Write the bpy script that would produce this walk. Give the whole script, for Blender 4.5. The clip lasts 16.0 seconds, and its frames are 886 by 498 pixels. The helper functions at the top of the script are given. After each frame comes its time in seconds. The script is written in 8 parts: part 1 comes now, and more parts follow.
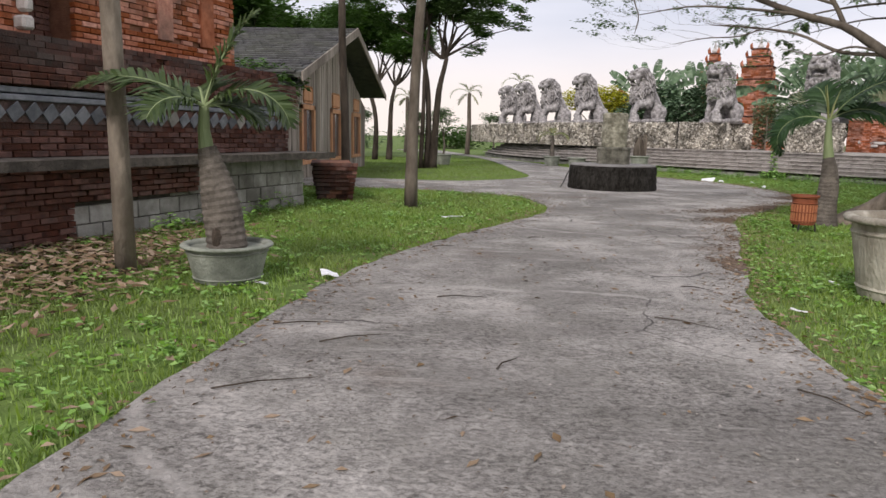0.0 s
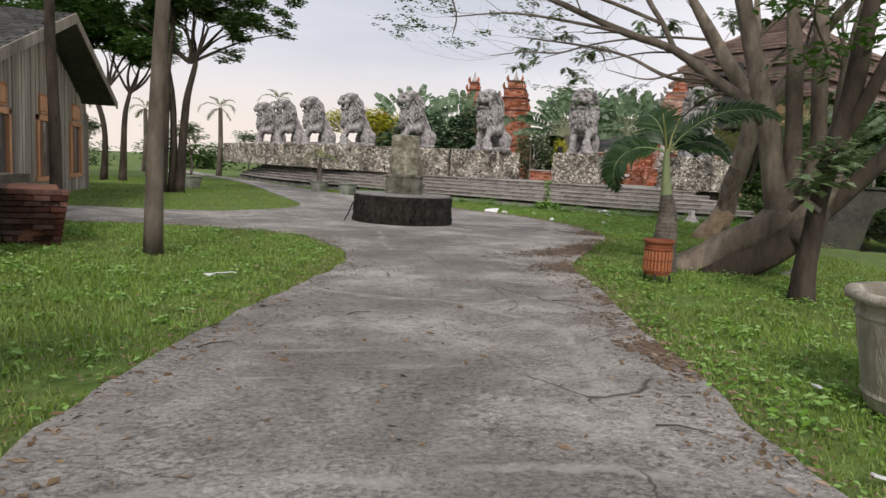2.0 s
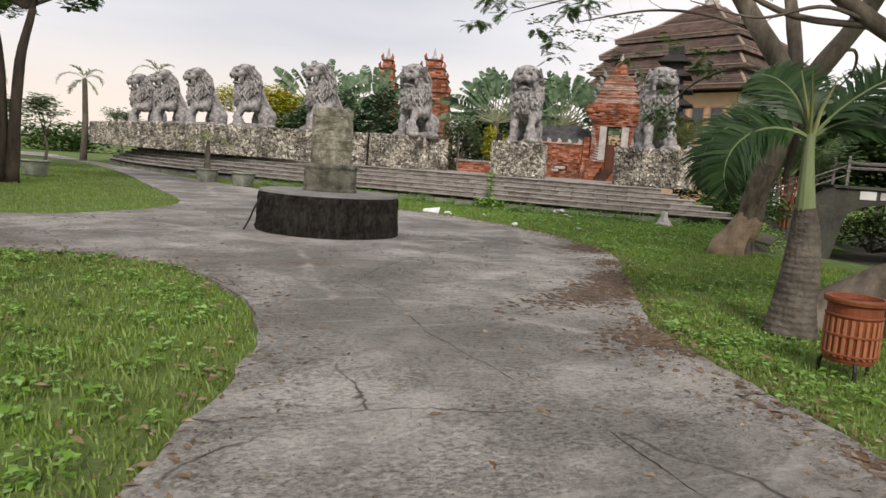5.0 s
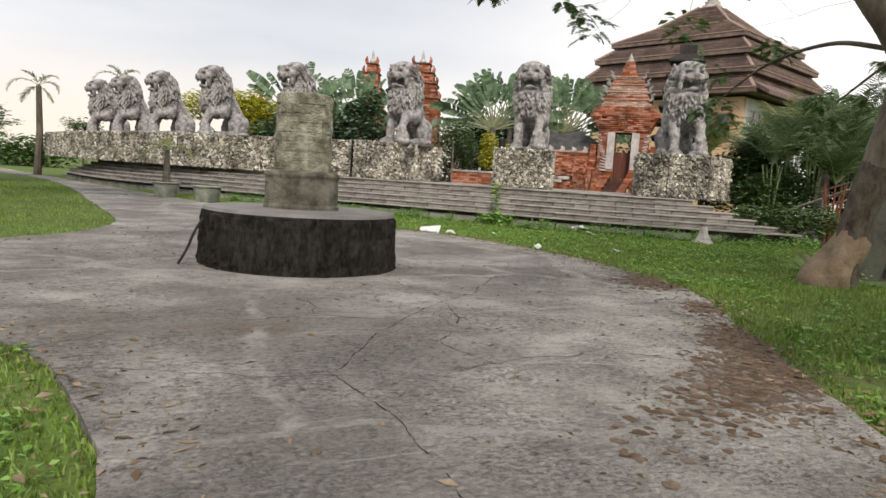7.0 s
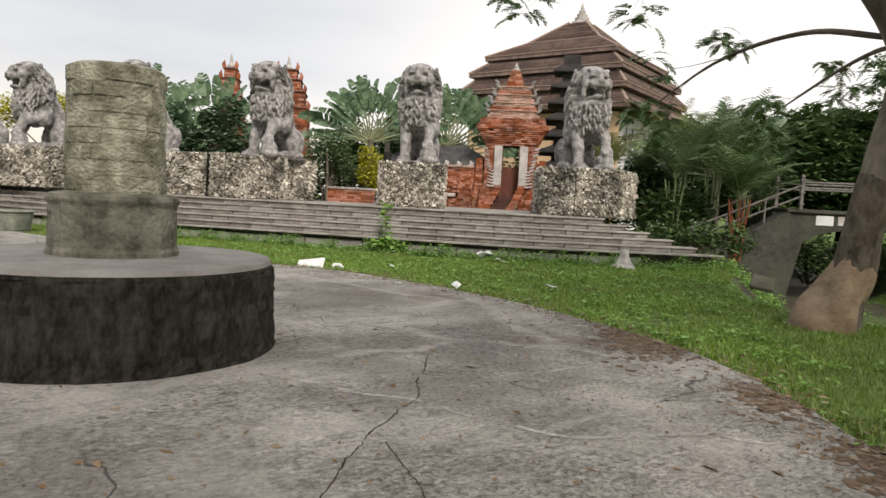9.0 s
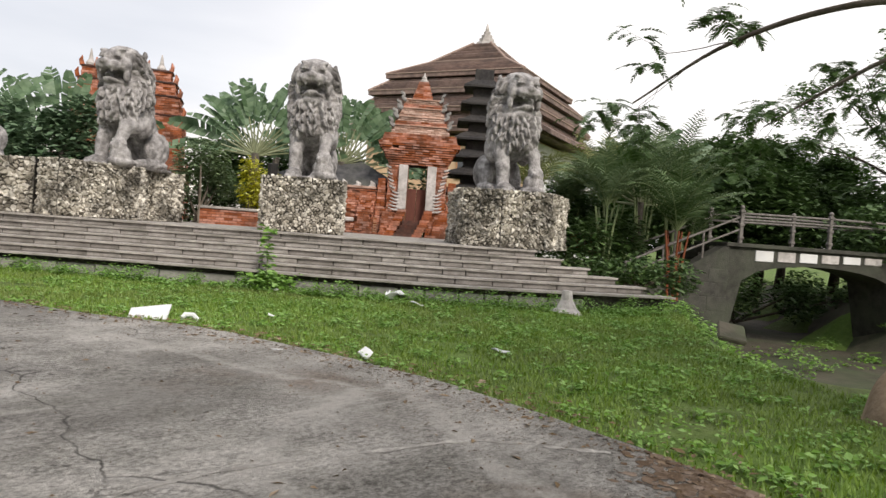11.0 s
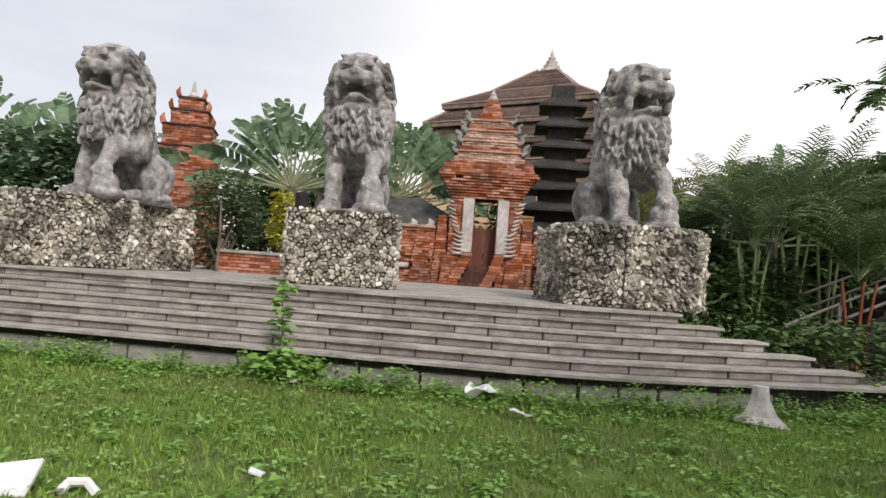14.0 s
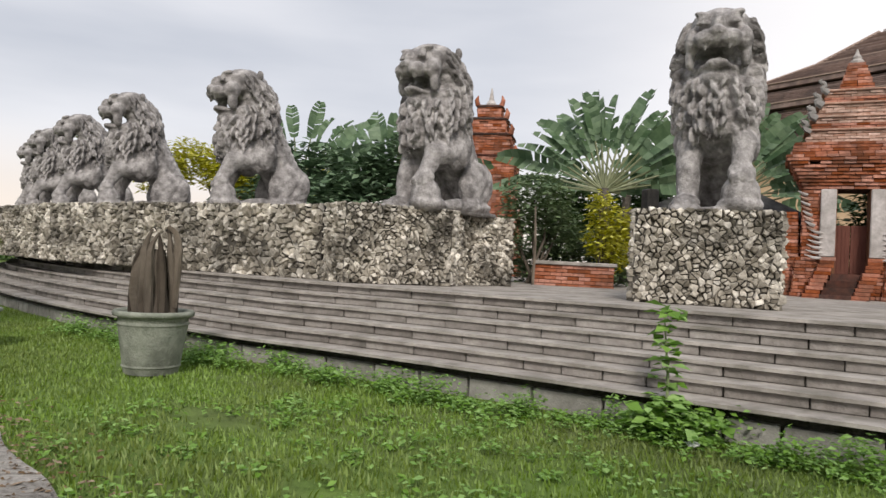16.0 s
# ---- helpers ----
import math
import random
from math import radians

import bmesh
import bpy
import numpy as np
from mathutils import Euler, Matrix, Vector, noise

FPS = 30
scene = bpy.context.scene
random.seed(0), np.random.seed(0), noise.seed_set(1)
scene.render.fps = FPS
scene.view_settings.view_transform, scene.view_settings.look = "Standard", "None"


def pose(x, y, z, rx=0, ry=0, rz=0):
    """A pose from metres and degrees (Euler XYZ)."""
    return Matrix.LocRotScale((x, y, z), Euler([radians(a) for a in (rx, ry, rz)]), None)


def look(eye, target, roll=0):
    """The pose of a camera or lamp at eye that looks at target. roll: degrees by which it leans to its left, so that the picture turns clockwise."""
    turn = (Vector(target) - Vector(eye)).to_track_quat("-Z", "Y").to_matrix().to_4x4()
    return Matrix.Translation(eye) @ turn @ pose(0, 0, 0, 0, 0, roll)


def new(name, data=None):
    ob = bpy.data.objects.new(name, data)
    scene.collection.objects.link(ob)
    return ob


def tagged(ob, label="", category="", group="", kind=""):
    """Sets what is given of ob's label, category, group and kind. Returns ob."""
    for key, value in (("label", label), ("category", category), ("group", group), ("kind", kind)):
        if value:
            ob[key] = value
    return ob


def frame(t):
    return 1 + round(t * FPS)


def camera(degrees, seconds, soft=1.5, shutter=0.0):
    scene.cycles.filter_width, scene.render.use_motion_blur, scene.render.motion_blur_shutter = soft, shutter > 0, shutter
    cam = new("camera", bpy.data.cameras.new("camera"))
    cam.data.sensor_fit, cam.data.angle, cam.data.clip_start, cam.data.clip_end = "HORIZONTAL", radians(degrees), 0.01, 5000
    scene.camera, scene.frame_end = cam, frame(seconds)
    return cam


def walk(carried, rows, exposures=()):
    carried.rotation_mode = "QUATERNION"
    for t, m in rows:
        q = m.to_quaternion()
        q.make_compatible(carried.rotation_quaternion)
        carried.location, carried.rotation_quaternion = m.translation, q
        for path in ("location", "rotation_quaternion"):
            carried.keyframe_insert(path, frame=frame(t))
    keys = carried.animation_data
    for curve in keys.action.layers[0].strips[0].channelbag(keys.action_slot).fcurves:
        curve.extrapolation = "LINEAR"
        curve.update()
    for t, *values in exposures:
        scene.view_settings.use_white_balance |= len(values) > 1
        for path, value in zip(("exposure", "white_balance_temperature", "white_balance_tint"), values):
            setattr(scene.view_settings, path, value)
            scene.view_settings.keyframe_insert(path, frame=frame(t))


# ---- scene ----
cam = camera(65.2, 16.0)
PATH = [
    (0, (1.073, 0.576, 1.368), (0.938, 2.546, 1.045), 1.3),
    (0.5, (0.832, 1.366, 1.376), (0.9, 3.338, 1.048), 0.9),
    (1, (0.713, 2.155, 1.401), (0.979, 4.116, 1.117), 1.4),
    (1.5, (0.667, 3.064, 1.379), (1.111, 4.997, 1.121), 2.4),
    (2, (0.653, 3.876, 1.371), (1.213, 5.782, 1.138), 3.1),
    (2.5, (0.628, 4.797, 1.383), (1.255, 6.686, 1.184), 3.3),
    (3, (0.655, 5.541, 1.381), (1.329, 7.412, 1.175), 4.1),
    (3.5, (0.776, 6.393, 1.366), (1.486, 8.249, 1.139), 4.3),
    (4, (0.86, 7.105, 1.391), (1.595, 8.952, 1.167), 4.1),
    (4.5, (1.08, 7.952, 1.315), (1.842, 9.791, 1.126), 4.1),
    (5, (1.215, 8.733, 1.321), (2.054, 10.531, 1.074), 4.1),
    (7.5, (2.414, 12.55, 1.18), (3.294, 14.336, 0.986), 3.5),
    (8, (2.569, 13.265, 1.208), (3.435, 15.058, 1.019), 3.0),
    (8.5, (2.874, 14.039, 1.205), (3.901, 15.748, 1.053), 3.0),
    (9, (3.242, 14.655, 1.229), (4.446, 16.246, 1.09), 3.0),
    (9.5, (3.718, 15.328, 1.198), (5.067, 16.801, 1.087), 3.1),
    (12, (6.054, 18.689, 1.268), (7.497, 20.075, 1.239), 4.2),
    (12.5, (6.564, 19.368, 1.302), (8.005, 20.754, 1.297), 4.2),
    (13, (7.112, 19.923, 1.354), (8.53, 21.333, 1.371), 4.4),
    (13.5, (7.514, 20.434, 1.36), (8.894, 21.88, 1.401), 4.2),
    (14, (7.804, 20.91, 1.367), (9.125, 22.411, 1.431), 4.0),
    (14.5, (8.011, 21.442, 1.393), (9.214, 23.038, 1.464), 3.5),
    (15, (7.928, 21.887, 1.447), (8.964, 23.596, 1.519), 3.2),
    (15.5, (7.988, 22.386, 1.459), (8.821, 24.205, 1.494), 2.8),
    (16, (7.994, 23.153, 1.405), (8.634, 25.048, 1.44), 2.9),
]
walk(cam, [(t, look(eye, target, roll)) for t, eye, target, roll in PATH], [(0.0, 0.16, 6450, 17), (1.0, 0.0, 6450, 16), (2.5, 0.0, 6650, 14), (5.0, 0.08, 6800, 14), (7.5, 0.2, 6850, 11), (9.5, 0.18, 6950, 11), (12.0, 0.40, 6650, 12), (12.6, 0.30, 6650, 12), (13.5, 0.23, 6650, 12), (14.5, 0.24, 6650, 12), (15.5, 0.12, 6650, 12), (16.0, 0.08, 6650, 12)])

# ---- world, sun, exposure ----
SUN_EL, SUN_AZ = 38.0, 200.0
world = bpy.data.worlds.new("overcast_sky")
scene.world = world
world.use_nodes = True
wn, wl = world.node_tree.nodes, world.node_tree.links
wn.clear()
w_out = wn.new("ShaderNodeOutputWorld")
w_bg = wn.new("ShaderNodeBackground")
w_sky = wn.new("ShaderNodeTexSky")
w_sky.sky_type = "NISHITA"
w_sky.sun_disc = False
w_sky.sun_elevation, w_sky.sun_rotation = radians(SUN_EL), radians(SUN_AZ)
w_sky.air_density, w_sky.dust_density = 1.0, 3.0
w_gain = wn.new("ShaderNodeVectorMath")
w_gain.operation = "SCALE"
w_gain.inputs["Scale"].default_value = 0.10
wl.new(w_sky.outputs[0], w_gain.inputs[0])
w_tc = wn.new("ShaderNodeTexCoord")
w_map = wn.new("ShaderNodeMapping")
w_map.inputs["Scale"].default_value = (1.0, 1.0, 5.0)
wl.new(w_tc.outputs["Generated"], w_map.inputs[0])
w_noise = wn.new("ShaderNodeTexNoise")
w_noise.inputs["Scale"].default_value = 1.7
w_noise.inputs["Detail"].default_value = 5.0
w_noise.inputs["Roughness"].default_value = 0.45
wl.new(w_map.outputs[0], w_noise.inputs[0])
w_cl = wn.new("ShaderNodeValToRGB")
w_cl.color_ramp.elements[0].position, w_cl.color_ramp.elements[0].color = 0.30, (0.50, 0.54, 0.61, 1)
w_cl.color_ramp.elements[1].position, w_cl.color_ramp.elements[1].color = 0.72, (0.80, 0.82, 0.86, 1)
wl.new(w_noise.outputs["Fac"], w_cl.inputs[0])
# warm haze low in the west, thinning upwards
w_sep = wn.new("ShaderNodeSeparateXYZ")
wl.new(w_tc.outputs["Generated"], w_sep.inputs[0])
w_hz = wn.new("ShaderNodeMapRange")
w_hz.inputs["From Min"].default_value, w_hz.inputs["From Max"].default_value = 0.02, 0.17
w_hz.inputs["To Min"].default_value, w_hz.inputs["To Max"].default_value = 1.0, 0.0
w_hz.interpolation_type = "SMOOTHSTEP"
wl.new(w_sep.outputs["Z"], w_hz.inputs[0])
w_warm = wn.new("ShaderNodeMix")
w_warm.data_type = "RGBA"
w_warm.inputs["B"].default_value = (0.95, 0.86, 0.77, 1)
wl.new(w_hz.outputs[0], w_warm.inputs["Factor"])
wl.new(w_cl.outputs[0], w_warm.inputs["A"])
w_east = wn.new("ShaderNodeMapRange")
w_east.inputs["From Min"].default_value, w_east.inputs["From Max"].default_value = 0.35, 0.75
w_east.interpolation_type = "SMOOTHSTEP"
wl.new(w_sep.outputs["X"], w_east.inputs[0])
w_white = wn.new("ShaderNodeMix")
w_white.data_type = "RGBA"
w_white.inputs["B"].default_value = (1.0, 0.99, 0.99, 1)
wl.new(w_east.outputs[0], w_white.inputs["Factor"])
wl.new(w_warm.outputs["Result"], w_white.inputs["A"])
w_mix = wn.new("ShaderNodeMix")
w_mix.data_type = "RGBA"
w_mix.inputs["Factor"].default_value = 0.88
wl.new(w_gain.outputs[0], w_mix.inputs["A"])
wl.new(w_white.outputs["Result"], w_mix.inputs["B"])
wl.new(w_mix.outputs["Result"], w_bg.inputs[0])
w_bg.inputs[1].default_value = 1.08
wl.new(w_bg.outputs[0], w_out.inputs[0])
sun = new("sun", bpy.data.lights.new("sun", "SUN"))
sun.data.energy, sun.data.angle, sun.data.color = 2.3, radians(14), (1.0, 0.95, 0.88)
_az = radians(SUN_AZ)
sun.matrix_world = look((math.sin(_az) * 40, math.cos(_az) * 40, 32), (0, 0, 0))
scene.view_settings.exposure = 0.0


# ---- materials ----
def mat(name, c1, c2, scale=4.0, rough=0.85, bump=0.3, bscale=None, metal=0.0, vary=0.0, dirt=None, dscale=0.7, damt=0.5, stretch=(1, 1, 1), spec=0.3, trans=0.0):
    """A worn natural surface: two colours in fine noise, dirt in large noise, a difference from piece to piece, relief."""
    m = bpy.data.materials.new(name)
    m.use_nodes = True
    nt = m.node_tree
    n, l = nt.nodes, nt.links
    b = n["Principled BSDF"]
    b.inputs["Roughness"].default_value = rough
    b.inputs["Metallic"].default_value = metal
    b.inputs["Specular IOR Level"].default_value = spec
    tc = n.new("ShaderNodeTexCoord")
    mp = n.new("ShaderNodeMapping")
    mp.inputs["Scale"].default_value = stretch
    l.new(tc.outputs["Object"], mp.inputs[0])
    oi = n.new("ShaderNodeObjectInfo")
    ge = n.new("ShaderNodeNewGeometry")
    rnd = n.new("ShaderNodeMath")
    rnd.operation = "ADD"
    l.new(oi.outputs["Random"], rnd.inputs[0])
    l.new(ge.outputs["Random Per Island"], rnd.inputs[1])
    frac = n.new("ShaderNodeMath")
    frac.operation = "FRACT"
    l.new(rnd.outputs[0], frac.inputs[0])
    off = n.new("ShaderNodeMath")
    off.operation = "MULTIPLY"
    off.inputs[1].default_value = 37.0
    l.new(frac.outputs[0], off.inputs[0])
    no = n.new("ShaderNodeTexNoise")
    no.noise_dimensions = "4D"
    no.inputs["Scale"].default_value = scale
    no.inputs["Detail"].default_value = 6
    no.inputs["Roughness"].default_value = 0.65
    l.new(mp.outputs[0], no.inputs["Vector"])
    if vary:
        l.new(off.outputs[0], no.inputs["W"])
    rp = n.new("ShaderNodeValToRGB")
    rp.color_ramp.elements[0].position, rp.color_ramp.elements[0].color = 0.33, (*c1, 1)
    rp.color_ramp.elements[1].position, rp.color_ramp.elements[1].color = 0.68, (*c2, 1)
    l.new(no.outputs["Fac"], rp.inputs[0])
    col = rp.outputs[0]
    if dirt:
        dn = n.new("ShaderNodeTexNoise")
        dn.inputs["Scale"].default_value = dscale
        dn.inputs["Detail"].default_value = 5
        dn.inputs["Roughness"].default_value = 0.6
        l.new(mp.outputs[0], dn.inputs["Vector"])
        dr = n.new("ShaderNodeMapRange")
        dr.inputs["From Min"].default_value, dr.inputs["From Max"].default_value = 0.42, 0.66
        dr.inputs["To Max"].default_value = damt
        l.new(dn.outputs["Fac"], dr.inputs[0])
        mx = n.new("ShaderNodeMix")
        mx.data_type = "RGBA"
        mx.inputs["B"].default_value = (*dirt, 1)
        l.new(dr.outputs[0], mx.inputs["Factor"])
        l.new(col, mx.inputs["A"])
        col = mx.outputs["Result"]
    if vary:
        hs = n.new("ShaderNodeHueSaturation")
        vr = n.new("ShaderNodeMapRange")
        vr.inputs["To Min"].default_value, vr.inputs["To Max"].default_value = 1 - vary, 1 + vary
        l.new(frac.outputs[0], vr.inputs[0])
        l.new(vr.outputs[0], hs.inputs["Value"])
        sr = n.new("ShaderNodeMapRange")
        sr.inputs["To Min"].default_value, sr.inputs["To Max"].default_value = 1 + vary * 0.5, 1 - vary * 0.5
        l.new(frac.outputs[0], sr.inputs[0])
        l.new(sr.outputs[0], hs.inputs["Saturation"])
        l.new(col, hs.inputs["Color"])
        col = hs.outputs[0]
    l.new(col, b.inputs["Base Color"])
    if bump:
        bn = n.new("ShaderNodeTexNoise")
        bn.inputs["Scale"].default_value = bscale or scale * 5
        bn.inputs["Detail"].default_value = 5
        l.new(mp.outputs[0], bn.inputs["Vector"])
        bu = n.new("ShaderNodeBump")
        bu.inputs["Strength"].default_value = bump
        bu.inputs["Distance"].default_value = 0.03
        l.new(bn.outputs["Fac"], bu.inputs["Height"])
        l.new(bu.outputs[0], b.inputs["Normal"])
    if trans:
        tr = n.new("ShaderNodeBsdfTranslucent")
        l.new(col, tr.inputs["Color"])
        ms = n.new("ShaderNodeMixShader")
        ms.inputs[0].default_value = trans
        l.new(b.outputs[0], ms.inputs[1])
        l.new(tr.outputs[0], ms.inputs[2])
        l.new(ms.outputs[0], n["Material Output"].inputs["Surface"])
    return m


def road_material():
    m = bpy.data.materials.new("old_concrete_road")
    m.use_nodes = True
    n, l = m.node_tree.nodes, m.node_tree.links
    b = n["Principled BSDF"]
    b.inputs["Roughness"].default_value = 0.88
    b.inputs["Specular IOR Level"].default_value = 0.35
    tc = n.new("ShaderNodeTexCoord")

    def noi(scale, detail=5, rough=0.6, stretch=(1, 1, 1), turn=0.0, dist=0.0):
        mp = n.new("ShaderNodeMapping")
        mp.inputs["Scale"].default_value = stretch
        mp.inputs["Rotation"].default_value = (0, 0, radians(turn))
        l.new(tc.outputs["Object"], mp.inputs[0])
        t = n.new("ShaderNodeTexNoise")
        t.inputs["Scale"].default_value, t.inputs["Detail"].default_value, t.inputs["Roughness"].default_value, t.inputs["Distortion"].default_value = scale, detail, rough, dist
        l.new(mp.outputs[0], t.inputs["Vector"])
        return t.outputs["Fac"]

    def rng(v, a, c, lo=0.0, hi=1.0):
        r = n.new("ShaderNodeMapRange")
        r.interpolation_type = "SMOOTHSTEP"
        for k, q in zip(("From Min", "From Max", "To Min", "To Max"), (a, c, lo, hi)):
            r.inputs[k].default_value = q
        l.new(v, r.inputs[0])
        return r.outputs[0]

    def mul(u, v, op="MULTIPLY"):
        q = n.new("ShaderNodeMath")
        q.operation = op
        l.new(u, q.inputs[0])
        l.new(v, q.inputs[1])
        return q.outputs[0]

    def mix(fac, ca, cb):
        q = n.new("ShaderNodeMix")
        q.data_type = "RGBA"
        l.new(fac, q.inputs["Factor"])
        for key, c in (("A", ca), ("B", cb)):
            if isinstance(c, tuple):
                q.inputs[key].default_value = (*c, 1)
            else:
                l.new(c, q.inputs[key])
        return q.outputs["Result"]

    big, mid = noi(0.45, 4), noi(1.6, 5)
    pits = rng(noi(21, 10, 0.82, (1, 1.5, 1), 10, 0.4), 0.455, 0.60)
    patch = rng(noi(1.1, 6, 0.7), 0.36, 0.60, 0.38, 1.0)
    pit = mul(pits, patch)
    coarse = mul(rng(noi(13, 8, 0.8, (1, 1.3, 1), 25, 0.5), 0.53, 0.62), rng(noi(0.55, 5, 0.7), 0.44, 0.58))
    streak = mul(rng(noi(1.5, 8, 0.75, (0.35, 3.2, 1), 12, 0.6), 0.55, 0.68), rng(noi(0.6, 3), 0.38, 0.60))
    crumbs = rng(noi(48, 6, 0.8), 0.55, 0.68)
    col = mix(rng(big, 0.36, 0.64), (0.30, 0.283, 0.258), (0.63, 0.597, 0.55))
    col = mix(rng(mid, 0.40, 0.70, 0.0, 0.55), col, (0.27, 0.26, 0.225))
    col = mix(rng(noi(0.33, 5, 0.65), 0.56, 0.70, 0.0, 0.55), col, (0.21, 0.135, 0.085))
    grain = mul(rng(noi(30, 9, 0.86, (1, 1.25, 1), 30, 0.3), 0.50, 0.60), rng(noi(0.8, 5, 0.65), 0.34, 0.56, 0.25, 1.0))
    lumps = rng(noi(6.5, 7, 0.75, (1, 1.6, 1), 15, 0.6), 0.50, 0.63)
    col = mix(mul(lumps, n_value(n, 0.36)), col, (0.11, 0.10, 0.088))
    col = mix(mul(pit, n_value(n, 0.66)), col, (0.070, 0.062, 0.053))
    col = mix(mul(grain, n_value(n, 0.60)), col, (0.060, 0.053, 0.046))
    col = mix(mul(coarse, n_value(n, 0.75)), col, (0.06, 0.053, 0.046))
    col = mix(mul(streak, n_value(n, 0.75)), col, (0.56, 0.53, 0.49))
    col = mix(mul(crumbs, n_value(n, 0.55)), col, (0.56, 0.53, 0.485))
    # pale worn bands and joints
    fw = n.new("ShaderNodeTexNoise")
    fw.inputs["Scale"].default_value, fw.inputs["Detail"].default_value = 0.9, 7
    l.new(tc.outputs["Object"], fw.inputs["Vector"])
    fa = n.new("ShaderNodeVectorMath")
    fa.operation = "MULTIPLY_ADD"
    fa.inputs[1].default_value = (0.7, 1.1, 0.0)
    l.new(fw.outputs["Color"], fa.inputs[0])
    l.new(tc.outputs["Object"], fa.inputs[2])
    fv = n.new("ShaderNodeTexVoronoi")
    fv.feature = "DISTANCE_TO_EDGE"
    fv.inputs["Scale"].default_value = 0.24
    l.new(fa.outputs[0], fv.inputs["Vector"])
    band = mul(rng(fv.outputs["Distance"], 0.004, 0.020, 1.0, 0.0), rng(noi(2.2, 6, 0.75), 0.38, 0.62))
    col = mix(mul(band, n_value(n, 0.8)), col, (0.55, 0.52, 0.48))
    # long cracks
    wob = n.new("ShaderNodeTexNoise")
    wob.inputs["Scale"].default_value, wob.inputs["Detail"].default_value = 1.5, 6
    l.new(tc.outputs["Object"], wob.inputs["Vector"])
    ad = n.new("ShaderNodeVectorMath")
    ad.operation = "MULTIPLY_ADD"
    ad.inputs[1].default_value = (0.55, 0.55, 0.0)
    l.new(wob.outputs["Color"], ad.inputs[0])
    l.new(tc.outputs["Object"], ad.inputs[2])
    vo = n.new("ShaderNodeTexVoronoi")
    vo.feature = "DISTANCE_TO_EDGE"
    vo.inputs["Scale"].default_value = 0.30
    l.new(ad.outputs[0], vo.inputs["Vector"])
    crack = mul(rng(vo.outputs["Distance"], 0.0, 0.0045, 1.0, 0.0), rng(noi(0.7, 3), 0.46, 0.58))
    col = mix(mul(crack, n_value(n, 0.85)), col, (0.05, 0.045, 0.04))
    l.new(col, b.inputs["Base Color"])
    h = mul(mul(mul(pit, n_value(n, -0.8)), mul(mul(coarse, n_value(n, -1.6)), mul(grain, n_value(n, -0.8)), "ADD"), "ADD"), noi(60, 6, 0.75), "ADD")
    bu = n.new("ShaderNodeBump")
    bu.inputs["Strength"].default_value, bu.inputs["Distance"].default_value = 0.7, 0.02
    l.new(mul(h, mul(crack, n_value(n, -2.0)), "ADD"), bu.inputs["Height"])
    l.new(bu.outputs[0], b.inputs["Normal"])
    return m


def n_value(nodes, v):
    q = nodes.new("ShaderNodeValue")
    q.outputs[0].default_value = v
    return q.outputs[0]


M_ROAD = road_material()
M_GRASSBED = mat("grassy_soil", (0.075, 0.13, 0.022), (0.15, 0.235, 0.05), 5.0, 0.95, 0.8, 30, dirt=(0.10, 0.085, 0.05), dscale=0.5, damt=0.45)
M_BLADE = mat("grass_blades", (0.145, 0.24, 0.04), (0.285, 0.425, 0.088), 1.2, 0.7, 0, vary=0.35, dirt=(0.17, 0.17, 0.07), dscale=0.45, damt=0.5, trans=0.25)
M_WEED = mat("weed_leaves", (0.125, 0.26, 0.045), (0.27, 0.45, 0.10), 2.0, 0.6, 0, vary=0.35, trans=0.25)
# Riser blocks, coloured about a quarter darker than the treads.
M_STEP = mat("darker_step_stone", (0.22, 0.20, 0.185), (0.36, 0.335, 0.31), 6.0, 0.9, 0.4, 40, vary=0.24, dirt=(0.10, 0.095, 0.08), dscale=2.2, damt=0.8)
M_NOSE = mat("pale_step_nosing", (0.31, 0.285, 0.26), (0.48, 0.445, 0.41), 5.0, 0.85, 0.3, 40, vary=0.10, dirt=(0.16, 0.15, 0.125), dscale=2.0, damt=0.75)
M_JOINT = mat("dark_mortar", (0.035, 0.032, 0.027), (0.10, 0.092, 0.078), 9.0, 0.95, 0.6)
M_RUBBLE = mat("rubble_stone", (0.27, 0.245, 0.205), (0.76, 0.71, 0.61), 9.0, 0.88, 0.8, 30, vary=0.5, dirt=(0.055, 0.05, 0.04), dscale=1.6, damt=0.85)
M_LION = mat("grey_carved_stone", (0.20, 0.188, 0.183), (0.60, 0.575, 0.565), 7.0, 0.82, 0.9, 26, dirt=(0.06, 0.055, 0.052), dscale=3.0, damt=0.75)
M_BRICK = mat("orange_red_brick", (0.29, 0.093, 0.05), (0.56, 0.225, 0.13), 7.0, 0.9, 0.5, 50, vary=0.42, dirt=(0.10, 0.06, 0.045), dscale=1.5, damt=0.75)
M_BRICKP = mat("faded_pink_brick", (0.40, 0.22, 0.155), (0.66, 0.48, 0.40), 7.0, 0.9, 0.5, 40, vary=0.3, dirt=(0.18, 0.12, 0.09), dscale=1.8, damt=0.6)
# Stained brick, toned darker still for the shade on the temple's lower courses.
M_BRICKD = mat("mossy_shaded_brick", (0.043, 0.021, 0.017), (0.15, 0.06, 0.041), 7.0, 0.92, 0.6, 40, vary=0.40, dirt=(0.05, 0.045, 0.04), dscale=0.9, damt=0.8)
M_BRICKJ = mat("brick_mortar", (0.16, 0.07, 0.045), (0.26, 0.13, 0.08), 9.0, 0.95, 0.5)
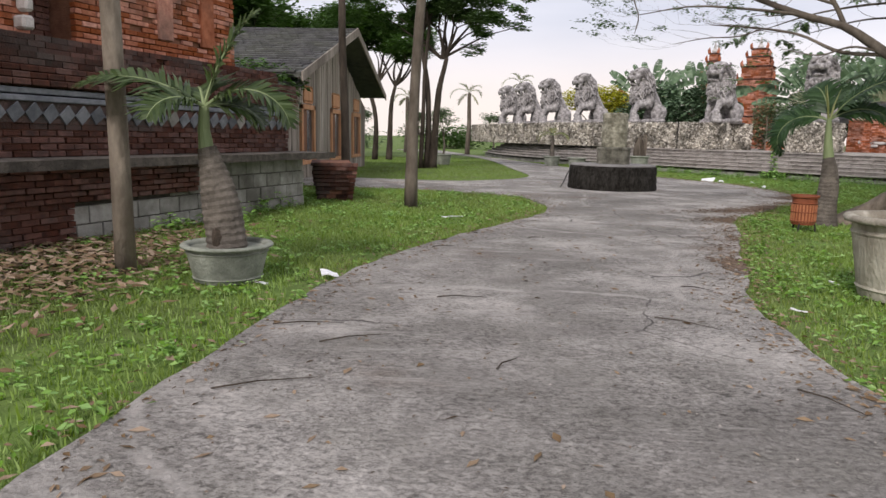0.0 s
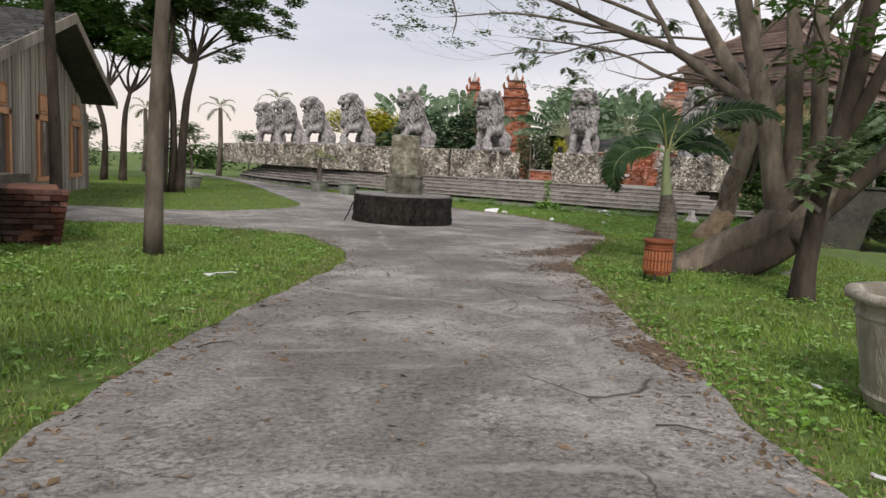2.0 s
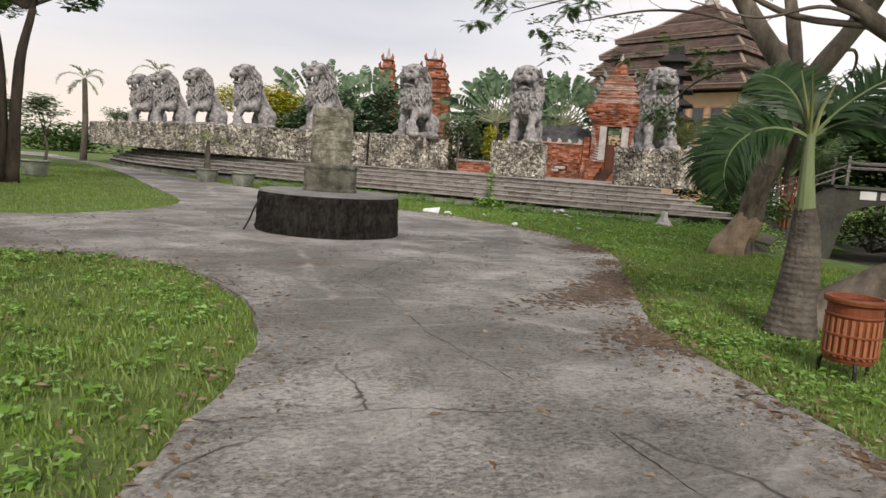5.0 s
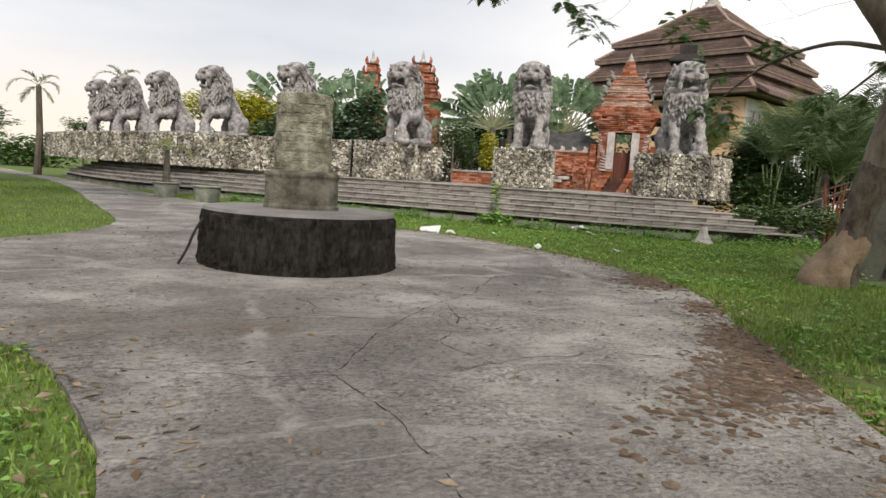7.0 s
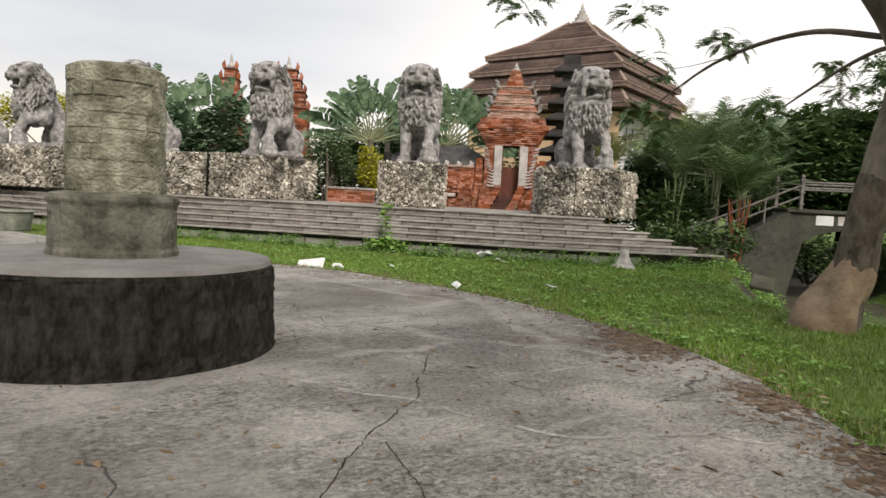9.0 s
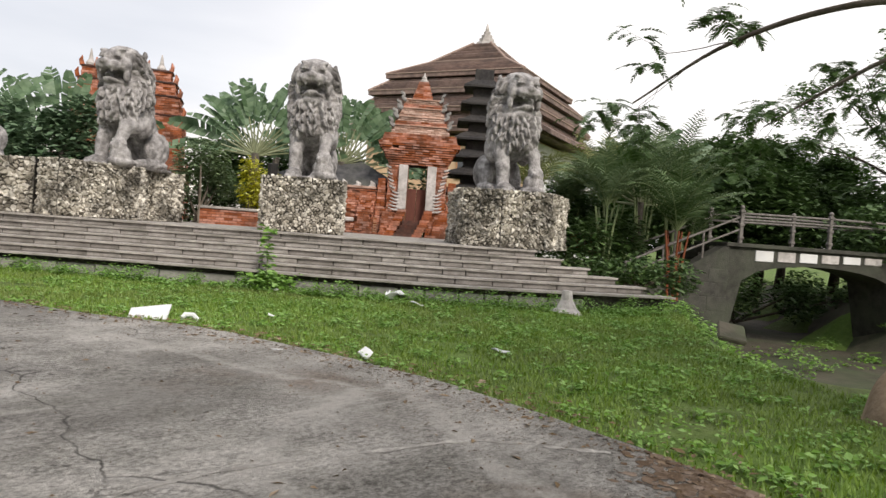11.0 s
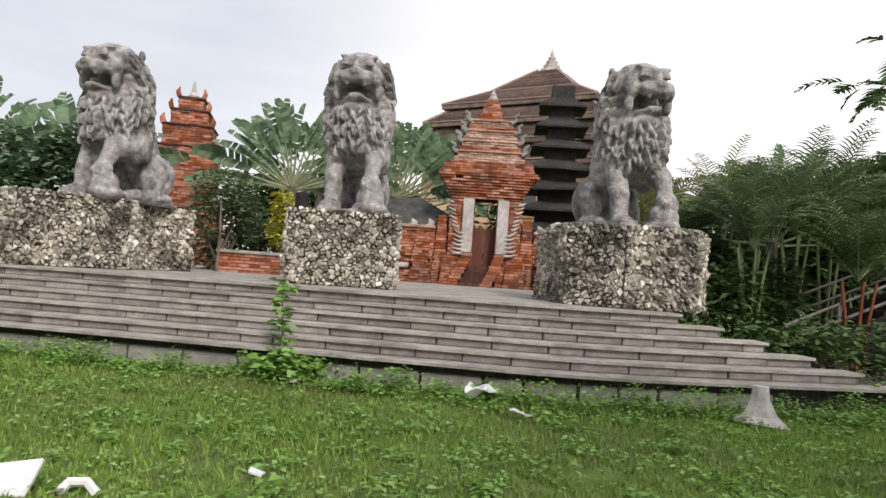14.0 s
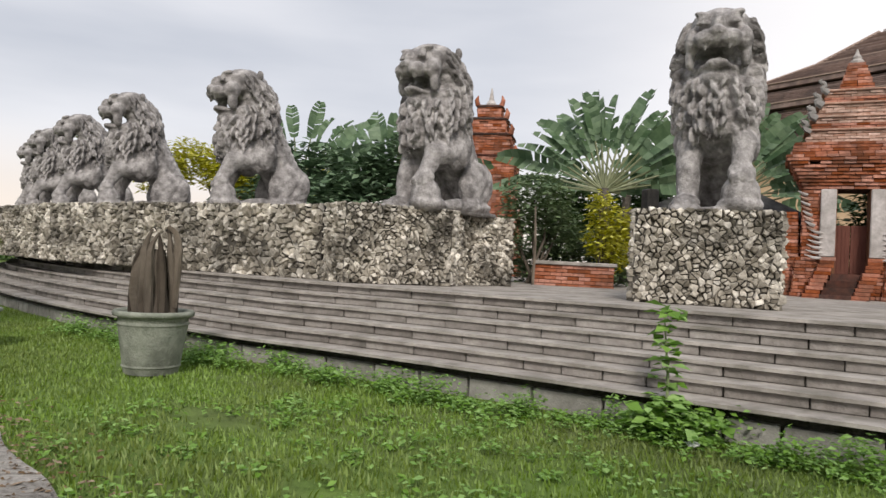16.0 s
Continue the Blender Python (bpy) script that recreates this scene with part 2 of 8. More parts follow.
# Raised dirt amount also stands in for shade on the temple footing.
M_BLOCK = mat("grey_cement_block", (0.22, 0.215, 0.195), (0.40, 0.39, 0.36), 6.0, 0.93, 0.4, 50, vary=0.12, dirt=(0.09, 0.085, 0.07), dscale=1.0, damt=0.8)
M_CARVE = mat("pale_carved_stone", (0.42, 0.39, 0.37), (0.66, 0.62, 0.60), 9.0, 0.85, 0.4, 40, dirt=(0.22, 0.2, 0.18), dscale=2.0, damt=0.6)
M_PED = mat("black_stained_concrete", (0.006, 0.0055, 0.0045), (0.034, 0.031, 0.026), 16.0, 0.95, 1.0, 22, dirt=(0.15, 0.145, 0.13), dscale=7.0, damt=0.17, stretch=(1.5, 1.5, 0.6), spec=0.1)
M_PILLAR = mat("lichened_cement_pillar", (0.15, 0.142, 0.095), (0.56, 0.54, 0.43), 6.0, 0.92, 1.0, 26, stretch=(1.3, 1.3, 1.6), dirt=(0.085, 0.08, 0.05), dscale=3.2, damt=0.8)
M_PLINTHM = mat("black_mossy_cement", (0.035, 0.034, 0.025), (0.16, 0.155, 0.12), 5.0, 0.94, 0.9, 20, dirt=(0.36, 0.345, 0.28), dscale=3.4, damt=0.5)
M_DISCTOP = mat("worn_grey_cement", (0.20, 0.19, 0.18), (0.32, 0.31, 0.295), 4.0, 0.9, 0.4, 40, dirt=(0.12, 0.11, 0.10), dscale=0.8, damt=0.5)
M_BARK = mat("grey_brown_bark", (0.08, 0.065, 0.048), (0.20, 0.17, 0.135), 5.0, 0.92, 0.8, 18, stretch=(1, 1, 0.35), dirt=(0.05, 0.04, 0.032), dscale=0.8, damt=0.8)
M_BARKO = mat("peeling_tan_bark", (0.22, 0.15, 0.095), (0.42, 0.32, 0.22), 4.0, 0.92, 0.8, 16, dirt=(0.08, 0.06, 0.045), dscale=1.8, damt=0.7)
M_BARKD = mat("dark_bark", (0.022, 0.018, 0.014), (0.075, 0.06, 0.046), 6.0, 0.95, 0.9, 18, stretch=(1, 1, 0.3), dirt=(0.12, 0.10, 0.08), dscale=1.3, damt=0.4, spec=0.15)
M_BARKP = mat("pale_smooth_bark", (0.105, 0.084, 0.064), (0.29, 0.245, 0.193), 5.0, 0.9, 1.0, 14, stretch=(1, 1, 0.4), dirt=(0.045, 0.036, 0.027), dscale=1.6, damt=0.75)
M_LEAF = mat("tree_leaves", (0.04, 0.095, 0.018), (0.11, 0.21, 0.045), 1.0, 0.55, 0, vary=0.40, trans=0.35)
M_LEAFD = mat("dark_tree_leaves", (0.04, 0.082, 0.026), (0.115, 0.19, 0.06), 1.0, 0.55, 0, vary=0.40, trans=0.2)
M_LEAFY = mat("yellow_leaves", (0.42, 0.42, 0.03), (0.62, 0.60, 0.08), 2.0, 0.6, 0, vary=0.25, trans=0.35)
M_LEAFB = mat("blue_green_paddle_leaves", (0.06, 0.115, 0.06), (0.19, 0.28, 0.155), 2.0, 0.45, 0.2, 10, vary=0.35, trans=0.2)
M_FROND = mat("palm_frond_leaflets", (0.013, 0.038, 0.012), (0.048, 0.10, 0.03), 2.0, 0.42, 0, vary=0.35, trans=0.2)
M_FRONDP = mat("dusty_palm_leaflets", (0.022, 0.046, 0.014), (0.085, 0.125, 0.038), 2.0, 0.5, 0, vary=0.4, trans=0.25)
M_FRONDL = mat("grey_green_fronds", (0.09, 0.15, 0.07), (0.22, 0.29, 0.14), 2.0, 0.5, 0, vary=0.35, trans=0.25)
M_FRONDG = mat("mid_green_fronds", (0.045, 0.085, 0.03), (0.13, 0.20, 0.075), 2.0, 0.45, 0, vary=0.4, trans=0.25)
M_FRONDY = mat("yellow_green_fronds", (0.16, 0.19, 0.06), (0.33, 0.34, 0.13), 2.0, 0.55, 0, vary=0.3, trans=0.25)
M_RSTALK = mat("pale_leaf_stalk", (0.13, 0.15, 0.08), (0.27, 0.29, 0.17), 4.0, 0.6, 0.2, 12, vary=0.3)
M_STALK = mat("green_palm_shaft", (0.12, 0.165, 0.07), (0.25, 0.30, 0.15), 4.0, 0.6, 0.2, 12, stretch=(1, 1, 0.2))
M_PTRUNK = mat("ringed_palm_trunk", (0.075, 0.064, 0.052), (0.20, 0.175, 0.145), 7.0, 0.92, 0.7, 30, dirt=(0.05, 0.045, 0.038), dscale=2.0, damt=0.6)
M_POT = mat("pale_cement_pot", (0.32, 0.30, 0.235), (0.52, 0.49, 0.405), 6.0, 0.9, 0.6, 30, dirt=(0.13, 0.11, 0.08), dscale=2.6, damt=0.8, stretch=(1.2, 1.2, 0.5))
M_POTM = mat("mossy_cement_pot", (0.18, 0.20, 0.16), (0.36, 0.38, 0.32), 6.0, 0.92, 0.5, 40, dirt=(0.07, 0.075, 0.06), dscale=1.8, damt=0.7)
M_SOILB = mat("dry_brown_soil", (0.09, 0.06, 0.04), (0.20, 0.14, 0.095), 14.0, 0.97, 0.3, vary=0.4)
M_SOIL = mat("dark_soil", (0.03, 0.025, 0.018), (0.08, 0.06, 0.045), 14.0, 0.97, 0.8)
M_BIN = mat("terracotta_painted_bin", (0.17, 0.048, 0.02), (0.27, 0.082, 0.036), 6.0, 0.6, 0.2, 40, dirt=(0.2, 0.07, 0.035), dscale=3.0, damt=0.5)
M_BINL = mat("light_orange_slats", (0.33, 0.12, 0.055), (0.45, 0.18, 0.085), 6.0, 0.6, 0.2)
M_IRON = mat("dark_iron", (0.025, 0.025, 0.025), (0.06, 0.055, 0.05), 9.0, 0.6, 0.2, metal=0.6)
M_PLANK = mat("grey_weathered_planks", (0.22, 0.19, 0.155), (0.42, 0.375, 0.32), 7.0, 0.9, 0.5, 40, vary=0.28, stretch=(1, 1, 0.12), dirt=(0.12, 0.10, 0.08), dscale=1.0, damt=0.6)
M_FRAMEW = mat("orange_wood_frame", (0.40, 0.19, 0.09), (0.60, 0.33, 0.18), 6.0, 0.75, 0.3, stretch=(1, 1, 0.2))
M_SHUT = mat("brown_wood_shutter", (0.12, 0.055, 0.03), (0.24, 0.11, 0.06), 6.0, 0.8, 0.3, stretch=(1, 1, 0.15))
M_ROOFD = mat("dark_shingle_roof", (0.035, 0.035, 0.038), (0.09, 0.088, 0.09), 5.0, 0.9, 0.7, 30, vary=0.25, dirt=(0.10, 0.11, 0.07), dscale=0.6, damt=0.4)
M_ROOFB = mat("brown_tile_roof", (0.13, 0.088, 0.075), (0.29, 0.205, 0.175), 3.0, 0.88, 0.6, 30, vary=0.25, dirt=(0.09, 0.07, 0.065), dscale=0.9, damt=0.7)
M_ROOFE = mat("pale_roof_edge", (0.26, 0.19, 0.155), (0.40, 0.30, 0.25), 6.0, 0.85, 0.3)
M_THATCH = mat("black_fibre_thatch", (0.02, 0.019, 0.02), (0.06, 0.056, 0.055), 12.0, 0.98, 0.9, 60, dirt=(0.11, 0.10, 0.09), dscale=1.2, damt=0.4)
M_PEACH = mat("peach_plaster", (0.60, 0.40, 0.24), (0.70, 0.50, 0.33), 2.0, 0.9, 0.1, dirt=(0.5, 0.35, 0.24), dscale=0.5, damt=0.4)
M_WHITE = mat("white_plaster", (0.66, 0.66, 0.66), (0.80, 0.80, 0.79), 2.0, 0.9, 0.1, dirt=(0.5, 0.49, 0.47), dscale=0.5, damt=0.4)
M_PANE = mat("dark_window_pane", (0.05, 0.06, 0.07), (0.08, 0.09, 0.10), 2.0, 0.12, 0, spec=0.6)
M_RAIL = mat("weathered_grey_rail", (0.10, 0.09, 0.083), (0.24, 0.22, 0.205), 8.0, 0.8, 0.3)
M_BRIDGE = mat("mossy_grey_masonry", (0.03, 0.03, 0.025), (0.085, 0.081, 0.07), 4.0, 0.93, 0.5, 30, vary=0.1, dirt=(0.09, 0.10, 0.07), dscale=0.9, damt=0.7)
M_DOORB = mat("dark_red_brown_door", (0.10, 0.035, 0.025), (0.18, 0.065, 0.045), 5.0, 0.7, 0.3, stretch=(1, 1, 0.2))
M_PAPER = mat("dirty_white_plastic", (0.62, 0.63, 0.64), (0.82, 0.83, 0.84), 6.0, 0.6, 0.2)
M_DEAD = mat("dead_brown_leaves", (0.12, 0.075, 0.04), (0.30, 0.22, 0.14), 5.0, 0.9, 0, vary=0.45)
# Mud colour kept dark to carry the shade in the creek.
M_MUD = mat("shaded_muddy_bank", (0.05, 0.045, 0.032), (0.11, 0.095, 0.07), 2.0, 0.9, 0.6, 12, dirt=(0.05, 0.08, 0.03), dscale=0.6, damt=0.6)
M_STATUE = mat("whitewashed_statue", (0.46, 0.45, 0.42), (0.70, 0.69, 0.66), 7.0, 0.85, 0.4, 30, dirt=(0.22, 0.21, 0.19), dscale=3.0, damt=0.6)
M_SLABT = mat("brown_stained_slab", (0.045, 0.038, 0.033), (0.15, 0.13, 0.11), 8.0, 0.94, 0.8, 30, dirt=(0.03, 0.027, 0.022), dscale=1.5, damt=0.7)
M_SLATE = mat("grey_slate_tile", (0.10, 0.11, 0.125), (0.22, 0.23, 0.25), 8.0, 0.8, 0.3, vary=0.3)


# ---- shape helpers ----
def mesh_of(bm, name, material, smooth=False):
    me = bpy.data.meshes.new(name)
    bm.to_mesh(me)
    bm.free()
    me.materials.append(material)
    if smooth:
        me.shade_smooth()
    return me


def part(name, bm, material, parent=None, label="", smooth=False):
    ob = new(name, mesh_of(bm, name, material, smooth))
    if parent:
        ob.parent = parent
    if label:
        ob["label"] = label
    return ob


def raw(name, verts, faces, material, parent=None, smooth=False):
    me = bpy.data.meshes.new(name)
    me.from_pydata(verts, [], faces)
    me.materials.append(material)
    if smooth:
        me.shade_smooth()
    ob = new(name, me)
    if parent:
        ob.parent = parent
    return ob


def thing(name, label, category, m=None, group=""):
    ob = tagged(new(name), label, category, group)
    if m is not None:
        ob.matrix_world = m
    return ob


def box(bm, x0, x1, y0, y1, z0, z1, bev=0.0):
    r = bmesh.ops.create_cube(bm, size=1, matrix=Matrix.Translation(((x0 + x1) / 2, (y0 + y1) / 2, (z0 + z1) / 2)) @ Matrix.Diagonal((x1 - x0, y1 - y0, z1 - z0, 1)))
    if bev:
        es = list({e for v in r["verts"] for e in v.link_edges})
        bmesh.ops.bevel(bm, geom=es, offset=bev, segments=1, affect="EDGES")
    return bm


def lathe(bm, prof, seg=28, centre=(0, 0), wob=0.0, seed=0):
    rows = []
    for k, (r, z) in enumerate(prof):
        rows.append([bm.verts.new((centre[0] + r * (1 + wob * noise.noise((math.cos(a) * 2 + seed, math.sin(a) * 2, z * 3))) * math.cos(a),
                                   centre[1] + r * (1 + wob * noise.noise((math.cos(a) * 2 + seed, math.sin(a) * 2, z * 3))) * math.sin(a), z))
                     for a in (2 * math.pi * i / seg for i in range(seg))])
    for a, b in zip(rows, rows[1:]):
        for i in range(seg):
            bm.faces.new((a[i], a[(i + 1) % seg], b[(i + 1) % seg], b[i]))
    bm.faces.new(rows[0][::-1])
    bm.faces.new(rows[-1])
    return bm


def tube(bm, pts, radii, seg=8, wob=0.0, cap=True):
    pts = [Vector(p) for p in pts]
    if isinstance(radii, (list, tuple)) and len(radii) != len(pts):
        radii = list(np.interp(np.linspace(0, 1, len(pts)), np.linspace(0, 1, len(radii)), radii))
    rows = []
    side = None
    for i, p in enumerate(pts):
        d = (pts[min(i + 1, len(pts) - 1)] - pts[max(i - 1, 0)]).normalized()
        ref = side if side else (Vector((1, 0, 0)) if abs(d.x) < 0.8 else Vector((0, 1, 0)))
        side = (ref - d * ref.dot(d)).normalized()
        up = d.cross(side)
        r = radii[i] if isinstance(radii, (list, tuple)) else radii
        row = []
        for k in range(seg):
            a = 2 * math.pi * k / seg
            q = r * (1 + wob * noise.noise((p.x * 1.3 + math.cos(a), p.y * 1.3 + math.sin(a), p.z * 1.6)))
            row.append(bm.verts.new(p + side * (q * math.cos(a)) + up * (q * math.sin(a))))
        rows.append(row)
    for a, b in zip(rows, rows[1:]):
        for k in range(seg):
            bm.faces.new((a[k], a[(k + 1) % seg], b[(k + 1) % seg], b[k]))
    if cap:
        bm.faces.new(rows[0][::-1])
        bm.faces.new(rows[-1])
    return bm


def spline(pts, n):
    """n points evenly along a Catmull-Rom curve."""
    P = [Vector(p) for p in pts]
    P = [P[0] * 2 - P[1]] + P + [P[-1] * 2 - P[-2]]
    dense = []
    for i in range(1, len(P) - 2):
        for k in range(24):
            t = k / 24
            a, b, c, d = P[i - 1:i + 3]
            dense.append(0.5 * (2 * b + (c - a) * t + (2 * a - 5 * b + 4 * c - d) * t * t + (3 * b - a - 3 * c + d) * t ** 3))
    dense.append(P[-2])
    L = [0.0]
    for a, b in zip(dense, dense[1:]):
        L.append(L[-1] + (b - a).length)
    out, j = [], 0
    for i in range(n):
        s = L[-1] * i / (n - 1)
        while j < len(L) - 2 and L[j + 1] < s:
            j += 1
        f = (s - L[j]) / max(1e-9, L[j + 1] - L[j])
        out.append(dense[j].lerp(dense[j + 1], min(1, f)))
    return out


def curve_len(pts):
    return sum((b - a).length for a, b in zip(pts, pts[1:]))


def normals2(pts):
    out = []
    for i in range(len(pts)):
        d = (pts[min(i + 1, len(pts) - 1)] - pts[max(i - 1, 0)]).normalized()
        out.append(Vector((d.y, -d.x, 0)))
    return out


def rot_to(fx, fy):
    return math.degrees(math.atan2(fy, fx))

# ---- ground, road ----
ROAD_L = [(-0.8, -12), (-0.75, 0), (-0.72, 3), (-0.6, 5), (-0.37, 7.06), (0.0, 8.5), (0.55, 9.95), (1.2, 11.4), (1.75, 12.6), (2.15, 14.0), (2.12, 15.4), (1.6, 16.9), (0.2, 17.9), (-2.1, 18.3), (-7, 18.6), (-30, 19)]
ROAD_I = [(-30, 22.6), (-6, 22.2), (-0.6, 21.9), (1.0, 22.8), (2.0, 24.2), (2.4, 25.8), (2.3, 28), (1.9, 32), (0.8, 42), (-1.5, 52), (-8, 66)]
ROAD_R = [(-4, 66), (0.2, 50), (2.6, 41.5), (3.9, 37), (4.9, 33.5), (5.7, 31), (6.7, 28.7), (7.4, 27.2), (8.1, 25.6), (8.7, 24.5), (9.0, 23.2), (9.2, 21.6), (9.1, 20), (8.85, 18.6), (8.3, 17.4), (7.5, 16.3), (6.9, 15.4), (6.1, 14.3), (5.35, 13.0), (4.85, 11.3), (4.2, 9.4), (3.84, 8.1), (3.35, 6.6), (3.25, 5.5), (3.22, 4.5), (3.3, 0), (3.4, -12)]


def edge_line(pts, seed):
    c = [Vector((x, y, 0)) for x, y in pts]
    n = int(curve_len(c) / 0.18)
    line = spline(c, n)
    nn = normals2(line)
    return [p + q * (0.05 * noise.noise((p.x * 2.2, p.y * 2.2, seed)) + 0.025 * noise.noise((p.x * 9, p.y * 9, seed))) for p, q in zip(line, nn)]


LINE_L, LINE_I, LINE_R = edge_line(ROAD_L, 1), edge_line(ROAD_I, 2), edge_line(ROAD_R, 3)
ROAD_POLY = [(p.x, p.y) for p in LINE_L + LINE_I + LINE_R]
_RP = np.array(ROAD_POLY)


def inside(px, py, poly):
    """Which of the points lie in the polygon."""
    res = np.zeros(len(px), bool)
    x0, y0 = poly[:, 0], poly[:, 1]
    x1, y1 = np.roll(x0, -1), np.roll(y0, -1)
    for a, b, c, d in zip(x0, y0, x1, y1):
        if b == d:
            continue
        res ^= ((b > py) != (d > py)) & (px < (c - a) * (py - b) / (d - b) + a)
    return res


def dip(x, y):
    """The creek bed that runs under the bridge."""
    v = (x - 14.5) * 0.55 - (y - 21.2) * 0.83
    u = (x - 14.5) * 0.83 + (y - 21.2) * 0.55
    k = min(1.0, max(0.0, (v - 0.1) / 1.5)) * min(1.0, max(0.0, (7.0 - v) / 1.2)) * min(1.0, max(0.0, (u + 2.2) / 2.6))
    return -1.25 * k


def ground_z(x, y):
    return dip(x, y) + 0.03 * noise.noise((x * 0.5, y * 0.5, 4)) * (1 if abs(x) < 60 else 0)


def ground_mesh():
    xs = [-600, -300, -150, -80] + list(np.arange(-50, -12, 3.0)) + list(np.arange(-12, 27, 0.5)) + list(np.arange(27, 60, 3.0)) + [80, 150, 300, 600]
    ys = [-300, -120, -60, -30] + list(np.arange(-15, 0, 1.5)) + list(np.arange(0, 34, 0.5)) + list(np.arange(34, 70, 2.0)) + [80, 110, 160, 300, 900]
    verts = []
    for y in ys:
        for x in xs:
            verts.append((float(x), float(y), ground_z(x, y) - 0.03))
    nx = len(xs)
    faces = [(j * nx + i, j * nx + i + 1, (j + 1) * nx + i + 1, (j + 1) * nx + i) for j in range(len(ys) - 1) for i in range(nx - 1)]
    ob = raw("ground", verts, faces, M_GRASSBED, smooth=True)
    tagged(ob, "grassy ground with bare soil patches round the road", "ground", kind="structure")


ground_mesh()


def road_mesh():
    bm = bmesh.new()
    vs = [bm.verts.new((x, y, 0.0)) for x, y in ROAD_POLY]
    es = [bm.edges.new((a, b)) for a, b in zip(vs, vs[1:] + vs[:1])]
    bmesh.ops.triangle_fill(bm, use_beauty=True, edges=es)
    top = list(bm.faces)
    r = bmesh.ops.extrude_face_region(bm, geom=top)
    low = [g for g in r["geom"] if isinstance(g, bmesh.types.BMVert)]
    for v in low:
        v.co.z -= 0.12
    bmesh.ops.recalc_face_normals(bm, faces=bm.faces)
    ob = part("road", bm, M_ROAD)
    ob.location.z = 0.012
    tagged(ob, "worn grey concrete road with pale streaks, cracks and dirt", "road", kind="structure")
    return ob


ROAD = road_mesh()
M_SEAM = mat("pale_lime_seam", (0.25, 0.235, 0.215), (0.56, 0.53, 0.49), 14.0, 0.95, 0.6, 60, dirt=(0.2, 0.185, 0.165), dscale=3.0, damt=0.8)
M_CRACK = mat("dark_crack_soil", (0.02, 0.018, 0.015), (0.06, 0.053, 0.045), 20.0, 0.98, 0.4)


def seam(name, pts, width, material, seed, gaps=0.0):
    """A ragged strip on the road along a plan curve, broken here and there."""
    c = [Vector((x, y, 0)) for x, y in pts]
    n = max(12, int(curve_len(c) / 0.02))
    line = spline(c, n)
    nn = normals2(line)
    V, F = [], []
    for i, (p, q) in enumerate(zip(line, nn)):
        w = width * (0.5 + 0.9 * noise.noise((i * 0.13, seed, 0)) + 0.5 * noise.noise((i * 0.7, seed, 5)))
        o = q * (0.035 * noise.noise((i * 0.06, seed, 9)) + 0.012 * noise.noise((i * 0.4, seed, 3)))
        w = max(0.0006, w)
        V += [(p.x + o.x + q.x * w, p.y + o.y + q.y * w, 0.003), (p.x + o.x - q.x * w, p.y + o.y - q.y * w, 0.003)]
        if i and noise.noise((i * 0.05, seed, 20)) > gaps - 0.5:
            F.append((2 * i - 2, 2 * i - 1, 2 * i + 1, 2 * i))
    raw(name, V, F, material, ROAD)


seam("pale_seam", [(5.2, 18.75), (5.43, 18.3), (5.66, 17.98), (5.8, 17.45), (6.0, 17.1), (6.35, 16.9), (6.69, 16.75), (6.95, 16.42)], 0.035, M_SEAM, 1, 0.3)
seam("pale_seam", [(5.5, 20.0), (6.28, 20.3), (6.98, 20.31), (7.56, 20.15), (8.09, 20.05), (8.41, 19.79), (8.74, 19.37)], 0.04, M_SEAM, 2, 0.35)
seam("pale_seam", [(4.6, 15.6), (5.36, 15.35), (5.62, 14.94), (5.99, 14.82)], 0.025, M_SEAM, 3, 0.35)
seam("crack", [(6.47, 19.03), (5.91, 18.37), (5.6, 18.0), (4.98, 17.55), (4.4, 16.93), (4.1, 16.6), (3.93, 16.38), (3.5, 15.7)], 0.008, M_CRACK, 6, 0.05)
seam("crack", [(5.1, 17.5), (4.86, 16.81), (4.55, 16.39), (4.4, 16.15), (4.5, 15.6)], 0.006, M_CRACK, 7, 0.05)
seam("crack", [(3.41, 15.7), (3.5, 14.73), (3.37, 13.48), (3.43, 12.59), (3.43, 12.24)], 0.006, M_CRACK, 8, 0.2)
seam("crack", [(3.5, 11.44), (3.48, 11.2), (3.43, 10.85), (3.44, 10.5), (3.2, 10.1)], 0.007, M_CRACK, 9, 0.0)

# ---- steps and platform before the lions ----
LIP = [(17.9, 23.4), (14.6, 25.4), (12.8, 27.3), (11.1, 29.4), (9.4, 31.4), (7.8, 33.3), (4.6, 38.6), (1.8, 45), (0.3, 52)]
STEPS, RISE, TREAD, Z0 = 5, 0.14, 0.32, 0.30
ZP = Z0 + STEPS * RISE
lip = spline([(x, y, 0) for x, y in LIP], 160)
lip_n = [-q for q in normals2(lip)]
if lip_n[0].x < 0:
    lip_n = [-q for q in lip_n]


def along(off, cut=0.0):
    """The lip's curve moved inwards by off and shortened at the bridge end by cut."""
    pts = [p + q * off for p, q in zip(lip, lip_n)]
    s, i = 0.0, 0
    while cut > 0 and s + (pts[i + 1] - pts[i]).length < cut:
        s += (pts[i + 1] - pts[i]).length
        i += 1
    return [pts[i].lerp(pts[i + 1], (cut - s) / (pts[i + 1] - pts[i]).length)] + pts[i + 1:]


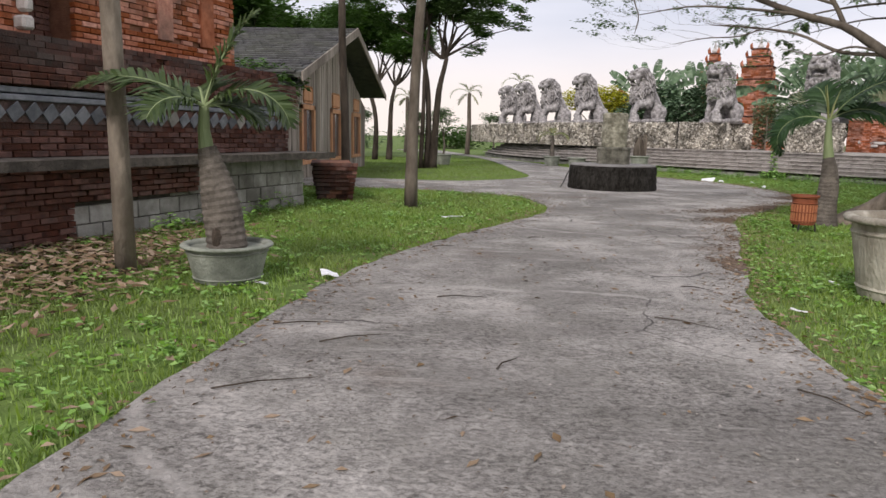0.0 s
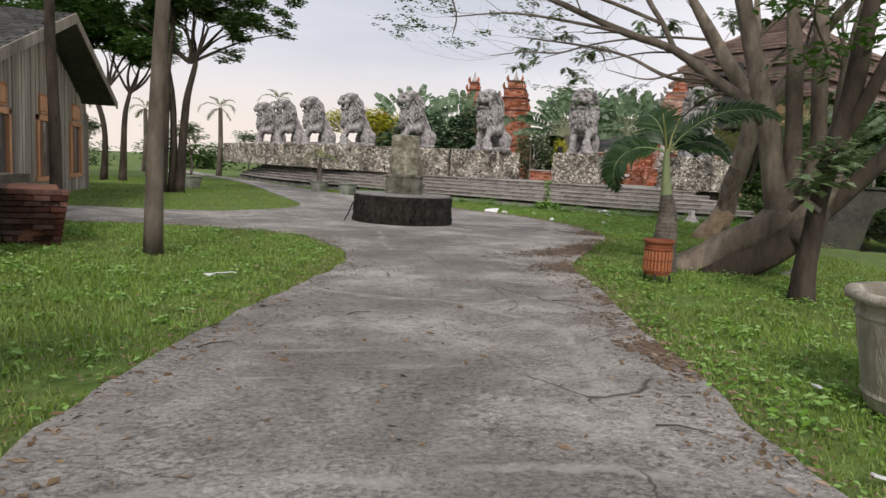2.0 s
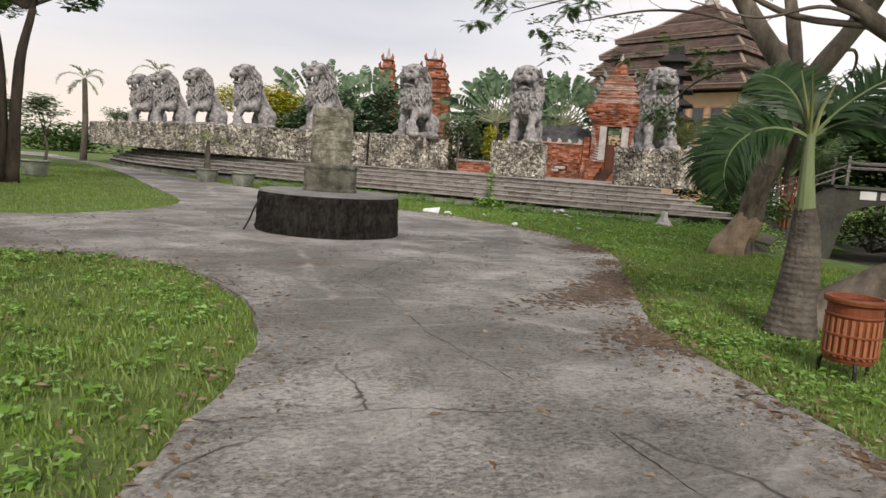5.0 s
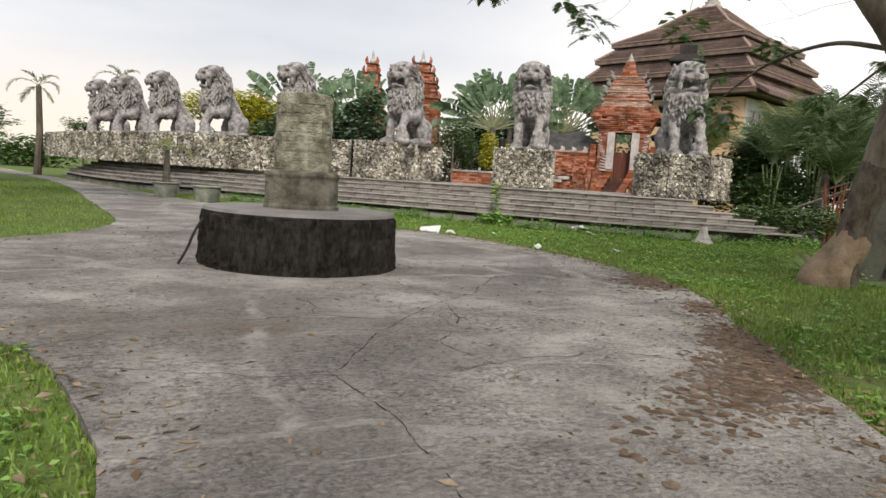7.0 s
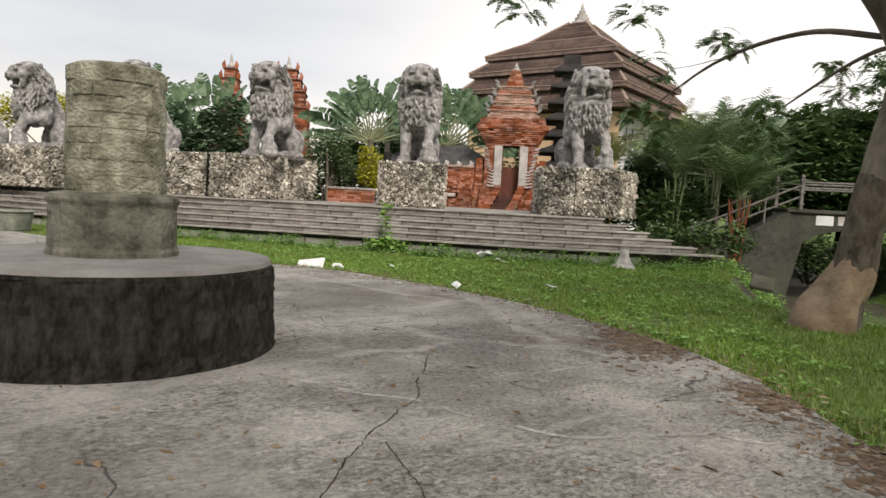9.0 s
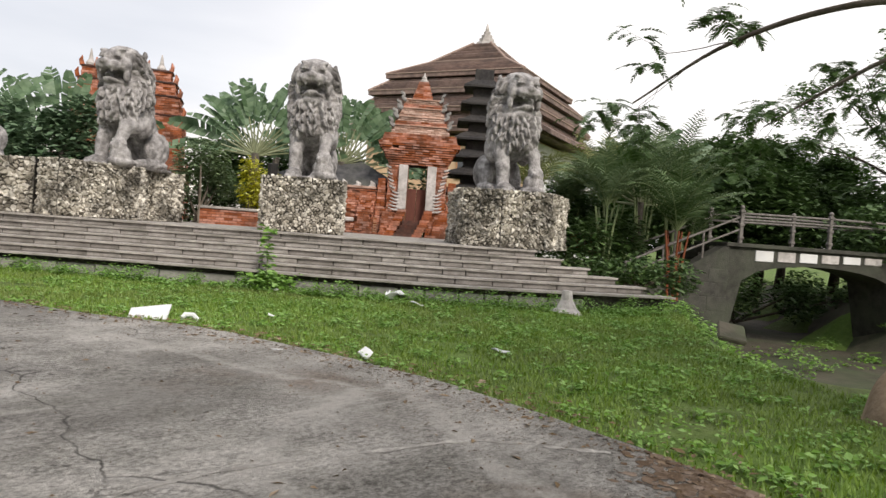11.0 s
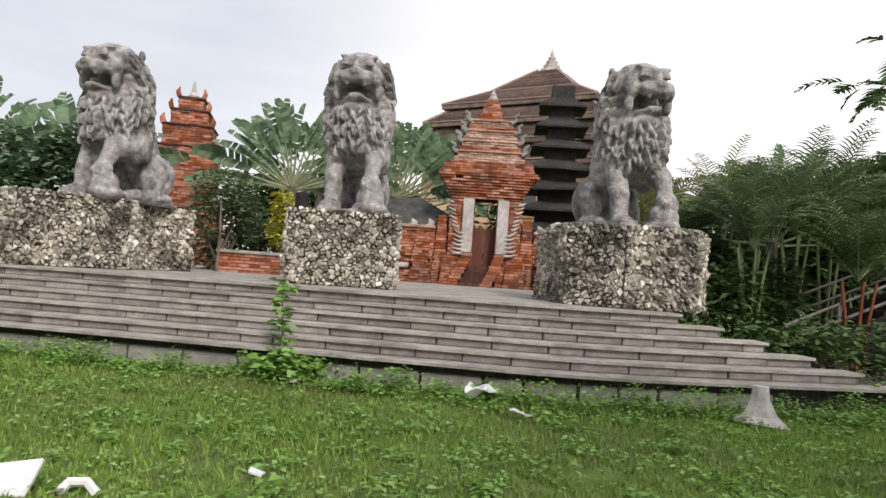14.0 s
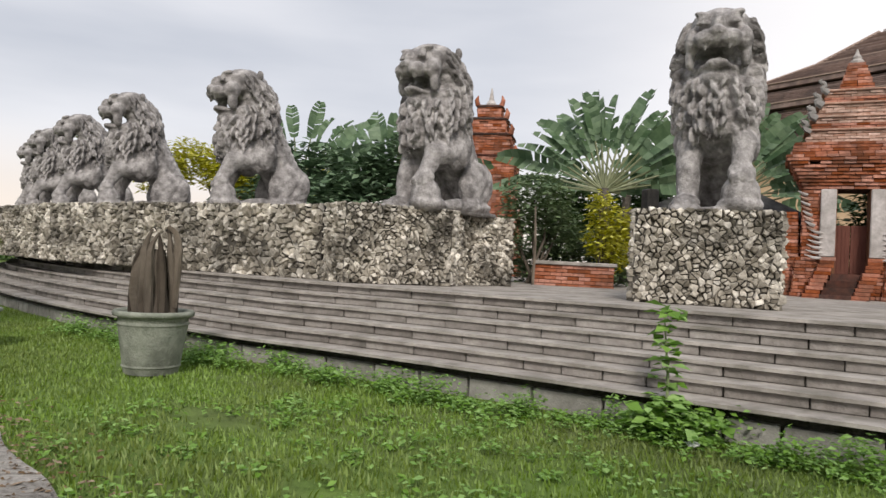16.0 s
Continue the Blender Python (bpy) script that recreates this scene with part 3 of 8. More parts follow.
def band(bm, a, b, z0, z1):
    """A solid strip between the plan curves a (outer) and b (inner)."""
    n = min(len(a), len(b))
    a, b = a[-n:], b[-n:]
    rows = [[bm.verts.new((p.x, p.y, z)) for p, z in ((u, z0), (u, z1), (v, z1), (v, z0))] for u, v in zip(a, b)]
    for r, s in zip(rows, rows[1:]):
        for k in range(4):
            bm.faces.new((r[k], s[k], s[(k + 1) % 4], r[(k + 1) % 4]))
    bm.faces.new(rows[0])
    bm.faces.new(rows[-1][::-1])
    bmesh.ops.recalc_face_normals(bm, faces=bm.faces)
    return bm


steps = thing("stairway", "long weathered grey stone steps below the lion statues", "stairs")
for k in range(STEPS + 1):
    cut = 0.46 * k
    z = Z0 + k * RISE
    bm = bmesh.new()
    if k < STEPS:
        band(bm, along(TREAD * k, cut), along(TREAD * (k + 1) + 0.06, cut), z - 0.035, z)
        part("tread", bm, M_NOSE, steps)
        bm = bmesh.new()
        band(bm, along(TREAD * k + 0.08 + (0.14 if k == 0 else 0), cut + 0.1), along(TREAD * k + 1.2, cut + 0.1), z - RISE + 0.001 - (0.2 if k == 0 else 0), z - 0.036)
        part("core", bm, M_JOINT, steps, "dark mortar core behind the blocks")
bm = bmesh.new()
top_edge = along(TREAD * STEPS - 0.02, 0.46 * STEPS)
INWARD = Vector((9.0, 10.0, 0))
band(bm, top_edge, [p + INWARD for p in top_edge], ZP - 0.035, ZP)
platform = part("platform", bm, M_NOSE)
tagged(platform, "grey paved platform on which the lion plinths stand", "platform", kind="structure")
bm = bmesh.new()
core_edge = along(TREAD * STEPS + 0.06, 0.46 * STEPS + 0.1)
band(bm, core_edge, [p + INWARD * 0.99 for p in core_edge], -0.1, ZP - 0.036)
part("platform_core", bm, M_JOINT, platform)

# ---- lion plinths ----


def clip_poly(poly, nx, ny, d):
    out = []
    for (ax, ay), (bx, by) in zip(poly, poly[1:] + poly[:1]):
        sa, sb = ax * nx + ay * ny - d, bx * nx + by * ny - d
        if sa <= 0:
            out.append((ax, ay))
        if (sa < 0 < sb) or (sb < 0 < sa):
            f = sa / (sa - sb)
            out.append((ax + (bx - ax) * f, ay + (by - ay) * f))
    return out


def rubble_cells(w, h, cw, ch, rng):
    """Uneven stone outlines that fill a w by h face."""
    nx, ny = max(2, round(w / cw)), max(2, round(h / ch))
    dx, dy = w / nx, h / ny
    site = {}
    for j in range(-1, ny + 1):
        for i in range(-2, nx + 2):
            site[i, j] = ((i + 0.5 + (0.5 if j % 2 else 0) + rng.uniform(-0.46, 0.46)) * dx, (j + 0.5 + rng.uniform(-0.44, 0.44)) * dy)
    out = []
    for j in range(ny):
        for i in range(-1, nx + 1):
            sx, sy = site[i, j]
            if not (0 < sx < w):
                continue
            poly = [(0, 0), (w, 0), (w, h), (0, h)]
            for b in (-1, 0, 1):
                for a in (-2, -1, 0, 1, 2):
                    if (a or b) and (i + a, j + b) in site:
                        tx, ty = site[i + a, j + b]
                        qx, qy = tx - sx, ty - sy
                        poly = clip_poly(poly, qx, qy, qx * (tx + sx) / 2 + qy * (ty + sy) / 2)
                        if len(poly) < 3:
                            break
                if len(poly) < 3:
                    break
            if len(poly) >= 3:
                out.append(poly)
    return out


def stone_from(poly, deep, rng, shrink=0.97):
    cx, cy = sum(p[0] for p in poly) / len(poly), sum(p[1] for p in poly) / len(poly)
    n = len(poly)
    tx, ty = rng.uniform(-0.35, 0.35), rng.uniform(-0.5, 0.5)
    s = shrink * rng.uniform(0.72, 1.16)
    poly = [(cx + (x - cx) * rng.uniform(0.72, 1.22), cy + (y - cy) * rng.uniform(0.72, 1.22)) for x, y in poly]
    v = [((x - cx) * s, (y - cy) * s, -0.02) for x, y in poly]
    v += [((x - cx) * s * 0.97, (y - cy) * s * 0.97, deep * 0.6 + (x - cx) * tx * 0.5) for x, y in poly]
    v += [((x - cx) * s * 0.68, (y - cy) * s * 0.68, deep + (x - cx) * tx + (y - cy) * ty) for x, y in poly]
    f = [(a, (a + 1) % n, n + (a + 1) % n, n + a) for a in range(n)]
    f += [(n + a, n + (a + 1) % n, 2 * n + (a + 1) % n, 2 * n + a) for a in range(n)]
    f.append(tuple(range(2 * n, 3 * n)))
    return (cx, cy), v, f


def rubble_face(parent, p, q, z0, z1, singles, rng, cw=0.102, ch=0.054, name="stone"):
    """Stones on the upright face from p to q (plan), seen from the side to the right of p->q. singles: stones as parts of their own."""
    p, q = Vector((*p, 0)), Vector((*q, 0))
    d = (q - p).normalized()
    nrm = Vector((d.y, -d.x, 0))
    cells = rubble_cells((q - p).length, z1 - z0, cw, ch, rng)
    V, F = [], []
    m = Matrix(((d.x, 0, nrm.x, 0), (d.y, 0, nrm.y, 0), (0, 1, 0, 0), (0, 0, 0, 1)))
    for k, poly in enumerate(cells):
        (cx, cy), v, f = stone_from(poly, rng.uniform(0.0, 0.085), rng)
        at = p + d * cx + Vector((0, 0, z0 + cy))
        if k < singles:
            ob = raw(name, v, f, M_RUBBLE, parent)
            ob.matrix_local = Matrix.Translation(at) @ m
        else:
            b = len(V)
            mm = Matrix.Translation(at) @ m
            V += [tuple(mm @ Vector(c)) for c in v]
            F += [tuple(b + i for i in g) for g in f]
    if V:
        ob = raw("rubble", V, F, M_RUBBLE, parent)
        ob["kind"] = "stuff"


def plinth(pts, z0, z1, label, singles=0, seed=1, group="lion plinths"):
    """A rubble plinth. pts: its plan, its seen faces first, going so that the seen side lies to the right."""
    rng = random.Random(seed)
    th = thing("lion_plinth", label, "plinth", group=group)
    bm = bmesh.new()
    lo = [bm.verts.new((x, y, z0)) for x, y in pts]
    hi = [bm.verts.new((x, y, z1 - 0.02)) for x, y in pts]
    for i in range(len(pts)):
        j = (i + 1) % len(pts)
        bm.faces.new((lo[i], lo[j], hi[j], hi[i]))
    bm.faces.new(hi)
    bm.faces.new(lo[::-1])
    bmesh.ops.recalc_face_normals(bm, faces=bm.faces)
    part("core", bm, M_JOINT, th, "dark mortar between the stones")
    return th, rng


def frame_of(fwd, x, y, z):
    return pose(x, y, z, 0, 0, fwd)


ZT = 2.25
# the plinth beside the gate, with a pale edge post
PA, PB = (13.30, 31.00), (14.75, 29.98)
th, rng = plinth([PA, PB, (15.95, 31.6), (14.5, 32.6)], ZP, ZT, "square rubble-stone plinth with pale corner beside the gate", seed=3)
rubble_face(th, PA, PB, ZP, ZT, 240, rng)
rubble_face(th, PB, (15.95, 31.6), ZP, ZT, 0, rng)
rubble_face(th, (14.5, 32.6), PA, ZP, ZT, 30, rng)
# plinth with a wing, left of it
P4 = [(9.75, 34.3), (9.95, 33.65), (11.70, 33.72), (12.2, 34.6), (13.3, 34.85), (13.9, 37.6), (10.6, 37.2)]
th, rng = plinth(P4, ZP, ZT, "broad rubble-stone plinth with a lower set-back wing", seed=4)
for i in range(4):
    rubble_face(th, P4[i], P4[i + 1], ZP, ZT, 0, rng)
# plinth beyond the gate
P7 = [(17.55, 29.3), (16.20, 27.6), (16.5, 26.75), (17.45, 26.15), (19.1, 26.9), (19.5, 29.4)]
th, rng = plinth(P7, ZP, ZT, "dark mossy rubble-stone plinth near the bridge end", seed=5)
for i in range(4):
    rubble_face(th, P7[i], P7[i + 1], ZP, ZT, 0, rng)
# the long plinth under the far lions
PL = [(-0.6, 54.5), (0.3, 50.8), (1.6, 46.9), (2.9, 43.6), (4.7, 40.2), (7.2, 37.0), (9.75, 34.6)]
pl_in = [(11.0, 36.8), (8.9, 39.2), (6.6, 42.0), (4.9, 45.2), (3.6, 48.4), (2.4, 52.0), (1.6, 55.2)]
th, rng = plinth(PL + pl_in, ZP, ZT, "long rubble-stone plinth under the far lion statues", seed=6)
for i in range(len(PL) - 1):
    rubble_face(th, PL[i], PL[i + 1], ZP, ZT, 0, rng, 0.135, 0.085)


# ---- lion statues ----
def lion_mesh():
    bm = bmesh.new()

    def ell(c, r, rz=0, ry=0, rx=0):
        bmesh.ops.create_icosphere(bm, subdivisions=3, radius=1, matrix=pose(*c, rx, ry, rz) @ Matrix.Diagonal((*r, 1)))

    def limb(a, b, r0, r1, n=7, flat=1.0):
        a, b = Vector(a), Vector(b)
        for k in range(n):
            f = k / (n - 1)
            q = r0 + (r1 - r0) * f
            bmesh.ops.create_icosphere(bm, subdivisions=2, radius=1, matrix=Matrix.Translation(a.lerp(b, f)) @ Matrix.Diagonal((q, q * flat, q, 1)))

    box(bm, -0.95, 1.0, -0.52, 0.52, 0.0, 0.06)
    for s in (-1, 1):
        # haunch, folded hind leg and paw
        ell((-0.50, 0.36 * s, 0.50), (0.44, 0.20, 0.40), 0, 18)
        ell((-0.30, 0.42 * s, 0.36), (0.26, 0.13, 0.24))
        limb((-0.36, 0.46 * s, 0.15), (0.20, 0.46 * s, 0.12), 0.13, 0.11)
        ell((0.26, 0.46 * s, 0.11), (0.20, 0.14, 0.10))
        for q in (-0.09, 0.0, 0.09):
            ell((0.42, 0.46 * s + q, 0.09), (0.08, 0.04, 0.065))
        # shoulder plate
        ell((0.10, 0.40 * s, 1.02), (0.26, 0.17, 0.36), 0, -12)
        ell((0.02, 0.47 * s, 0.98), (0.15, 0.13, 0.28), 0, -18)
        # brow, eye, cheek, lip, fang, ear
        ell((0.80, 0.20 * s, 2.475), (0.13, 0.13, 0.045), 12 * s, 8, 14 * s)
        ell((0.885, 0.195 * s, 2.385), (0.055, 0.085, 0.055))
        ell((0.90, 0.20 * s, 2.33), (0.05, 0.10, 0.022))
        ell((0.93, 0.145 * s, 2.135), (0.17, 0.165, 0.115), 0, 6)
        ell((0.74, 0.33 * s, 2.16), (0.17, 0.11, 0.17))
        ell((0.72, 0.36 * s, 1.96), (0.10, 0.07, 0.16))
        ell((0.24, 0.43 * s, 2.50), (0.07, 0.06, 0.10))
        ell((1.00, 0.15 * s, 2.01), (0.03, 0.025, 0.05))
    limb((-0.64, 0, 0.48), (0.02, 0, 1.42), 0.36, 0.46, 9)
    ell((-0.76, 0, 0.40), (0.24, 0.34, 0.36))
    ell((0.22, 0, 1.10), (0.42, 0.42, 0.42))
    # neck and chest under the mane
    for z, x, r, w in ((1.05, 0.36, 0.44, 0.40), (1.20, 0.30, 0.52, 0.46), (1.35, 0.26, 0.56, 0.50), (1.50, 0.26, 0.56, 0.52), (1.65, 0.27, 0.53, 0.53), (1.80, 0.27, 0.48, 0.53), (1.95, 0.16, 0.36, 0.52), (2.10, 0.18, 0.36, 0.52), (2.25, 0.28, 0.40, 0.50), (2.38, 0.34, 0.38, 0.46), (2.48, 0.42, 0.34, 0.38)):
        ell((x, 0, z), (r, w, 0.17))
    # head raised a little: skull, muzzle, nose, lower jaw with beard
    ell((0.56, 0, 2.34), (0.36, 0.38, 0.25))
    ell((0.90, 0, 2.27), (0.16, 0.10, 0.17), 0, 28)
    ell((1.07, 0, 2.195), (0.055, 0.12, 0.06))
    ell((0.92, 0, 2.13), (0.15, 0.20, 0.10))
    ell((0.68, 0, 1.80), (0.28, 0.25, 0.065), 0, -6)
    ell((0.90, 0, 1.84), (0.08, 0.15, 0.05), 0, -10)
    ell((0.72, 0, 1.865), (0.16, 0.11, 0.025), 0, -10)
    ell((0.66, 0, 1.68), (0.24, 0.27, 0.13))
    # standing foreleg
    limb((0.34, -0.33, 1.05), (0.56, -0.33, 0.55), 0.22, 0.17)
    limb((0.56, -0.33, 0.55), (0.58, -0.33, 0.16), 0.17, 0.15)
    ell((0.68, -0.33, 0.12), (0.24, 0.19, 0.12))
    # raised foreleg whose paw holds a round stone
    limb((0.20, 0.36, 0.98), (0.66, 0.38, 0.86), 0.22, 0.175)
    limb((0.66, 0.38, 0.86), (0.82, 0.36, 0.58), 0.165, 0.13)
    ell((0.86, 0.36, 0.48), (0.17, 0.18, 0.14), 0, 50)
    for s in (-0.12, -0.04, 0.04, 0.12):
        ell((0.97, 0.36 + s, 0.40), (0.06, 0.038, 0.09), 0, 20)
        ell((0.90, -0.33 + s, 0.09), (0.08, 0.038, 0.07))
    ell((0.80, 0.36, 0.22), (0.24, 0.25, 0.25))
    ell((0.76, 0.36, 0.09), (0.32, 0.30, 0.13))
    limb((-0.92, 0.1, 0.2), (-0.75, 0.46, 0.14), 0.08, 0.07)
    limb((-0.75, 0.46, 0.14), (-0.35, 0.56, 0.12), 0.07, 0.06)
    bmesh.ops.recalc_face_normals(bm, faces=bm.faces)
    src = new("lion_form", mesh_of(bm, "lion_form", M_LION))
    md = src.modifiers.new("r", "REMESH")
    md.mode, md.voxel_size = "VOXEL", 0.021
    sm = src.modifiers.new("s", "SMOOTH")
    sm.factor, sm.iterations = 0.5, 3
    me = bpy.data.meshes.new_from_object(src.evaluated_get(bpy.context.evaluated_depsgraph_get()))
    bpy.data.objects.remove(src)
    bm = bmesh.new()
    bm.from_mesh(me)
    for f in bm.faces:
        f.smooth = True
    for v in bm.verts:
        v.co += v.normal * (0.012 * noise.noise(v.co * 6) + 0.006 * noise.noise(v.co * 16))
    # edge of the shoulder plate and ribs cut into the flank
    for v in bm.verts:
        if v.co.z < 1.3 and v.co.x < 0.2 and abs(v.co.y) > 0.2:
            k = math.sin((v.co.x * 0.9 + v.co.z * 0.5) * 17)
            v.co -= v.normal * 0.012 * max(0.0, k) ** 4
    rng = random.Random(8)

    def lock(base, out, dn, side, ln, wd, tk):
        """A pointed lock with a ridge, rooted under the surface."""
        p = []
        for f, w, t in ((0, 0.55, 0.2), (0.3, 1.0, 0.85), (0.65, 0.85, 1.0), (0.88, 0.45, 0.95), (1.0, 0.06, 0.7)):
            c = base + dn * (ln * f) + side * (0.25 * wd * math.sin(f * 4 + ln * 40))
            p.append((bm.verts.new(c - side * (wd * w) - out * 0.05), bm.verts.new(c - side * (wd * w * 0.45) + out * (tk * t)), bm.verts.new(c + side * (wd * w * 0.45) + out * (tk * t)), bm.verts.new(c + side * (wd * w) - out * 0.05)))
        for u, v in zip(p, p[1:]):
            for i in range(3):
                bm.faces.new((u[i], u[i + 1], v[i + 1], v[i]))
        bm.faces.new(p[-1])
        bm.faces.new(p[0][::-1])

    # mane: rows of overlapping locks, parted round the face
    rows = 17
    for j in range(rows):
        z = 2.60 - j * 0.098
        cx = float(np.interp(z, [1.0, 1.35, 1.8, 2.1, 2.35, 2.6], [0.34, 0.26, 0.27, 0.24, 0.32, 0.44]))
        rx = float(np.interp(z, [1.0, 1.2, 1.4, 1.7, 2.0, 2.3, 2.5, 2.6], [0.38, 0.52, 0.57, 0.54, 0.44, 0.42, 0.36, 0.24]))
        ry = float(np.interp(z, [1.0, 1.2, 1.4, 1.7, 2.0, 2.3, 2.5, 2.6], [0.36, 0.46, 0.51, 0.54, 0.54, 0.51, 0.42, 0.26]))
        n = 21 if 1.2 < z < 2.4 else 17
        for i in range(n):
            a = (360 * (i + 0.5 * (j % 2)) / n + rng.uniform(-5, 5) + 180) % 360 - 180
            face = 60 if z > 2.1 else (56 if z > 1.80 else 0)
            if abs(a) < face or (j > 13 and abs(a) > 80) or (j > 11 and abs(a) > 125):
                continue
            ca, sa = math.cos(radians(a)), math.sin(radians(a))
            base = Vector((cx + rx * ca, ry * sa, z))
            out = Vector((ca / rx, sa / ry, 0.25)).normalized()
            side = Vector((0, 0, 1)).cross(out).normalized()
            back = -0.35 if z > 1.86 and abs(a) < 110 else 0.0
            dn = (Vector((0, 0, -1)) + side * (rng.uniform(-0.3, 0.3) - (back if a > 0 else -back)) + out * 0.12).normalized()
            lock(base - out * 0.02, out, dn, side, rng.uniform(0.18, 0.28), rng.uniform(0.046, 0.068), rng.uniform(0.08, 0.15))
    bpy.data.meshes.remove(me)
    bmesh.ops.recalc_face_normals(bm, faces=bm.faces)
    src = new("lion_form", mesh_of(bm, "lion_form", M_LION))
    md = src.modifiers.new("r", "REMESH")
    md.mode, md.voxel_size, md.use_smooth_shade = "VOXEL", 0.014, True
    me = bpy.data.meshes.new_from_object(src.evaluated_get(bpy.context.evaluated_depsgraph_get()))
    bpy.data.objects.remove(src)
    me.name = "lion_statue"
    return me


LION = lion_mesh()
# x, y of the base, facing in degrees
LIONS = [(14.75, 31.25, 228), (11.75, 34.5, 212), (8.9, 37.7, 195), (6.5, 41.2, 191), (4.85, 45.0, 188), (3.5, 48.3, 187), (2.4, 51.8, 187), (17.85, 27.85, 244)]
for i, (x, y, a) in enumerate(LIONS):
    ob = new("lion_statue", LION)
    ob.matrix_world = pose(x, y, ZT - 0.03, 0, 0, a) @ Matrix.Diagonal((1.02, 0.97, 1.06, 1))
    tagged(ob, "grey carved stone lion seated with one forepaw raised", "statue", "lion statues")


# ---- round stepped pedestal with a pillar stump ----
PX, PY = 4.42, 20.35
ped = thing("pedestal", "round black-stained concrete pedestal with a lichened broken pillar", "monument", pose(PX, PY, 0))
bm = bmesh.new()
lathe(bm, [(1.21, 0), (1.20, 0.12), (1.185, 0.35), (1.185, 0.60), (1.16, 0.66)], 56, wob=0.012)
bmesh.ops.subdivide_edges(bm, edges=bm.edges, cuts=3, use_grid_fill=True)
for v in bm.verts:
    if 0.01 < v.co.z < 0.62:
        q = 1 + 0.022 * noise.noise((v.co.x * 9, v.co.y * 9, v.co.z * 14)) + 0.012 * noise.noise((v.co.x * 25, v.co.y * 25, v.co.z * 30))
        v.co.x *= q
        v.co.y *= q
part("base_drum", bm, M_PED, ped, "rough black-stained concrete drum", smooth=False)
bm = bmesh.new()
lathe(bm, [(1.165, 0.655), (1.15, 0.69), (0.4, 0.70)], 56, wob=0.010)
part("drum_top", bm, M_DISCTOP, ped)
bm = bmesh.new()
lathe(bm, [(0.47, 0.69), (0.47, 0.73), (0.455, 0.76), (0.455, 1.06), (0.465, 1.09)], 12, wob=0.015, seed=4)
part("plinth_block", bm, M_PLINTHM, ped, "mossy lower block with worn edges")
bm = bmesh.new()
lathe(bm, [(0.47, 1.09), (0.475, 1.11), (0.465, 1.14), (0.38, 1.16)], 12, wob=0.01, seed=4)
part("ledge", bm, M_PLINTHM, ped)
bm = bmesh.new()
lathe(bm, [(0.345, 1.14), (0.342, 1.4), (0.34, 1.7), (0.337, 1.95), (0.33, 2.07), (0.29, 2.09)], 32, wob=0.03, seed=9)
pillar = part("pillar", bm, M_PILLAR, ped, "lichened round cement pillar stump")
# render left standing in patches between the joints of the drum stones
rp = random.Random(14)
for k in range(8):
    z0 = 1.17 + 0.112 * k
    a = rp.uniform(0, 40)
    while a < 400:
        w = rp.uniform(26, 52)
        if rp.random() < 0.72:
            bm = bmesh.new()
            V = []
            for q in range(5):
                b = radians(a + (w - 3) * q / 4)
                for r, z in ((0.335, z0), (0.3475 + rp.uniform(0, 0.003), z0 + 0.004), (0.3475 + rp.uniform(0, 0.003), z0 + 0.104), (0.335, z0 + 0.108)):
                    V.append(bm.verts.new((r * math.cos(b), r * math.sin(b), z)))
            for q in range(4):
                for i in range(3):
                    bm.faces.new((V[4 * q + i], V[4 * q + 4 + i], V[4 * q + 5 + i], V[4 * q + 1 + i]))
            bm.faces.new(V[:4])
            bm.faces.new(V[-4:][::-1])
            bmesh.ops.recalc_face_normals(bm, faces=bm.faces)
            part("cement_patch", bm, M_PILLAR, pillar)
        a += w
bm = bmesh.new()
tube(bm, spline([(-1.16, -0.1, 0.56), (-1.26, -0.12, 0.4), (-1.34, -0.14, 0.2), (-1.44, -0.16, 0.02)], 8), 0.015, 6)
part("cable", bm, M_IRON, ped)


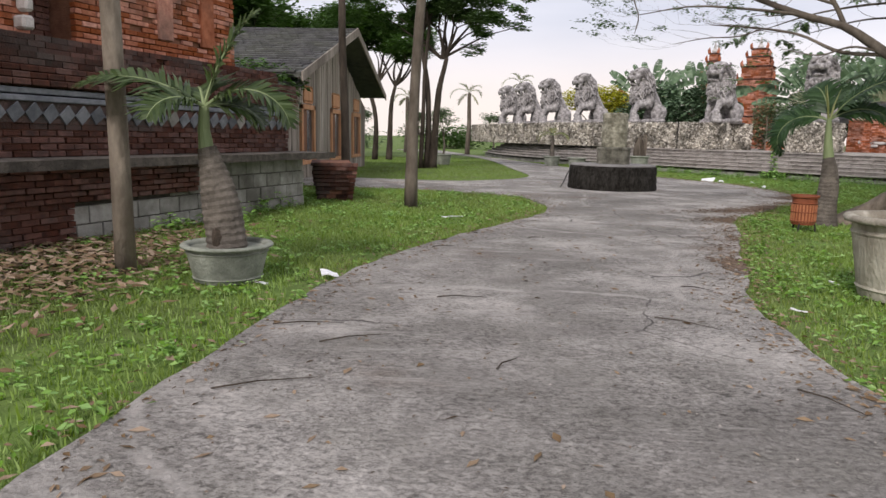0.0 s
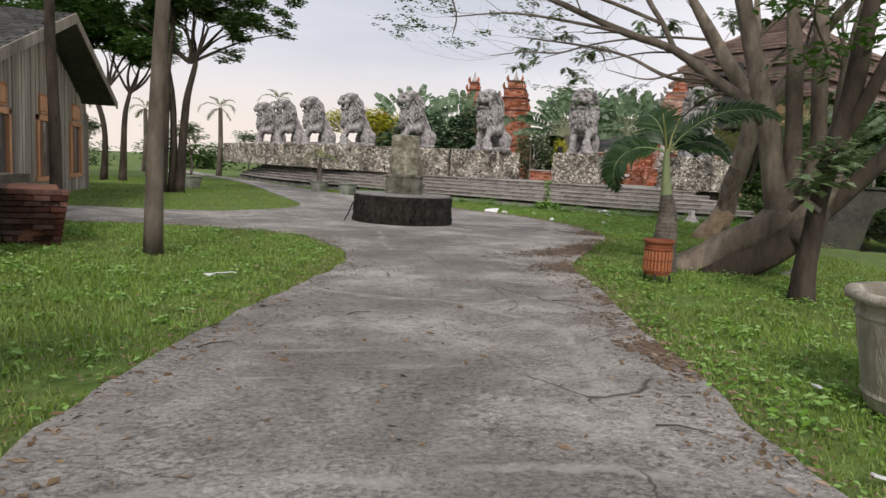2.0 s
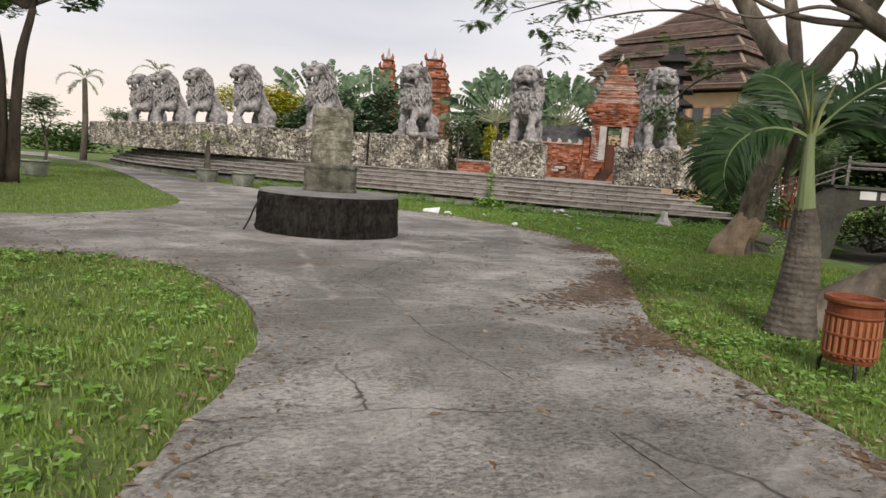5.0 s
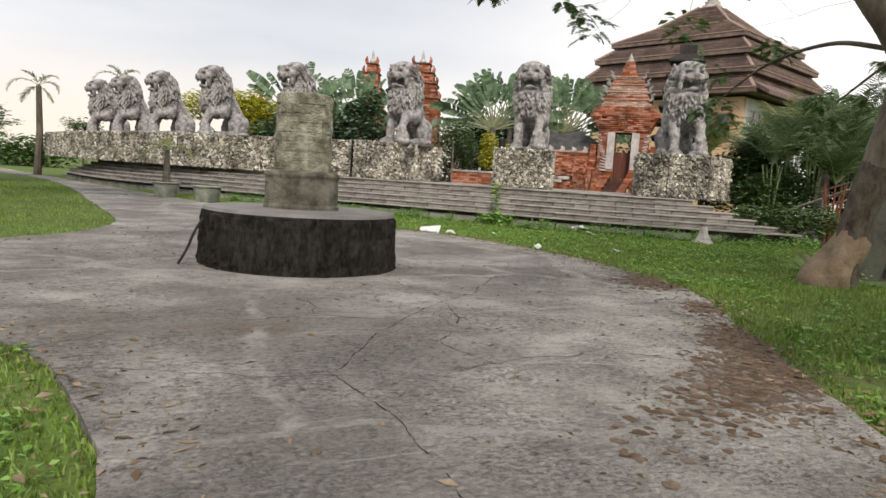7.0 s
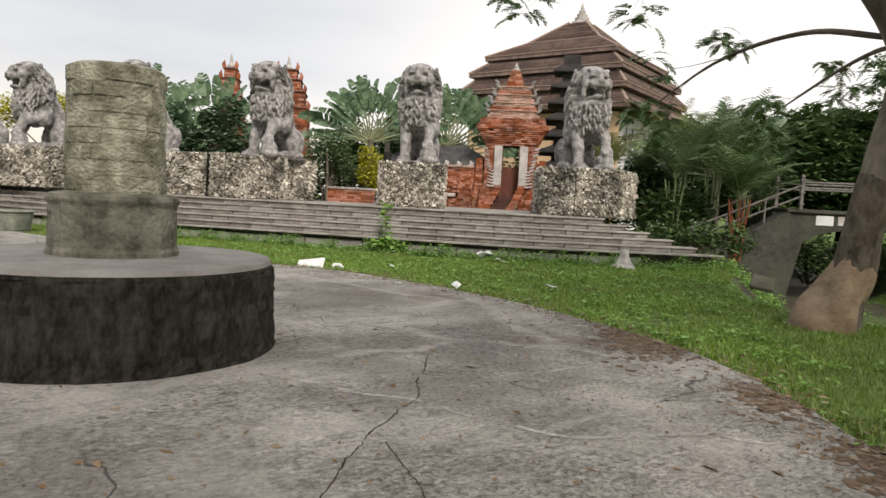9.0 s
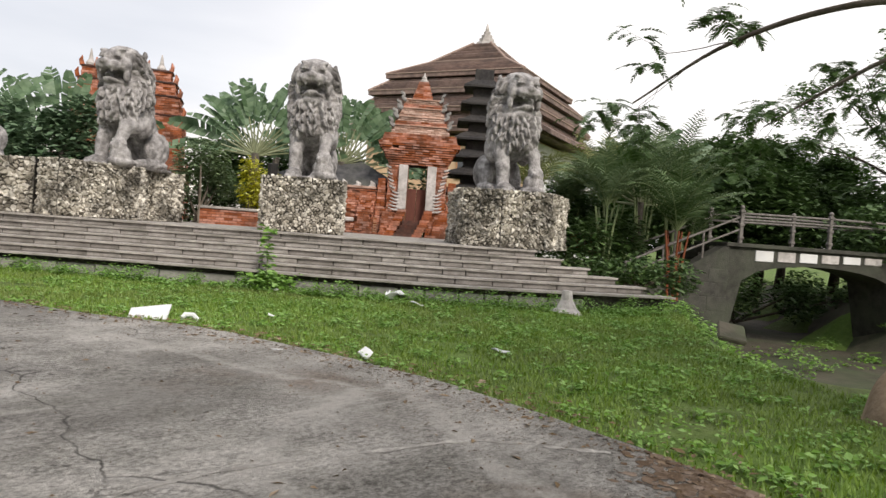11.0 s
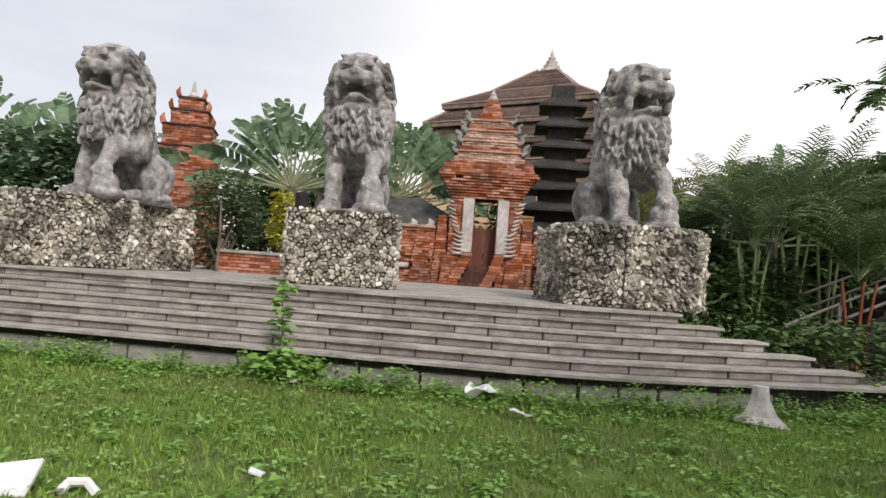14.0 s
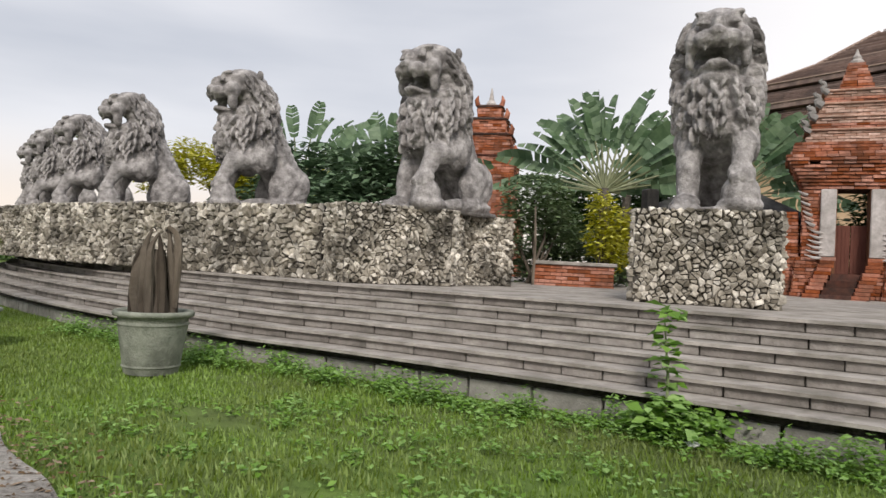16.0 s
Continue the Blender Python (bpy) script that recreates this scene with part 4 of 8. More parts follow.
# ---- brick gate between the lions ----
def courses(parent, x0, x1, y0, y1, z0, n, h, jit=0.03, grow=0.0, material=M_BRICK, bl=0.24, name="brick", singles=True, rng=random.Random(5), front_only=True):
    """Brick courses round a block: every brick its own piece on the front and the two sides. grow: how much each course steps out."""
    core = bmesh.new()
    V, F = [], []
    gm = min(0.0, grow * (n - 1))
    box(core, x0 - gm + 0.03, x1 + gm - 0.03, y0 - gm + 0.03, y1 + gm - 0.03, z0, z0 + n * h)
    for k in range(n):
        g = grow * k
        zz = z0 + k * h
        runs = [("f", x0 - g, x1 + g, y0 - g), ("l", y0 - g, y1 + g, x0 - g), ("r", y0 - g, y1 + g, x1 + g)]
        for side, a, b, c in runs:
            m = max(1, round((b - a) / bl))
            w = (b - a) / m
            sh = 0.5 * w * (k % 2)
            for i in range(-1 if sh else 0, m):
                u0, u1 = max(a, a + i * w + sh), min(b, a + (i + 1) * w + sh)
                if u1 - u0 < 0.03:
                    continue
                d = rng.uniform(0, jit)
                u0, u1 = u0 + 0.006, u1 - 0.006
                if side == "f":
                    q = (u0, u1, c - d, c + 0.05 + abs(grow) * n)
                elif side == "l":
                    q = (c - d, c + 0.05 + abs(grow) * n, u0, u1)
                else:
                    q = (c - 0.05 - abs(grow) * n, c + d, u0, u1)
                if rng.random() < 0.02:
                    continue
                bb = len(V)
                za, zb = zz + 0.006 + rng.uniform(0, 0.005), zz + h - 0.006
                V += [(q[0], q[2], za), (q[1], q[2], za), (q[1], q[3], za), (q[0], q[3], za), (q[0], q[2], zb), (q[1], q[2], zb), (q[1], q[3], zb), (q[0], q[3], zb)]
                F += [tuple(bb + t for t in f) for f in ((0, 1, 5, 4), (1, 2, 6, 5), (2, 3, 7, 6), (3, 0, 4, 7), (4, 5, 6, 7), (3, 2, 1, 0))]
    part("mortar_core", core, M_BRICKJ, parent)
    ob = raw("brickwork", V, F, material, parent)
    ob["kind"] = "stuff"
    return ob


GX, GY, GA = 21.86, 35.13, -44.0   # the gate's front faces the road
ZG = 0.93
gate = thing("brick_gate", "orange-red brick temple gate with stepped crown and tall doorway", "gate", pose(GX, GY, ZG, 0, 0, GA))
RG = random.Random(52)
# local: x along the wall, -y towards the road, z up from the platform
for s in (-1, 1):
    span = lambda u, v: (u, v) if s > 0 else (-v, -u)
    courses(gate, *span(0.40, 1.02), 0.0, 0.9, 0.0, 31, 0.083)
    courses(gate, *span(1.02, 1.45), 0.10, 0.8, 0.0, 25, 0.083, grow=-0.004)
    courses(gate, *span(0.62, 1.22), -0.12, 0.1, 0.0, 12, 0.083, grow=-0.008)
    bm = bmesh.new()
    box(bm, s * 0.50 - 0.16, s * 0.50 + 0.16, -0.12, 0.02, 1.02, 2.58, 0.02)
    part("door_jamb", bm, M_CARVE, gate, "pale grey stone door jamb")
    bm = bmesh.new()
    box(bm, s * 0.36 - 0.035, s * 0.36 + 0.035, -0.04, 0.55, 0.3, 2.57, 0.008)
    part("door_frame", bm, M_SHUT, gate, "brown timber door frame")
    # tongues of pale stone that curl out of the jamb's foot
    for k in range(6):
        z = 0.98 + 0.115 * k
        w = 0.36 - 0.022 * k
        bm = bmesh.new()
        tube(bm, [(s * 0.60, -0.10, z), (s * (0.60 + w * 0.5), -0.14, z + 0.015), (s * (0.60 + w), -0.13, z + 0.075)], [0.04, 0.035, 0.01], 6, 0.4)
        part("carved_flame", bm, M_CARVE, gate)
    for k in range(8):
        bm = bmesh.new()
        x = 0.80 + 0.028 * k
        tube(bm, [(s * (x - 0.06), -0.03, 1.62 + 0.118 * k), (s * (x + 0.03), -0.06, 1.65 + 0.118 * k), (s * (x + 0.14), -0.02, 1.72 + 0.118 * k)], [0.04, 0.042, 0.012], 6, 0.4)
        part("side_volute", bm, M_CARVE if k % 2 else M_BRICKP, gate)
    # sloping stair cheeks before the doorway
    for k in range(12):
        y0 = -0.95 + 0.075 * k
        x0, x1 = span(0.33, 0.62)
        dx = -0.40 * (1 - k / 11) ** 1.2
        bm = bmesh.new()
        box(bm, x0 + dx - 0.02 * (k % 2), x1 + dx + 0.02 * (k % 2), y0, -0.13, 0.085 * k + 0.003, 0.085 * (k + 1) - 0.004, 0.006)
        part("stair_cheek", bm, M_BRICK, gate)
for k in range(4):
    bm = bmesh.new()
    box(bm, -0.72 + 0.10 * k, 0.30, -0.85 + 0.22 * k, 0.1, 0.004 * k, 0.16 + 0.16 * k)
    part("door_step", bm, M_BRICKD, gate)
for u, v in ((-0.33, -0.006), (0.006, 0.33)):
    bm = bmesh.new()
    box(bm, u, v, 0.40, 0.45, 0.62, 1.78, 0.01)
    leaf = part("door_leaf", bm, M_DOORB, gate, "dark red-brown wooden door leaf")
    for w in (0.25, 0.5, 0.75):
        bm = bmesh.new()
        box(bm, u + (v - u) * w - 0.008, u + (v - u) * w + 0.008, 0.388, 0.402, 0.66, 1.74)
        part("batten", bm, M_DOORB, leaf)
bm = bmesh.new()
box(bm, -0.66, 0.66, -0.02, 0.9, 2.58, 2.66)
part("lintel", bm, M_BRICKD, gate)
courses(gate, -1.02, 1.02, -0.03, 0.95, 2.585, 8, 0.078, grow=0.042)
courses(gate, -1.40, 1.40, -0.36, 1.05, 3.21, 2, 0.075)
courses(gate, -1.30, 1.30, -0.28, 1.05, 3.36, 4, 0.075, grow=-0.022)
zc, hw = 3.66, 1.0
for k in range(4):
    courses(gate, -hw, hw, 0.38 - hw * 0.5, 0.43 + hw * 0.5, zc, 2, 0.068, material=M_BRICK if k % 2 else M_BRICKP)
    courses(gate, -hw * 0.93, hw * 0.93, 0.42 - hw * 0.5, 0.40 + hw * 0.5, zc + 0.136, 2, 0.066, grow=0.014, material=M_BRICKP)
    bm = bmesh.new()
    box(bm, -hw - 0.05, hw + 0.05, 0.34 - hw * 0.5, 0.45 + hw * 0.5, zc + 0.268, zc + 0.315, 0.012)
    part("cornice", bm, M_BRICKP, gate, "weathered pale pink stone cornice")
    for s in (-1, 1):
        bm = bmesh.new()
        x = s * (hw + 0.02)
        y = 0.38 - hw * 0.5
        tube(bm, spline([(x - s * 0.10, y, zc + 0.24), (x + s * 0.03, y, zc + 0.34), (x - s * 0.02, y, zc + 0.44), (x + s * 0.10, y - 0.02, zc + 0.52), (x + s * 0.05, y - 0.03, zc + 0.57)], 9), [0.075, 0.07, 0.055, 0.05, 0.012], 7, 0.9)
        part("finial", bm, M_DISCTOP, gate, "weathered grey curled corner ornament")
    zc += 0.315
    hw -= 0.115
courses(gate, -0.34, 0.34, 0.14, 0.76, zc, 9, 0.075, grow=-0.022)
bm = bmesh.new()
lathe(bm, [(0.15, zc + 0.66), (0.16, zc + 0.72), (0.09, zc + 0.78), (0.10, zc + 0.83), (0.05, zc + 0.9), (0.015, zc + 1.02)], 8, (0, 0.45), 0.1)
part("crown_finial", bm, M_CARVE, gate, "grey stone finial")
# walls that join the gate to the plinths, broken along the top
for s, x0, x1 in ((-1, -3.9, -1.45), (1, 1.45, 3.6)):
    wall = thing("gate_wing_wall", "crumbling orange-red brick wall beside the gate", "wall", pose(GX, GY, ZG, 0, 0, GA))
    courses(wall, x0, x1, 0.2, 0.6, 0.0, 20, 0.083, jit=0.06, bl=0.26)
    bm = bmesh.new()
    box(bm, x0 - 0.02, x1 + 0.02, 0.10, 0.7, 1.66, 1.75, 0.02)
    part("coping", bm, M_BRICKP, wall, "pale worn coping")
    for k in range(5):
        cx = x0 + (x1 - x0) * (k + 0.5) / 5 + RG.uniform(-0.1, 0.1)
        h = RG.uniform(0.16, 0.30)
        bm = bmesh.new()
        tube(bm, [(cx, 0.4, 1.74), (cx + 0.03, 0.38, 1.74 + h * 0.5), (cx - 0.05, 0.38, 1.74 + h)], [0.13, 0.10, 0.025], 7, 0.5)
        part("coping_ornament", bm, M_CARVE, wall)
    m = (x0 + x1) / 2
    for u, v, z0, z1 in ((m - 0.7, m - 0.05, 0.50, 0.66), (m + 0.0, m + 0.55, 0.47, 0.62), (m - 0.35, m + 0.2, 0.34, 0.48)):
        bm = bmesh.new()
        box(bm, u, v, 0.06, 0.22, z0, z1, 0.04)
        part("stone_band", bm, M_CARVE, wall, "pale worn stone band")
    # courses that lean out in steps towards the gate, and a ragged buttress
    e0, e1 = (x1 - 0.62, x1 - 0.05) if s < 0 else (x0 + 0.05, x0 + 0.62)
    courses(wall, e0, e1, -0.22, 0.2, 0.0, 9, 0.083, jit=0.07, grow=-0.012)
    courses(wall, e0 + 0.08, e1 - 0.02, -0.10, 0.2, 0.75, 9, 0.083, jit=0.07, grow=-0.012)
    courses(wall, m - 0.55, m - 0.1, -0.02, 0.2, 0.0, 18, 0.083, jit=0.09, grow=-0.006)


# ---- blocks of the step risers and of the footing ----
def riser_blocks(parent, line, z0, z1, length, material, name, gap, count, rng, deep=0.09, skip=0.0):
    shared = {}
    s, nxt, k, made = 0.0, 0.0, 0, 0
    pts, acc = line, [0.0]
    for a, b in zip(pts, pts[1:]):
        acc.append(acc[-1] + (b - a).length)

    def at(d):
        i = 0
        while i < len(acc) - 2 and acc[i + 1] < d:
            i += 1
        return pts[i].lerp(pts[i + 1], (d - acc[i]) / max(1e-6, acc[i + 1] - acc[i]))

    d = rng.uniform(0, length * 0.6)
    first = True
    if d > 0.1:
        d = 0.0
    V, F = [], []
    while d < acc[-1] - 0.1:
        ln = length * rng.choice((0.75, 1.0, 1.0, 1.2))
        if first:
            ln *= rng.uniform(0.4, 1)
            first = False
        e = min(acc[-1], d + ln)
        a, b = at(d), at(e)
        w = (b - a).length - gap
        key = round(w, 2)
        m = pose((a.x + b.x) / 2, (a.y + b.y) / 2, z0, 0, 0, math.degrees(math.atan2(b.y - a.y, b.x - a.x)))
        tilt = rng.uniform(-0.012, 0.012)
        if rng.random() < skip:
            d = e
            continue
        if made < count:
            if key not in shared:
                bm = bmesh.new()
                box(bm, -key / 2, key / 2, -deep / 2, deep / 2, 0.003, z1 - z0 - 0.003, 0.008)
                shared[key] = mesh_of(bm, name, material)
            ob = new(name, shared[key])
            ob.parent = parent
            ob.matrix_local = m @ Matrix.Translation((0, tilt, 0))
            made += 1
        else:
            q = len(V)
            for z in (0.003, z1 - z0 - 0.003):
                for x, y in ((-w / 2, -deep / 2), (w / 2, -deep / 2), (w / 2, deep / 2), (-w / 2, deep / 2)):
                    V.append(tuple(m @ Vector((x, y + tilt, z))))
            F += [tuple(q + t for t in f) for f in ((0, 1, 5, 4), (1, 2, 6, 5), (2, 3, 7, 6), (3, 0, 4, 7), (4, 5, 6, 7), (3, 2, 1, 0))]
        d = e
    if V:
        ob = raw("far_blockwork", V, F, material, parent)
        ob["kind"] = "stuff"


_rng = random.Random(21)
for k in range(1, STEPS + 1):
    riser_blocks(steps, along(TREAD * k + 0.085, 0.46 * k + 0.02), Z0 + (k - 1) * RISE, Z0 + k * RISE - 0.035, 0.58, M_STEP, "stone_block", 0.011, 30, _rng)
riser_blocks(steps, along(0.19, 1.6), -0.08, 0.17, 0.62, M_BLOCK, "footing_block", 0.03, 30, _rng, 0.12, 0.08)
# end faces of the steps towards the bridge
for k in range(1, STEPS + 1):
    a, b = along(TREAD * k + 0.1, 0.46 * k + 0.04)[0], along(TREAD * (k + 1) + 0.4, 0.46 * k + 0.04)[0]
    bm = bmesh.new()
    m = pose((a.x + b.x) / 2, (a.y + b.y) / 2, Z0 + (k - 1) * RISE, 0, 0, math.degrees(math.atan2(b.y - a.y, b.x - a.x)))
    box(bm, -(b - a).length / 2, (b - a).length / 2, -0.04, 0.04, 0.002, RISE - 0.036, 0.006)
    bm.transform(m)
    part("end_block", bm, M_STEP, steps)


# ---- leaf and plant builders ----
def leaf_cloud(blobs, n, size, rng, flat=0.6, aspect=0.5):
    """Vertices and faces of n small folded leaves in uneven clumps. blobs: centre and radii."""
    V, F = [], []
    wts = [r[0] * r[1] * r[2] for _, r in blobs]
    for _ in range(n):
        c, r = rng.choices(blobs, wts)[0]
        while True:
            p = Vector((rng.uniform(-1, 1), rng.uniform(-1, 1), rng.uniform(-1, 1)))
            q = p.length
            if 0.35 < q < 1:
                break
        p *= 0.55 + 0.45 * q
        c = Vector(c) + Vector((p.x * r[0], p.y * r[1], p.z * r[2]))
        a = rng.uniform(0, 6.283)
        d = Vector((math.cos(a), math.sin(a), rng.uniform(-flat, flat * 0.5))).normalized()
        s = Vector((-d.y, d.x, rng.uniform(-0.5, 0.5))).normalized()
        u = d.cross(s)
        L = size * rng.uniform(0.6, 1.3)
        w = L * aspect * 0.5
        b = len(V)
        V += [tuple(c), tuple(c + d * L * 0.5 + s * w + u * w * 0.3), tuple(c + d * L), tuple(c + d * L * 0.5 - s * w + u * w * 0.3)]
        F += [(b, b + 1, b + 2), (b, b + 2, b + 3)]
    return V, F


def frond_geo(V, F, base, az, up, length, droop, rng, leaflet=0.5, pairs=28, width=0.035, curl=0.35, start=0.12, twist=0.0):
    """A feather palm frond added to V, F; returns the points of its midrib."""
    az = radians(az)
    h = Vector((math.cos(az), math.sin(az), 0))
    side = Vector((-h.y, h.x, 0))
    rib = []
    p = Vector(base)
    ang = radians(up)
    n = 22
    for i in range(n + 1):
        rib.append(p.copy())
        f = i / n
        a = ang - radians(droop) * (f ** 1.4)
        p = p + (h * math.cos(a) + Vector((0, 0, 1)) * math.sin(a)) * (length / n)
    for k in range(pairs):
        f = start + (1 - start) * (k + 0.5) / pairs
        i = min(n - 1, int(f * n))
        o = rib[i].lerp(rib[i + 1], f * n - i)
        t = (rib[i + 1] - rib[i]).normalized()
        nrm = side.cross(t).normalized()
        L = leaflet * (math.sin(math.pi * min(1, 0.18 + f * 0.80)) ** 0.7) * rng.uniform(0.85, 1.12)
        for s in (-1, 1):
            d = (t * rng.uniform(0.45, 0.7) + side * s * 0.85 - nrm * (rng.uniform(0.0, 0.3) + twist * s)).normalized()
            e = (d - Vector((0, 0, curl * rng.uniform(0.6, 1.5)))).normalized()
            w = t * width * rng.uniform(0.8, 1.2)
            m = o + d * L * 0.5
            b = len(V)
            V += [tuple(o - w * 0.5), tuple(o + w * 0.5), tuple(m + w * 0.5), tuple(m - w * 0.5), tuple(m + e * L * 0.55)]
            F += [(b, b + 1, b + 2, b + 3), (b + 3, b + 2, b + 4)]
    return rib


def palm_crown(parent, top, fronds, rng, leaf_mat, length=1.6, leaflet=0.5, pairs=28, width=0.035, rib_r=0.018, name="frond", twist=0.0):
    """fronds: (azimuth, start angle, droop, length factor)."""
    for az, up, dr, k in fronds:
        V, F = [], []
        rib = frond_geo(V, F, top, az, up, length * k, dr, rng, leaflet, pairs, width, twist=twist * (1 if math.cos(radians(az)) > 0 else -1))
        fr = raw(name, V, F, leaf_mat, parent)
        bm = bmesh.new()
        tube(bm, rib[::2], [rib_r * (1 - 0.8 * i / 11) for i in range(len(rib[::2]))], 5)
        part("midrib", bm, M_STALK, fr)


def paddle_fan(parent, base, az, n, stalk, leaf, rng, spread=150, leaf_mat=None):
    """A traveller's palm: long stalks in one upright plane, each with a large torn paddle leaf."""
    h = Vector((math.cos(radians(az)), math.sin(radians(az)), 0))
    side = Vector((-h.y, h.x, 0))
    for i in range(n):
        a = radians(90 - spread / 2 + spread * (i + rng.uniform(-0.2, 0.2)) / max(1, n - 1))
        d = (h * math.cos(a) + Vector((0, 0, 1)) * math.sin(a) + side * rng.uniform(-0.12, 0.12)).normalized()
        L = stalk * rng.uniform(0.85, 1.1)
        tip = Vector(base) + d * L
        bm = bmesh.new()
        tube(bm, [Vector(base), Vector(base) + d * L * 0.5, tip], [0.05, 0.035, 0.025], 5)
        st = part("leaf_stalk", bm, M_RSTALK, parent)
        V, F = [], []
        ll = leaf * rng.uniform(0.75, 1.2)
        bend = Vector((0, 0, -1)) * rng.uniform(0.2, 0.8) + h * math.cos(a) * rng.uniform(0.1, 0.6) + side * rng.uniform(-0.5, 0.5)
        ws = (d.cross(side) * rng.uniform(0.45, 1.0) + side * rng.uniform(-0.9, 0.9)).normalized()
        fold = d.cross(ws).normalized()
        m = 9
        for s in (-1, 1):
            tear = 0.0
            for k in range(m):
                f0, f1 = k / m, (k + (0.8 if rng.random() < 0.3 else 1.0)) / m
                if rng.random() < 0.3:
                    tear = rng.uniform(-0.5, 0.6)
                q = []
                for f in (f0, f1):
                    c = tip + d * ll * f + bend * ll * 0.35 * f * f
                    w = ll * 0.15 * math.sin(math.pi * min(1, 0.10 + 0.86 * f)) ** 0.5
                    q += [c, c + ws * (s * w) + fold * (w * (0.35 + tear)) + d * (w * 0.25)]
                b = len(V)
                V += [tuple(v) for v in (q[0], q[1], q[3], q[2])]
                F.append((b, b + 1, b + 2, b + 3))
        raw("paddle_leaf", V, F, leaf_mat or M_LEAFB, parent)


def fan_leaf(parent, base, az, el, r, n, rng, material, arc=200, stalk=0.9, name="fan_leaf"):
    h = Vector((math.cos(radians(az)) * math.cos(radians(el)), math.sin(radians(az)) * math.cos(radians(el)), math.sin(radians(el))))
    side = Vector((-math.sin(radians(az)), math.cos(radians(az)), 0))
    c = Vector(base) + h * stalk
    up = h
    V, F = [], []
    for k in range(n):
        a = radians(-arc / 2 + arc * k / (n - 1))
        d = (up * math.cos(a) + side * math.sin(a)).normalized()
        e = side.cross(h)
        t = (side * math.cos(a) - up * math.sin(a))
        w = r * 1.1 * radians(arc) / n * 0.5
        L = r * rng.uniform(0.9, 1.05)
        b = len(V)
        V += [tuple(c), tuple(c + d * L * 0.6 + t * w * 0.6 + e * 0.03), tuple(c + d * L - Vector((0, 0, 0.08 * L))), tuple(c + d * L * 0.6 - t * w * 0.6)]
        F += [(b, b + 1, b + 2), (b, b + 2, b + 3)]
    lf = raw(name, V, F, material, parent)
    bm = bmesh.new()
    tube(bm, [Vector(base), c], 0.015, 5)
    part("leaf_stalk", bm, M_STALK, lf)


def grow(start, direction, length, r0, depth, rng, out, tips, bend=0.25, split=(2, 3), shrink=0.68, up=0.1, n=7, spread=0.75):
    """Branches of a tree as (points, radii) in out, and the ends of the last ones in tips."""
    p, d = Vector(start), Vector(direction).normalized()
    pts, rad = [p.copy()], [r0]
    for i in range(n):
        d = (d + Vector((rng.uniform(-1, 1), rng.uniform(-1, 1), rng.uniform(-0.6, 0.8))) * bend * 0.5 + Vector((0, 0, up * 0.3))).normalized()
        p = p + d * (length / n)
        pts.append(p.copy())
        rad.append(r0 * (1 - 0.42 * (i + 1) / n))
    out.append((pts, rad, depth))
    if depth == 0:
        tips += pts[3:]
        return
    for k in range(rng.randint(*split)):
        q = pts[-1] if k < 2 else pts[rng.randint(3, n - 1)]
        a = Vector((rng.uniform(-1, 1), rng.uniform(-1, 1), rng.uniform(-0.35, 0.7)))
        grow(q, (d + a * spread).normalized(), length * shrink * rng.uniform(0.8, 1.2), rad[-1] * 0.72, depth - 1, rng, out, tips, bend, split, shrink, up, n, spread)


def tree_thing(name, label, base, trunks, material, leaf_mat, rng, leaves=1500, leaf=0.16, depth=3, length=1.6, blob=0.55, branch_args=None, seg=9, group="", wob=0.15, flat=0.4):
    """A tree: trunks are lists of (points, radii); limbs grow from their ends; leaves gather round the limbs' ends."""
    th = thing(name, label, "tree", pose(*base), group)
    tips = []
    kw = branch_args or {}
    for pts, rad in trunks:
        line = spline(pts, 14)
        rr = [rad[0] + (rad[-1] - rad[0]) * (i / 13) ** 0.8 for i in range(14)]
        if len(rad) > 2:
            rr = [float(np.interp(i / 13, np.linspace(0, 1, len(rad)), rad)) for i in range(14)]
        bm = bmesh.new()
        tube(bm, line, rr, 12, wob)
        part("trunk", bm, material, th, smooth=True)
        if depth >= 0:
            out = []
            d = (line[-1] - line[-3]).normalized()
            for k in range(kw.get("limbs", 3)):
                a = Vector((rng.uniform(-1, 1), rng.uniform(-1, 1), rng.uniform(-0.2, 0.5)))
                grow(line[-1], d + a * 0.9, length, rr[-1] * 0.75, depth, rng, out, tips, bend=kw.get("bend", 0.35), up=kw.get("up", 0.1), spread=kw.get("spread", 0.75))
            bm = bmesh.new()
            for q, r, dd in out:
                tube(bm, q, r, 6 if dd else 4)
            part("branchwork", bm, material, th)
    if leaves and tips:
        blobs = [(t, (blob * rng.uniform(0.6, 1.3), blob * rng.uniform(0.6, 1.3), blob * rng.uniform(0.3, 0.7))) for t in rng.sample(tips, min(len(tips), 90))]
        V, F = leaf_cloud(blobs, leaves, leaf, rng, flat)
        raw("crown", V, F, leaf_mat, th)
    return th


